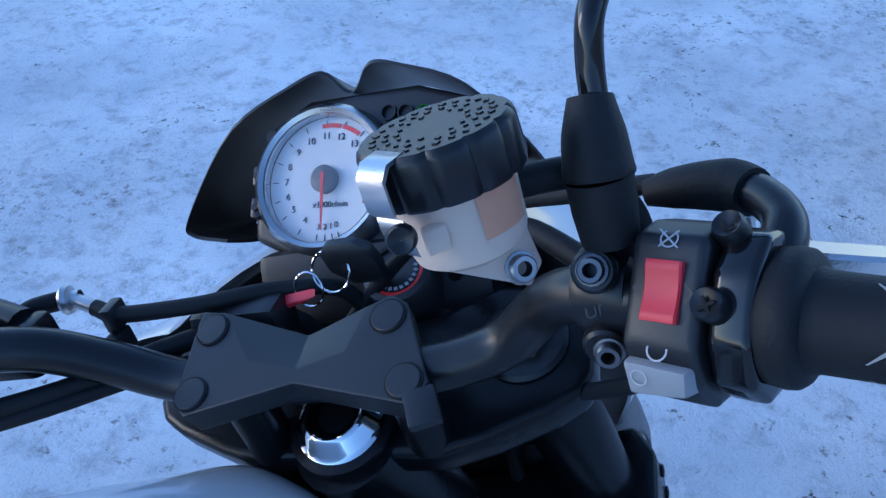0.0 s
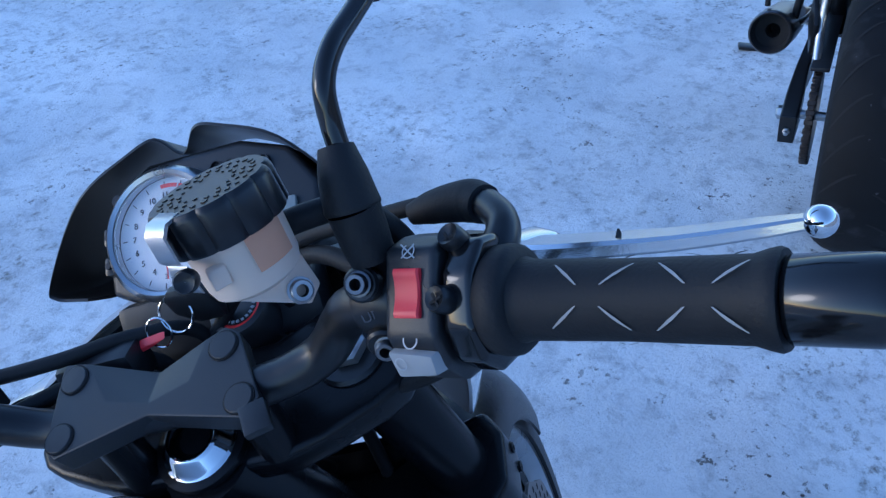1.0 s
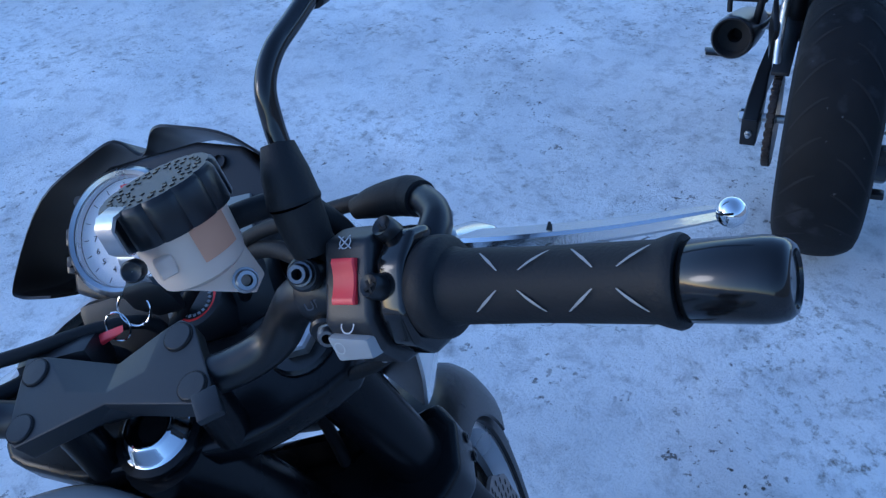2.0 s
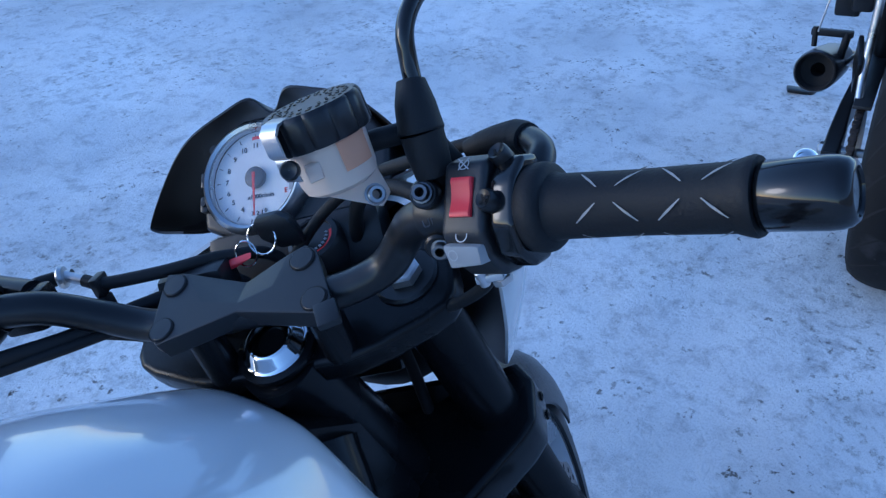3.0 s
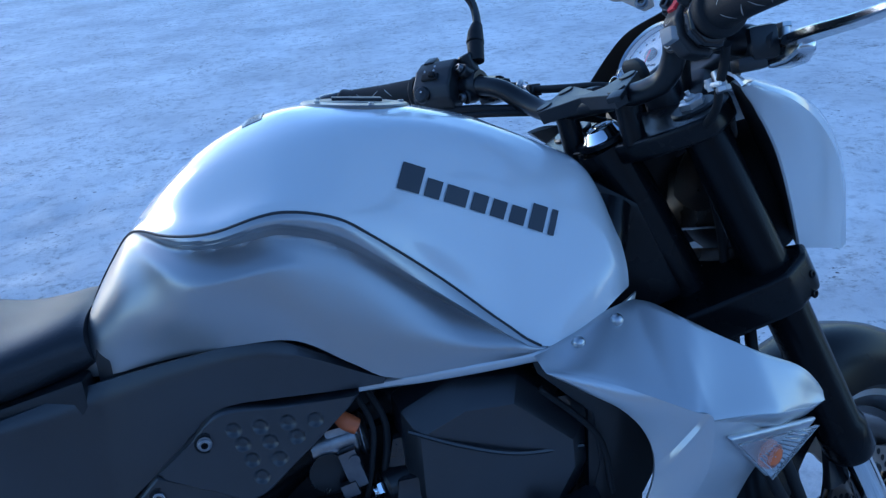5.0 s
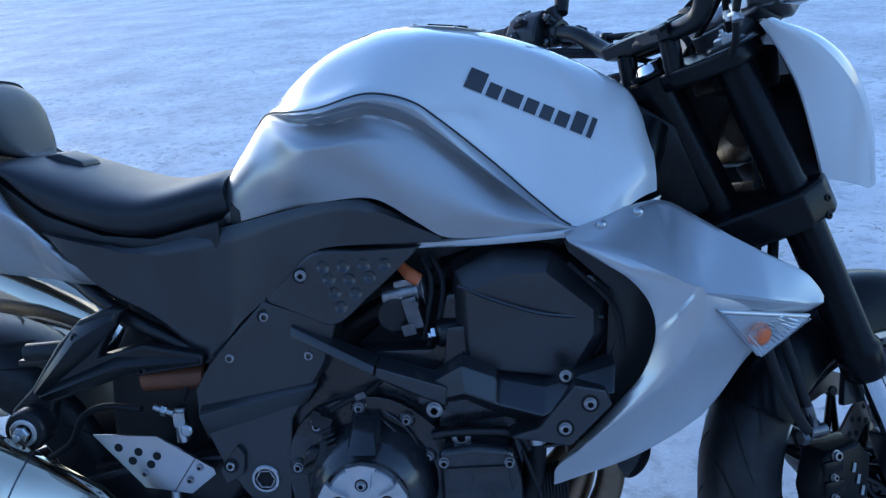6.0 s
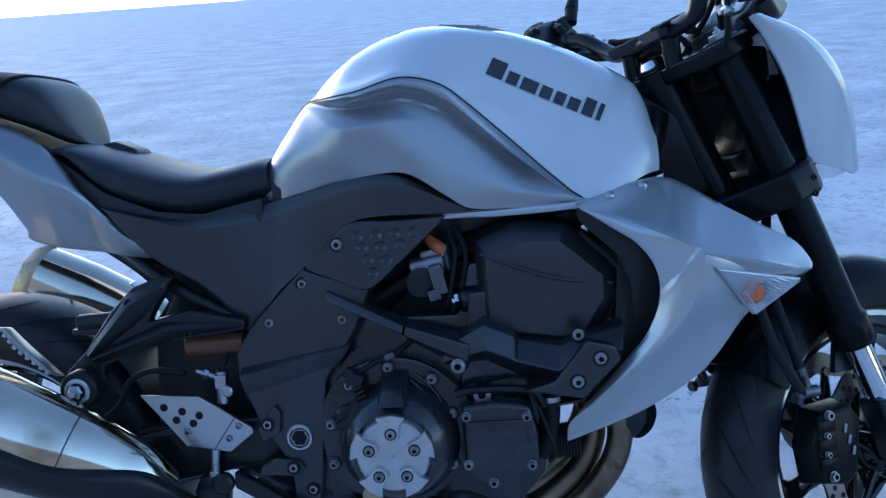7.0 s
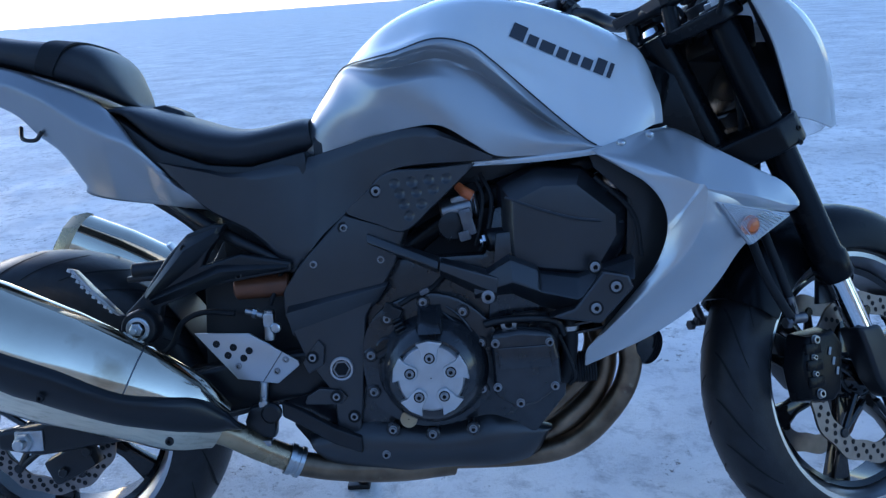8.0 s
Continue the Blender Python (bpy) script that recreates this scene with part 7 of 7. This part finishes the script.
for y, z in ((0.0255, 0.0150), (-0.002, 0.0255)):
    in_pod("housing_screw", join(lathe([(0.0065, -0.004), (0.0065, 0.004), (0.0055, 0.006), (0.002, 0.0045), (0.0001, 0.0045)], (0.019, y, z), (-0.1, 0.15 if y < 0.02 else 0.5, 1), 20)), SATIN, thr_house)
    # raised near-black cross in place of the shade in the screw's slots
    in_pod("screw_cross", join(block((0.019, y, z + 0.0058), (0.007, 0.0014, 0.0006), 0, (0, 0, 30)), block((0.019, y, z + 0.0058), (0.007, 0.0014, 0.0006), 0, (0, 0, 120))), NEAR_BLACK, thr_house)
steered("throttle_elbow", tube([(0.345, -0.230, 1.036), (0.357, -0.238, 1.044), (0.372, -0.240, 1.048), (0.389, -0.233, 1.0495), (0.400, -0.224, 1.049)], [0.0105, 0.0095, 0.0085, 0.0085, 0.008], 14), SATIN, thr_house)
steered("throttle_gaiter", tube([(0.392, -0.2305, 1.0495), (0.401, -0.2225, 1.049), (0.407, -0.209, 1.048), (0.411, -0.197, 1.0465), (0.4130, -0.186, 1.045)], [0.0105, 0.0118, 0.0105, 0.009, 0.0062], 16), RUBBER, thr_house)
steered("throttle_cable", tube([(0.415, -0.190, 1.048), (0.428, -0.150, 1.042), (0.450, -0.100, 1.030), (0.470, -0.040, 1.000), (0.460, 0.030, 0.940)], 0.0048, 10), RUBBER, None)
steered("throttle_cable", tube([(0.366, -0.214, 1.000), (0.378, -0.200, 0.985), (0.386, -0.184, 0.965), (0.410, -0.150, 0.935), (0.450, -0.060, 0.900)], 0.0048, 10), RUBBER, None)
SMALL = Matrix.Translation((0.384, -0.182, 0.969)) @ Matrix.Scale(0.7, 4) @ Matrix.Translation((-0.349, 0.214, -0.972))
steered("cable_adjuster", xf(join(rod((0.352, -0.214, 0.985), (0.350, -0.222, 0.958), 0.0085, 12), rod((0.343, -0.204, 0.976), (0.346, -0.206, 0.958), 0.006, 10), hexnut((0.350, -0.222, 0.962), (0, -0.2, -1), 0.011, 0.008), block((0.346, -0.212, 0.966), (0.012, 0.028, 0.008), 0.002)), SMALL), CAST, thr_house, "bare metal cable fittings")

# front brake lever and master cylinder
def levered(name, g, mat, parent=None, label="", sharp=38):
    return steered(name, xf(g, Matrix.Translation((0.0095, 0.0115, 0.0065))), mat, parent, label, sharp)


def held(name, g, mat, parent=None, label="", sharp=38):
    return steered(name, xf(g, Matrix.Translation((0.0075, 0.0155, 0.003))), mat, parent, label, sharp)


lever_pts = [(0.432, -0.240, 0.984), (0.421, -0.254, 0.986), (0.406, -0.290, 0.987), (0.392, -0.333, 0.987), (0.380, -0.372, 0.989), (0.374, -0.391, 0.990)]
def blade(pts, wide, tall):
    """A flat bar along the points: wide fore and aft, thin upwards."""
    path = cr(pts, 6)
    rings = []
    for i, (q, d, side, up) in enumerate(frames(path)):
        u = i / (len(path) - 1) * (len(wide) - 1)
        k = min(int(u), len(wide) - 2)
        w, h = (t[k] * (1 - u + k) + t[k + 1] * (u - k) for t in (wide, tall))
        back = side if side[0] < 0 else -side
        wide_dir, thin_dir = back * 0.97 - up * 0.24, up * 0.97 + back * 0.24
        rings.append([tuple(q + wide_dir * a * w + thin_dir * b * h) for a, b in ((-0.5, -0.3), (-0.38, -0.5), (0.38, -0.5), (0.5, -0.3), (0.5, 0.3), (0.38, 0.5), (-0.38, 0.5), (-0.5, 0.3))])
    return loft(rings)


LEVER_WIDE, LEVER_TALL = [0.021, 0.022, 0.021, 0.018, 0.015, 0.009], [0.011, 0.011, 0.010, 0.009, 0.008, 0.007]
lever = levered("brake_lever", blade(lever_pts, LEVER_WIDE, LEVER_TALL), LEVER, None, "polished alloy brake lever with a ball end", 25)
levered("lever_ball", lathe([(0.0001, -0.0085)] + [(0.0085 * math.cos(t), 0.0085 * math.sin(t)) for t in [math.pi * (k / 12 - 0.5) for k in range(1, 12)]] + [(0.0001, 0.0085)], (0.3715, -0.3975, 0.990), (0, -1, 0), 24), CHROME, lever)
# slot drawn as a near-black block for its inner shade
levered("lever_slot", block((0.4010, -0.300, 0.9900), (0.013, 0.0016, 0.0060), 0.0004, (0, -14, -18)), NEAR_BLACK, lever)
knuckle = bev(loft([[(0.420, -0.226, 0.972), (0.450, -0.232, 0.968), (0.452, -0.234, 0.996), (0.424, -0.228, 1.000)], [(0.424, -0.246, 0.974), (0.452, -0.254, 0.970), (0.454, -0.256, 0.996), (0.428, -0.248, 1.000)], [(0.420, -0.266, 0.982), (0.440, -0.272, 0.980), (0.442, -0.272, 0.994), (0.422, -0.268, 0.998)]]), 0.005, 3)
levered("lever_knuckle", xf(knuckle, Matrix.Translation((-0.006, 0.004, -0.008))), LEVER, lever, "polished lever knuckle")
levered("lever_pivot", join(rod((0.430, -0.236, 0.966), (0.433, -0.236, 1.003), 0.006, 14), hexnut((0.433, -0.236, 1.001), (0.08, 0, 1), 0.0085, 0.005)), STEEL, lever)
master = levered("brake_master", join(tube([(0.388, -0.176, 1.008), (0.404, -0.205, 0.998), (0.418, -0.232, 0.988)], [0.015, 0.0165, 0.014], 18), block((0.372, -0.190, 1.006), (0.036, 0.030, 0.030), 0.006), block((0.412, -0.220, 0.990), (0.030, 0.034, 0.034), 0.006, (0, 0, -30))), SATIN, None, "black brake master cylinder")
levered("brake_switch", block((0.398, -0.216, 0.972), (0.030, 0.022, 0.014), 0.003, (0, 0, -30)), PLASTIC, master)
levered("reservoir_hose", tube([(0.336, -0.130, 1.066), (0.351, -0.140, 1.0745), (0.3605, -0.163, 1.0750), (0.369, -0.182, 1.068), (0.383, -0.192, 1.040), (0.392, -0.194, 1.012)], 0.0068, 12), RUBBER, master)
levered("front_brake_hose", tube([(0.392, -0.172, 1.008), (0.425, -0.130, 1.018), (0.462, -0.085, 0.995), (0.490, -0.060, 0.93), (0.520, -0.050, 0.80), (0.515, -0.05, 0.71)], 0.006, 10), RUBBER, master)

# brake fluid reservoir
RC = Vector((0.334, -0.1405, 1.066))
RAX = Vector((0.06, 0.05, 1)).normalized()
res = held("fluid_reservoir", lathe([(0.0001, 0.0), (0.018, 0.0), (0.0225, 0.003), (0.0240, 0.008), (0.0252, 0.030), (0.0255, 0.034)], RC, RAX, 48), MILKY, None, "milky plastic brake fluid reservoir with brown fluid")
held("fluid_window", lathe([(0.02535, 0.012), (0.0262, 0.030)], RC, RAX, 12, False, radians(84), radians(48)), FLUID, res, "brownish fluid level window")
ridges = [0.0312 - (0.0015 if k % 8 == 0 else 0.0003 if k % 8 in (1, 7) else 0.0) for k in range(96)]
cap_rings = []
for h, s in ((0.031, 0.97), (0.0325, 1.0), (0.0490, 0.995), (0.0512, 0.970), (0.0525, 0.925)):
    s_, u_, d_ = basis(RAX)
    cap_rings.append([tuple(RC + RAX * h + (s_ * math.cos(2 * math.pi * k / 96) + u_ * math.sin(2 * math.pi * k / 96)) * ridges[k] * s) for k in range(96)])
rcap = held("reservoir_cap", loft(cap_rings), SATIN, res, "black ridged reservoir cap with raised lettering")
s_, u_, d_ = basis(RAX)
for ring_r, count, size in ((0.0235, 26, 0.0022), (0.0185, 20, 0.0019), (0.0140, 15, 0.0016)):
    for k in range(count):
        a = 2 * math.pi * k / count
        if ring_r < 0.02 and k % 7 == 3:
            continue
        q = RC + RAX * 0.0527 + (s_ * math.cos(a) + u_ * math.sin(a)) * ring_r
        held("raised_mark", block(tuple(q), (size, size * (0.7 + 0.5 * ((k * 7) % 3) / 2), 0.0008), 0, (0, 0, math.degrees(a))), SATIN, rcap)
lobe = bev(loft([[(0.318, -0.128, 1.083), (0.346, -0.158, 1.083), (0.343, -0.164, 1.050), (0.332, -0.160, 1.046), (0.312, -0.134, 1.070)], [(0.325, -0.124, 1.083), (0.352, -0.154, 1.083), (0.348, -0.160, 1.050), (0.337, -0.156, 1.046), (0.319, -0.130, 1.070)]]), 0.002, 2)
held("reservoir_lug", lobe, MILKY, res)
held("lug_bolt", bolt((0.333, -0.157, 1.055), (-0.72, -0.55, 0.3), 0.0058, 0.005), FASTENER, res)
strip = [(0.3160, -0.1280, 1.1195), (0.3085, -0.1240, 1.1190), (0.3040, -0.1225, 1.1150), (0.3030, -0.1230, 1.1020), (0.3045, -0.1250, 1.0990), (0.3000, -0.1270, 1.0960), (0.2985, -0.1290, 1.0880)]
stv = []
for q in strip:
    stv += [(q[0] + 0.003, q[1] + 0.0060, q[2] - 0.0010), (q[0] - 0.003, q[1] - 0.0060, q[2] - 0.0010), (q[0] - 0.004, q[1] - 0.0055, q[2] + 0.0006), (q[0] + 0.002, q[1] + 0.0065, q[2] + 0.0006)]
bracket = held("cap_bracket", (stv, [(4 * i + j, 4 * i + (j + 1) % 4, 4 * i + 4 + (j + 1) % 4, 4 * i + 4 + j) for i in range(len(strip) - 1) for j in range(4)] + [(3, 2, 1, 0), tuple(range(4 * len(strip) - 4, 4 * len(strip)))]), BRUSHED, res, "bright bent metal cap bracket", 80)
held("bracket_screw", lathe([(0.0055, -0.002), (0.0055, 0.004), (0.0045, 0.0055), (0.0016, 0.004), (0.0001, 0.004)], (0.2960, -0.1300, 1.0950), (-0.85, -0.25, 0.35), 18), SATIN, res)
held("bracket_tab", bev(loft([[(0.309, -0.132, 1.092), (0.314, -0.140, 1.092), (0.312, -0.140, 1.082), (0.308, -0.132, 1.082)], [(0.305, -0.134, 1.091), (0.310, -0.142, 1.091), (0.309, -0.142, 1.081), (0.304, -0.134, 1.081)]]), 0.0008, 1), MILKY, res)

# left switch pod, clutch lever and cables
lpod = in_pod("switch_pod", pod_shape(0.028, [(0.034, -0.022), (0.036, 0.004), (0.028, 0.019), (0.008, 0.026), (-0.018, 0.024), (-0.032, 0.014), (-0.036, -0.004), (-0.030, -0.022)]), PLASTIC, bike, "black left switch housing", True)
lpod.data.transform(STEER @ LEFT_POD @ STEER.inverted())
for name, g, mat in (("dip_switch", bev(loft([[(0.006, 0.022, 0.012), (0.022, 0.022, 0.012), (0.022, 0.038, 0.006), (0.006, 0.038, 0.006)], [(0.006, 0.024, 0.022), (0.022, 0.024, 0.022), (0.022, 0.040, 0.014), (0.006, 0.040, 0.014)]]), 0.002), SATIN),
                     ("indicator_switch", join(block((0.002, -0.004, 0.026), (0.024, 0.010, 0.004), 0.001), block((-0.003, -0.004, 0.030), (0.008, 0.007, 0.008), 0.002)), NEAR_BLACK),
                     ("horn_button", lathe([(0.0115, 0.0), (0.0115, 0.005), (0.009, 0.008), (0.0001, 0.009)], (0.012, -0.025, 0.016), (0, -0.35, 1), 24), SATIN)):
    ob = in_pod(name, g, mat, lpod, "", True)
    ob.data.transform(STEER @ LEFT_POD @ STEER.inverted())
for x, y in ((-0.002, 0.013), (0.012, 0.006), (-0.002, 0.006), (0.010, -0.027)):
    ob = in_pod("switch_mark", block((x, y, 0.0268), (0.0032, 0.0026, 0.0004), 0, (0, 0, 45)), PALE, lpod, "", True)
    ob.data.transform(STEER @ LEFT_POD @ STEER.inverted())
steered("clutch_lever", xf(mirror(blade(lever_pts, LEVER_WIDE, LEVER_TALL)), LEFT_GRIP), LEVER, None, "polished alloy clutch lever", 25)
steered("clutch_perch", xf(mirror(join(tube([(0.375, -0.160, 1.018), (0.388, -0.200, 1.024), (0.392, -0.222, 1.030)], [0.012, 0.012, 0.011], 14), block((0.370, -0.165, 1.010), (0.03, 0.04, 0.03), 0.006))), LEFT_SHIFT), DEEP, None)
def routed(name, g, mat, parent=None, label="", sharp=38):
    return steered(name, xf(g, Matrix.Translation((0.0085, 0.009, -0.002))), mat, parent, label, sharp)


routed("clutch_adjuster", join(lathe([(0.004, 0), (0.0085, 0.001), (0.0095, 0.003), (0.0085, 0.006), (0.005, 0.007), (0.005, 0.012)], (0.414, 0.160, 1.024), (0.25, -0.9, -0.1), 28), rod((0.415, 0.152, 1.023), (0.411, 0.134, 1.017), 0.0045, 12)), CAST, None, "bare metal clutch cable adjuster wheel")
routed("clutch_cable", tube([(0.411, 0.136, 1.018), (0.408, 0.118, 1.013), (0.420, 0.075, 1.006), (0.440, 0.030, 0.998), (0.455, -0.005, 0.980), (0.465, -0.01, 0.92)], 0.0052, 12), RUBBER, None)
routed("cable_sleeve", tube([(0.392, 0.182, 1.028), (0.404, 0.172, 1.027), (0.414, 0.162, 1.024)], [0.004, 0.006, 0.006], 10), RUBBER, None)
routed("wiring_loom", tube([(0.308, 0.218, 1.018), (0.320, 0.200, 1.008), (0.338, 0.168, 1.003), (0.368, 0.132, 0.994), (0.408, 0.088, 0.988), (0.445, 0.035, 0.975), (0.46, 0.02, 0.91)], 0.0062, 12), RUBBER, None)
routed("wiring_loom", tube([(0.314, 0.210, 1.014), (0.322, 0.192, 1.000), (0.350, 0.145, 0.992), (0.400, 0.090, 0.978), (0.445, 0.040, 0.955)], 0.0045, 10), RUBBER, None)
routed("cable_clip", join(block((0.408, 0.122, 1.013), (0.016, 0.008, 0.016), 0.002), block((0.402, 0.122, 0.998), (0.016, 0.010, 0.014), 0.002)), PLASTIC, None)
routed("loom_guide", block((0.430, 0.055, 0.985), (0.03, 0.06, 0.03), 0.008), PLASTIC, None)


# ---- the second motorcycle, parked with its rear wheel towards us ----
other = new("motorcycle")
other.matrix_world = pose(2.182, -0.090, 0.0, -4.4, 0, 5.8)
tagged(other, "dark parked motorcycle seen from behind on snow", "motorcycle")
HUB = 0.315
wheel_parts(Vector((0, 0, HUB)), 0.316, 0.102, 0.222, 5, Matrix.Translation((0, -0.014, 0)), "rear_wheel", 0.115, (-1,), "worn wide rear tyre dusted with grit", other, DUSTY)
teeth = 84
ring = [(0.106 + (0.006 if k % 2 else 0.0), 2 * math.pi * k / teeth) for k in range(teeth)]
sprocket_v = [(r * math.cos(a), yy, HUB + r * math.sin(a)) for yy in (0.112, 0.119) for r, a in ring]
part("sprocket", (sprocket_v, [tuple(range(teeth)), tuple(reversed(range(teeth, 2 * teeth)))] + [(k, teeth + k, teeth + (k + 1) % teeth, (k + 1) % teeth) for k in range(teeth)]), SATIN, other, "dark toothed rear sprocket")
for k in range(34):
    a = radians(90 + 180 * k / 33)
    part("chain_link", block((0.112 * math.cos(a), 0.1215, HUB + 0.112 * math.sin(a)), (0.013, 0.020 if k % 2 else 0.015, 0.0105), 0.002, (0, 90 - math.degrees(a), 0), 1), CHAIN, other)
for k in range(26):
    part("chain_link", block((0.0105 * k + 0.005, 0.1215, HUB + 0.113 + 0.0004 * k), (0.0098, 0.020 if k % 2 else 0.015, 0.012), 0.002, (0, 0, 0), 1), CHAIN, other)
for side in (-1, 1):
    g = bev(loft([[(-0.085, 0.148, 0.350), (-0.085, 0.186, 0.350), (-0.085, 0.186, 0.282), (-0.085, 0.148, 0.282)], [(0.03, 0.148, 0.357), (0.03, 0.188, 0.357), (0.03, 0.188, 0.280), (0.03, 0.148, 0.280)],
                  [(0.10, 0.150, 0.395), (0.10, 0.180, 0.395), (0.10, 0.180, 0.330), (0.10, 0.150, 0.330)], [(0.30, 0.125, 0.450), (0.30, 0.160, 0.450), (0.30, 0.160, 0.380), (0.30, 0.125, 0.380)], [(0.56, 0.09, 0.50), (0.56, 0.13, 0.50), (0.56, 0.13, 0.43), (0.56, 0.09, 0.43)]]), 0.006, 3)
    arm2 = part("swingarm", g if side > 0 else mirror(g), SATIN, other, "dark swingarm with a chain adjuster")
    part("adjuster_plate", block((-0.086, 0.167 * side, 0.316), (0.006, 0.036, 0.066), 0.002), CAST if side < 0 else SATIN, arm2)
    part("adjuster_bolt", join(rod((-0.108, 0.167 * side, 0.316), (-0.080, 0.167 * side, 0.316), 0.005), hexnut((-0.090, 0.167 * side, 0.316), (-1, 0, 0), 0.009, 0.007)), STEEL, arm2)
part("axle", join(rod((0, -0.203, HUB), (0, 0.203, HUB), 0.011), hexnut((0, 0.188, HUB), (0, 1, 0), 0.017, 0.012)), STEEL, other)
part("chain_guard", bev(loft([[(x, 0.098, z), (x, 0.140, z), (x, 0.140, z + 0.010), (x, 0.098, z + 0.010)] for x, z in ((-0.02, 0.436), (0.12, 0.450), (0.30, 0.474), (0.52, 0.520))]), 0.003, 2), PLASTIC, other, "black chain guard")
MOUTH, AWAY = (0.100, 0.250, 0.470), (0.97, -0.06, -0.22)
pipe = part("silencer", lathe([(0.049, 0.0), (0.052, 0.004), (0.053, 0.02), (0.053, 0.10), (0.049, 0.20), (0.030, 0.34)], MOUTH, AWAY, 36), DARKSTEEL, other, "short dark steel round silencer")
part("silencer_mouth", lathe([(0.049, 0.0), (0.046, -0.001), (0.044, 0.004), (0.040, 0.030), (0.018, 0.040), (0.016, 0.10), (0.0001, 0.10)], MOUTH, AWAY, 36), NEAR_BLACK, pipe, "near-black pipe mouth")
part("pipe_bracket", join(block((0.180, 0.232, 0.545), (0.016, 0.100, 0.018), 0.004, (0, 0, 0)), rod((0.170, 0.270, 0.510), (0.175, 0.272, 0.560), 0.007), rod((0.180, 0.205, 0.48), (0.180, 0.195, 0.55), 0.010)), SATIN, pipe)
part("pipe_stay", tube([(0.24, 0.215, 0.440), (0.20, 0.180, 0.470), (0.19, 0.150, 0.520)], 0.009, 10), STEEL, pipe)
part("bent_pipe", tube([(0.42, 0.230, 0.395), (0.50, 0.205, 0.36), (0.62, 0.16, 0.30)], 0.024, 14), BRASS, pipe)
part("plate_wire", tube([(0.150, 0.262, 0.555), (0.152, 0.250, 0.62), (0.16, 0.235, 0.70)], 0.0022, 6), STEEL, other)
part("fender_stay", tube([(0.02, 0.132, 0.44), (0.06, 0.136, 0.50), (0.08, 0.134, 0.57), (0.10, 0.130, 0.68)], 0.010, 10), STEEL, other)
part("rear_shock", rod((0.26, 0.11, 0.42), (0.22, 0.12, 0.66), 0.024, 16), SATIN, other)
part("stay_plate", join(block((0.10, 0.155, 0.50), (0.10, 0.012, 0.10), 0.004, (0, -25, 10)), block((0.18, 0.205, 0.625), (0.05, 0.06, 0.06), 0.01), block((0.16, 0.17, 0.66), (0.05, 0.05, 0.09), 0.01)), SATIN, other)
part("rear_hugger", lathe([(0.322, -0.105), (0.334, -0.05), (0.337, 0.0), (0.334, 0.05), (0.322, 0.105), (0.318, 0.105), (0.333, 0.0), (0.318, -0.105)], (0, 0, HUB), (0, 1, 0), 24, False, radians(104), radians(50)), PLASTIC, other, "black rear hugger")
part("rear_caliper", join(block((-0.055, -0.125, 0.235), (0.085, 0.045, 0.050), 0.01, (0, 35, 0)), block((-0.10, -0.128, 0.200), (0.03, 0.04, 0.014), 0.004)), SATIN, other)
part("brake_bracket", join(block((-0.06, -0.125, 0.275), (0.05, 0.025, 0.03), 0.005), block((-0.075, -0.130, 0.300), (0.03, 0.02, 0.02), 0.004)), SATIN, other)
part("tail_unit", bev(loft([[(0.02, -0.06, 0.90), (0.02, 0.06, 0.90), (0.02, 0.05, 0.94), (0.02, -0.05, 0.94)], [(0.20, -0.11, 0.80), (0.20, 0.11, 0.80), (0.20, 0.10, 0.92), (0.20, -0.10, 0.92)], [(0.60, -0.13, 0.72), (0.60, 0.13, 0.72), (0.60, 0.12, 0.84), (0.60, -0.12, 0.84)]]), 0.02, 3), SATIN, other, "dark tail unit and seat")
part("frame_mass", block((0.66, 0, 0.52), (0.34, 0.26, 0.46), 0.04), ENGINE, other)
part("side_stand", tube([(0.80, 0.14, 0.34), (0.92, 0.28, 0.15), (0.99, 0.36, 0.035)], 0.011, 10), SATIN, other)
part("stand_foot", block((1.005, 0.405, 0.030), (0.045, 0.085, 0.012), 0.004, (8, 0, 15)), SATIN, other)
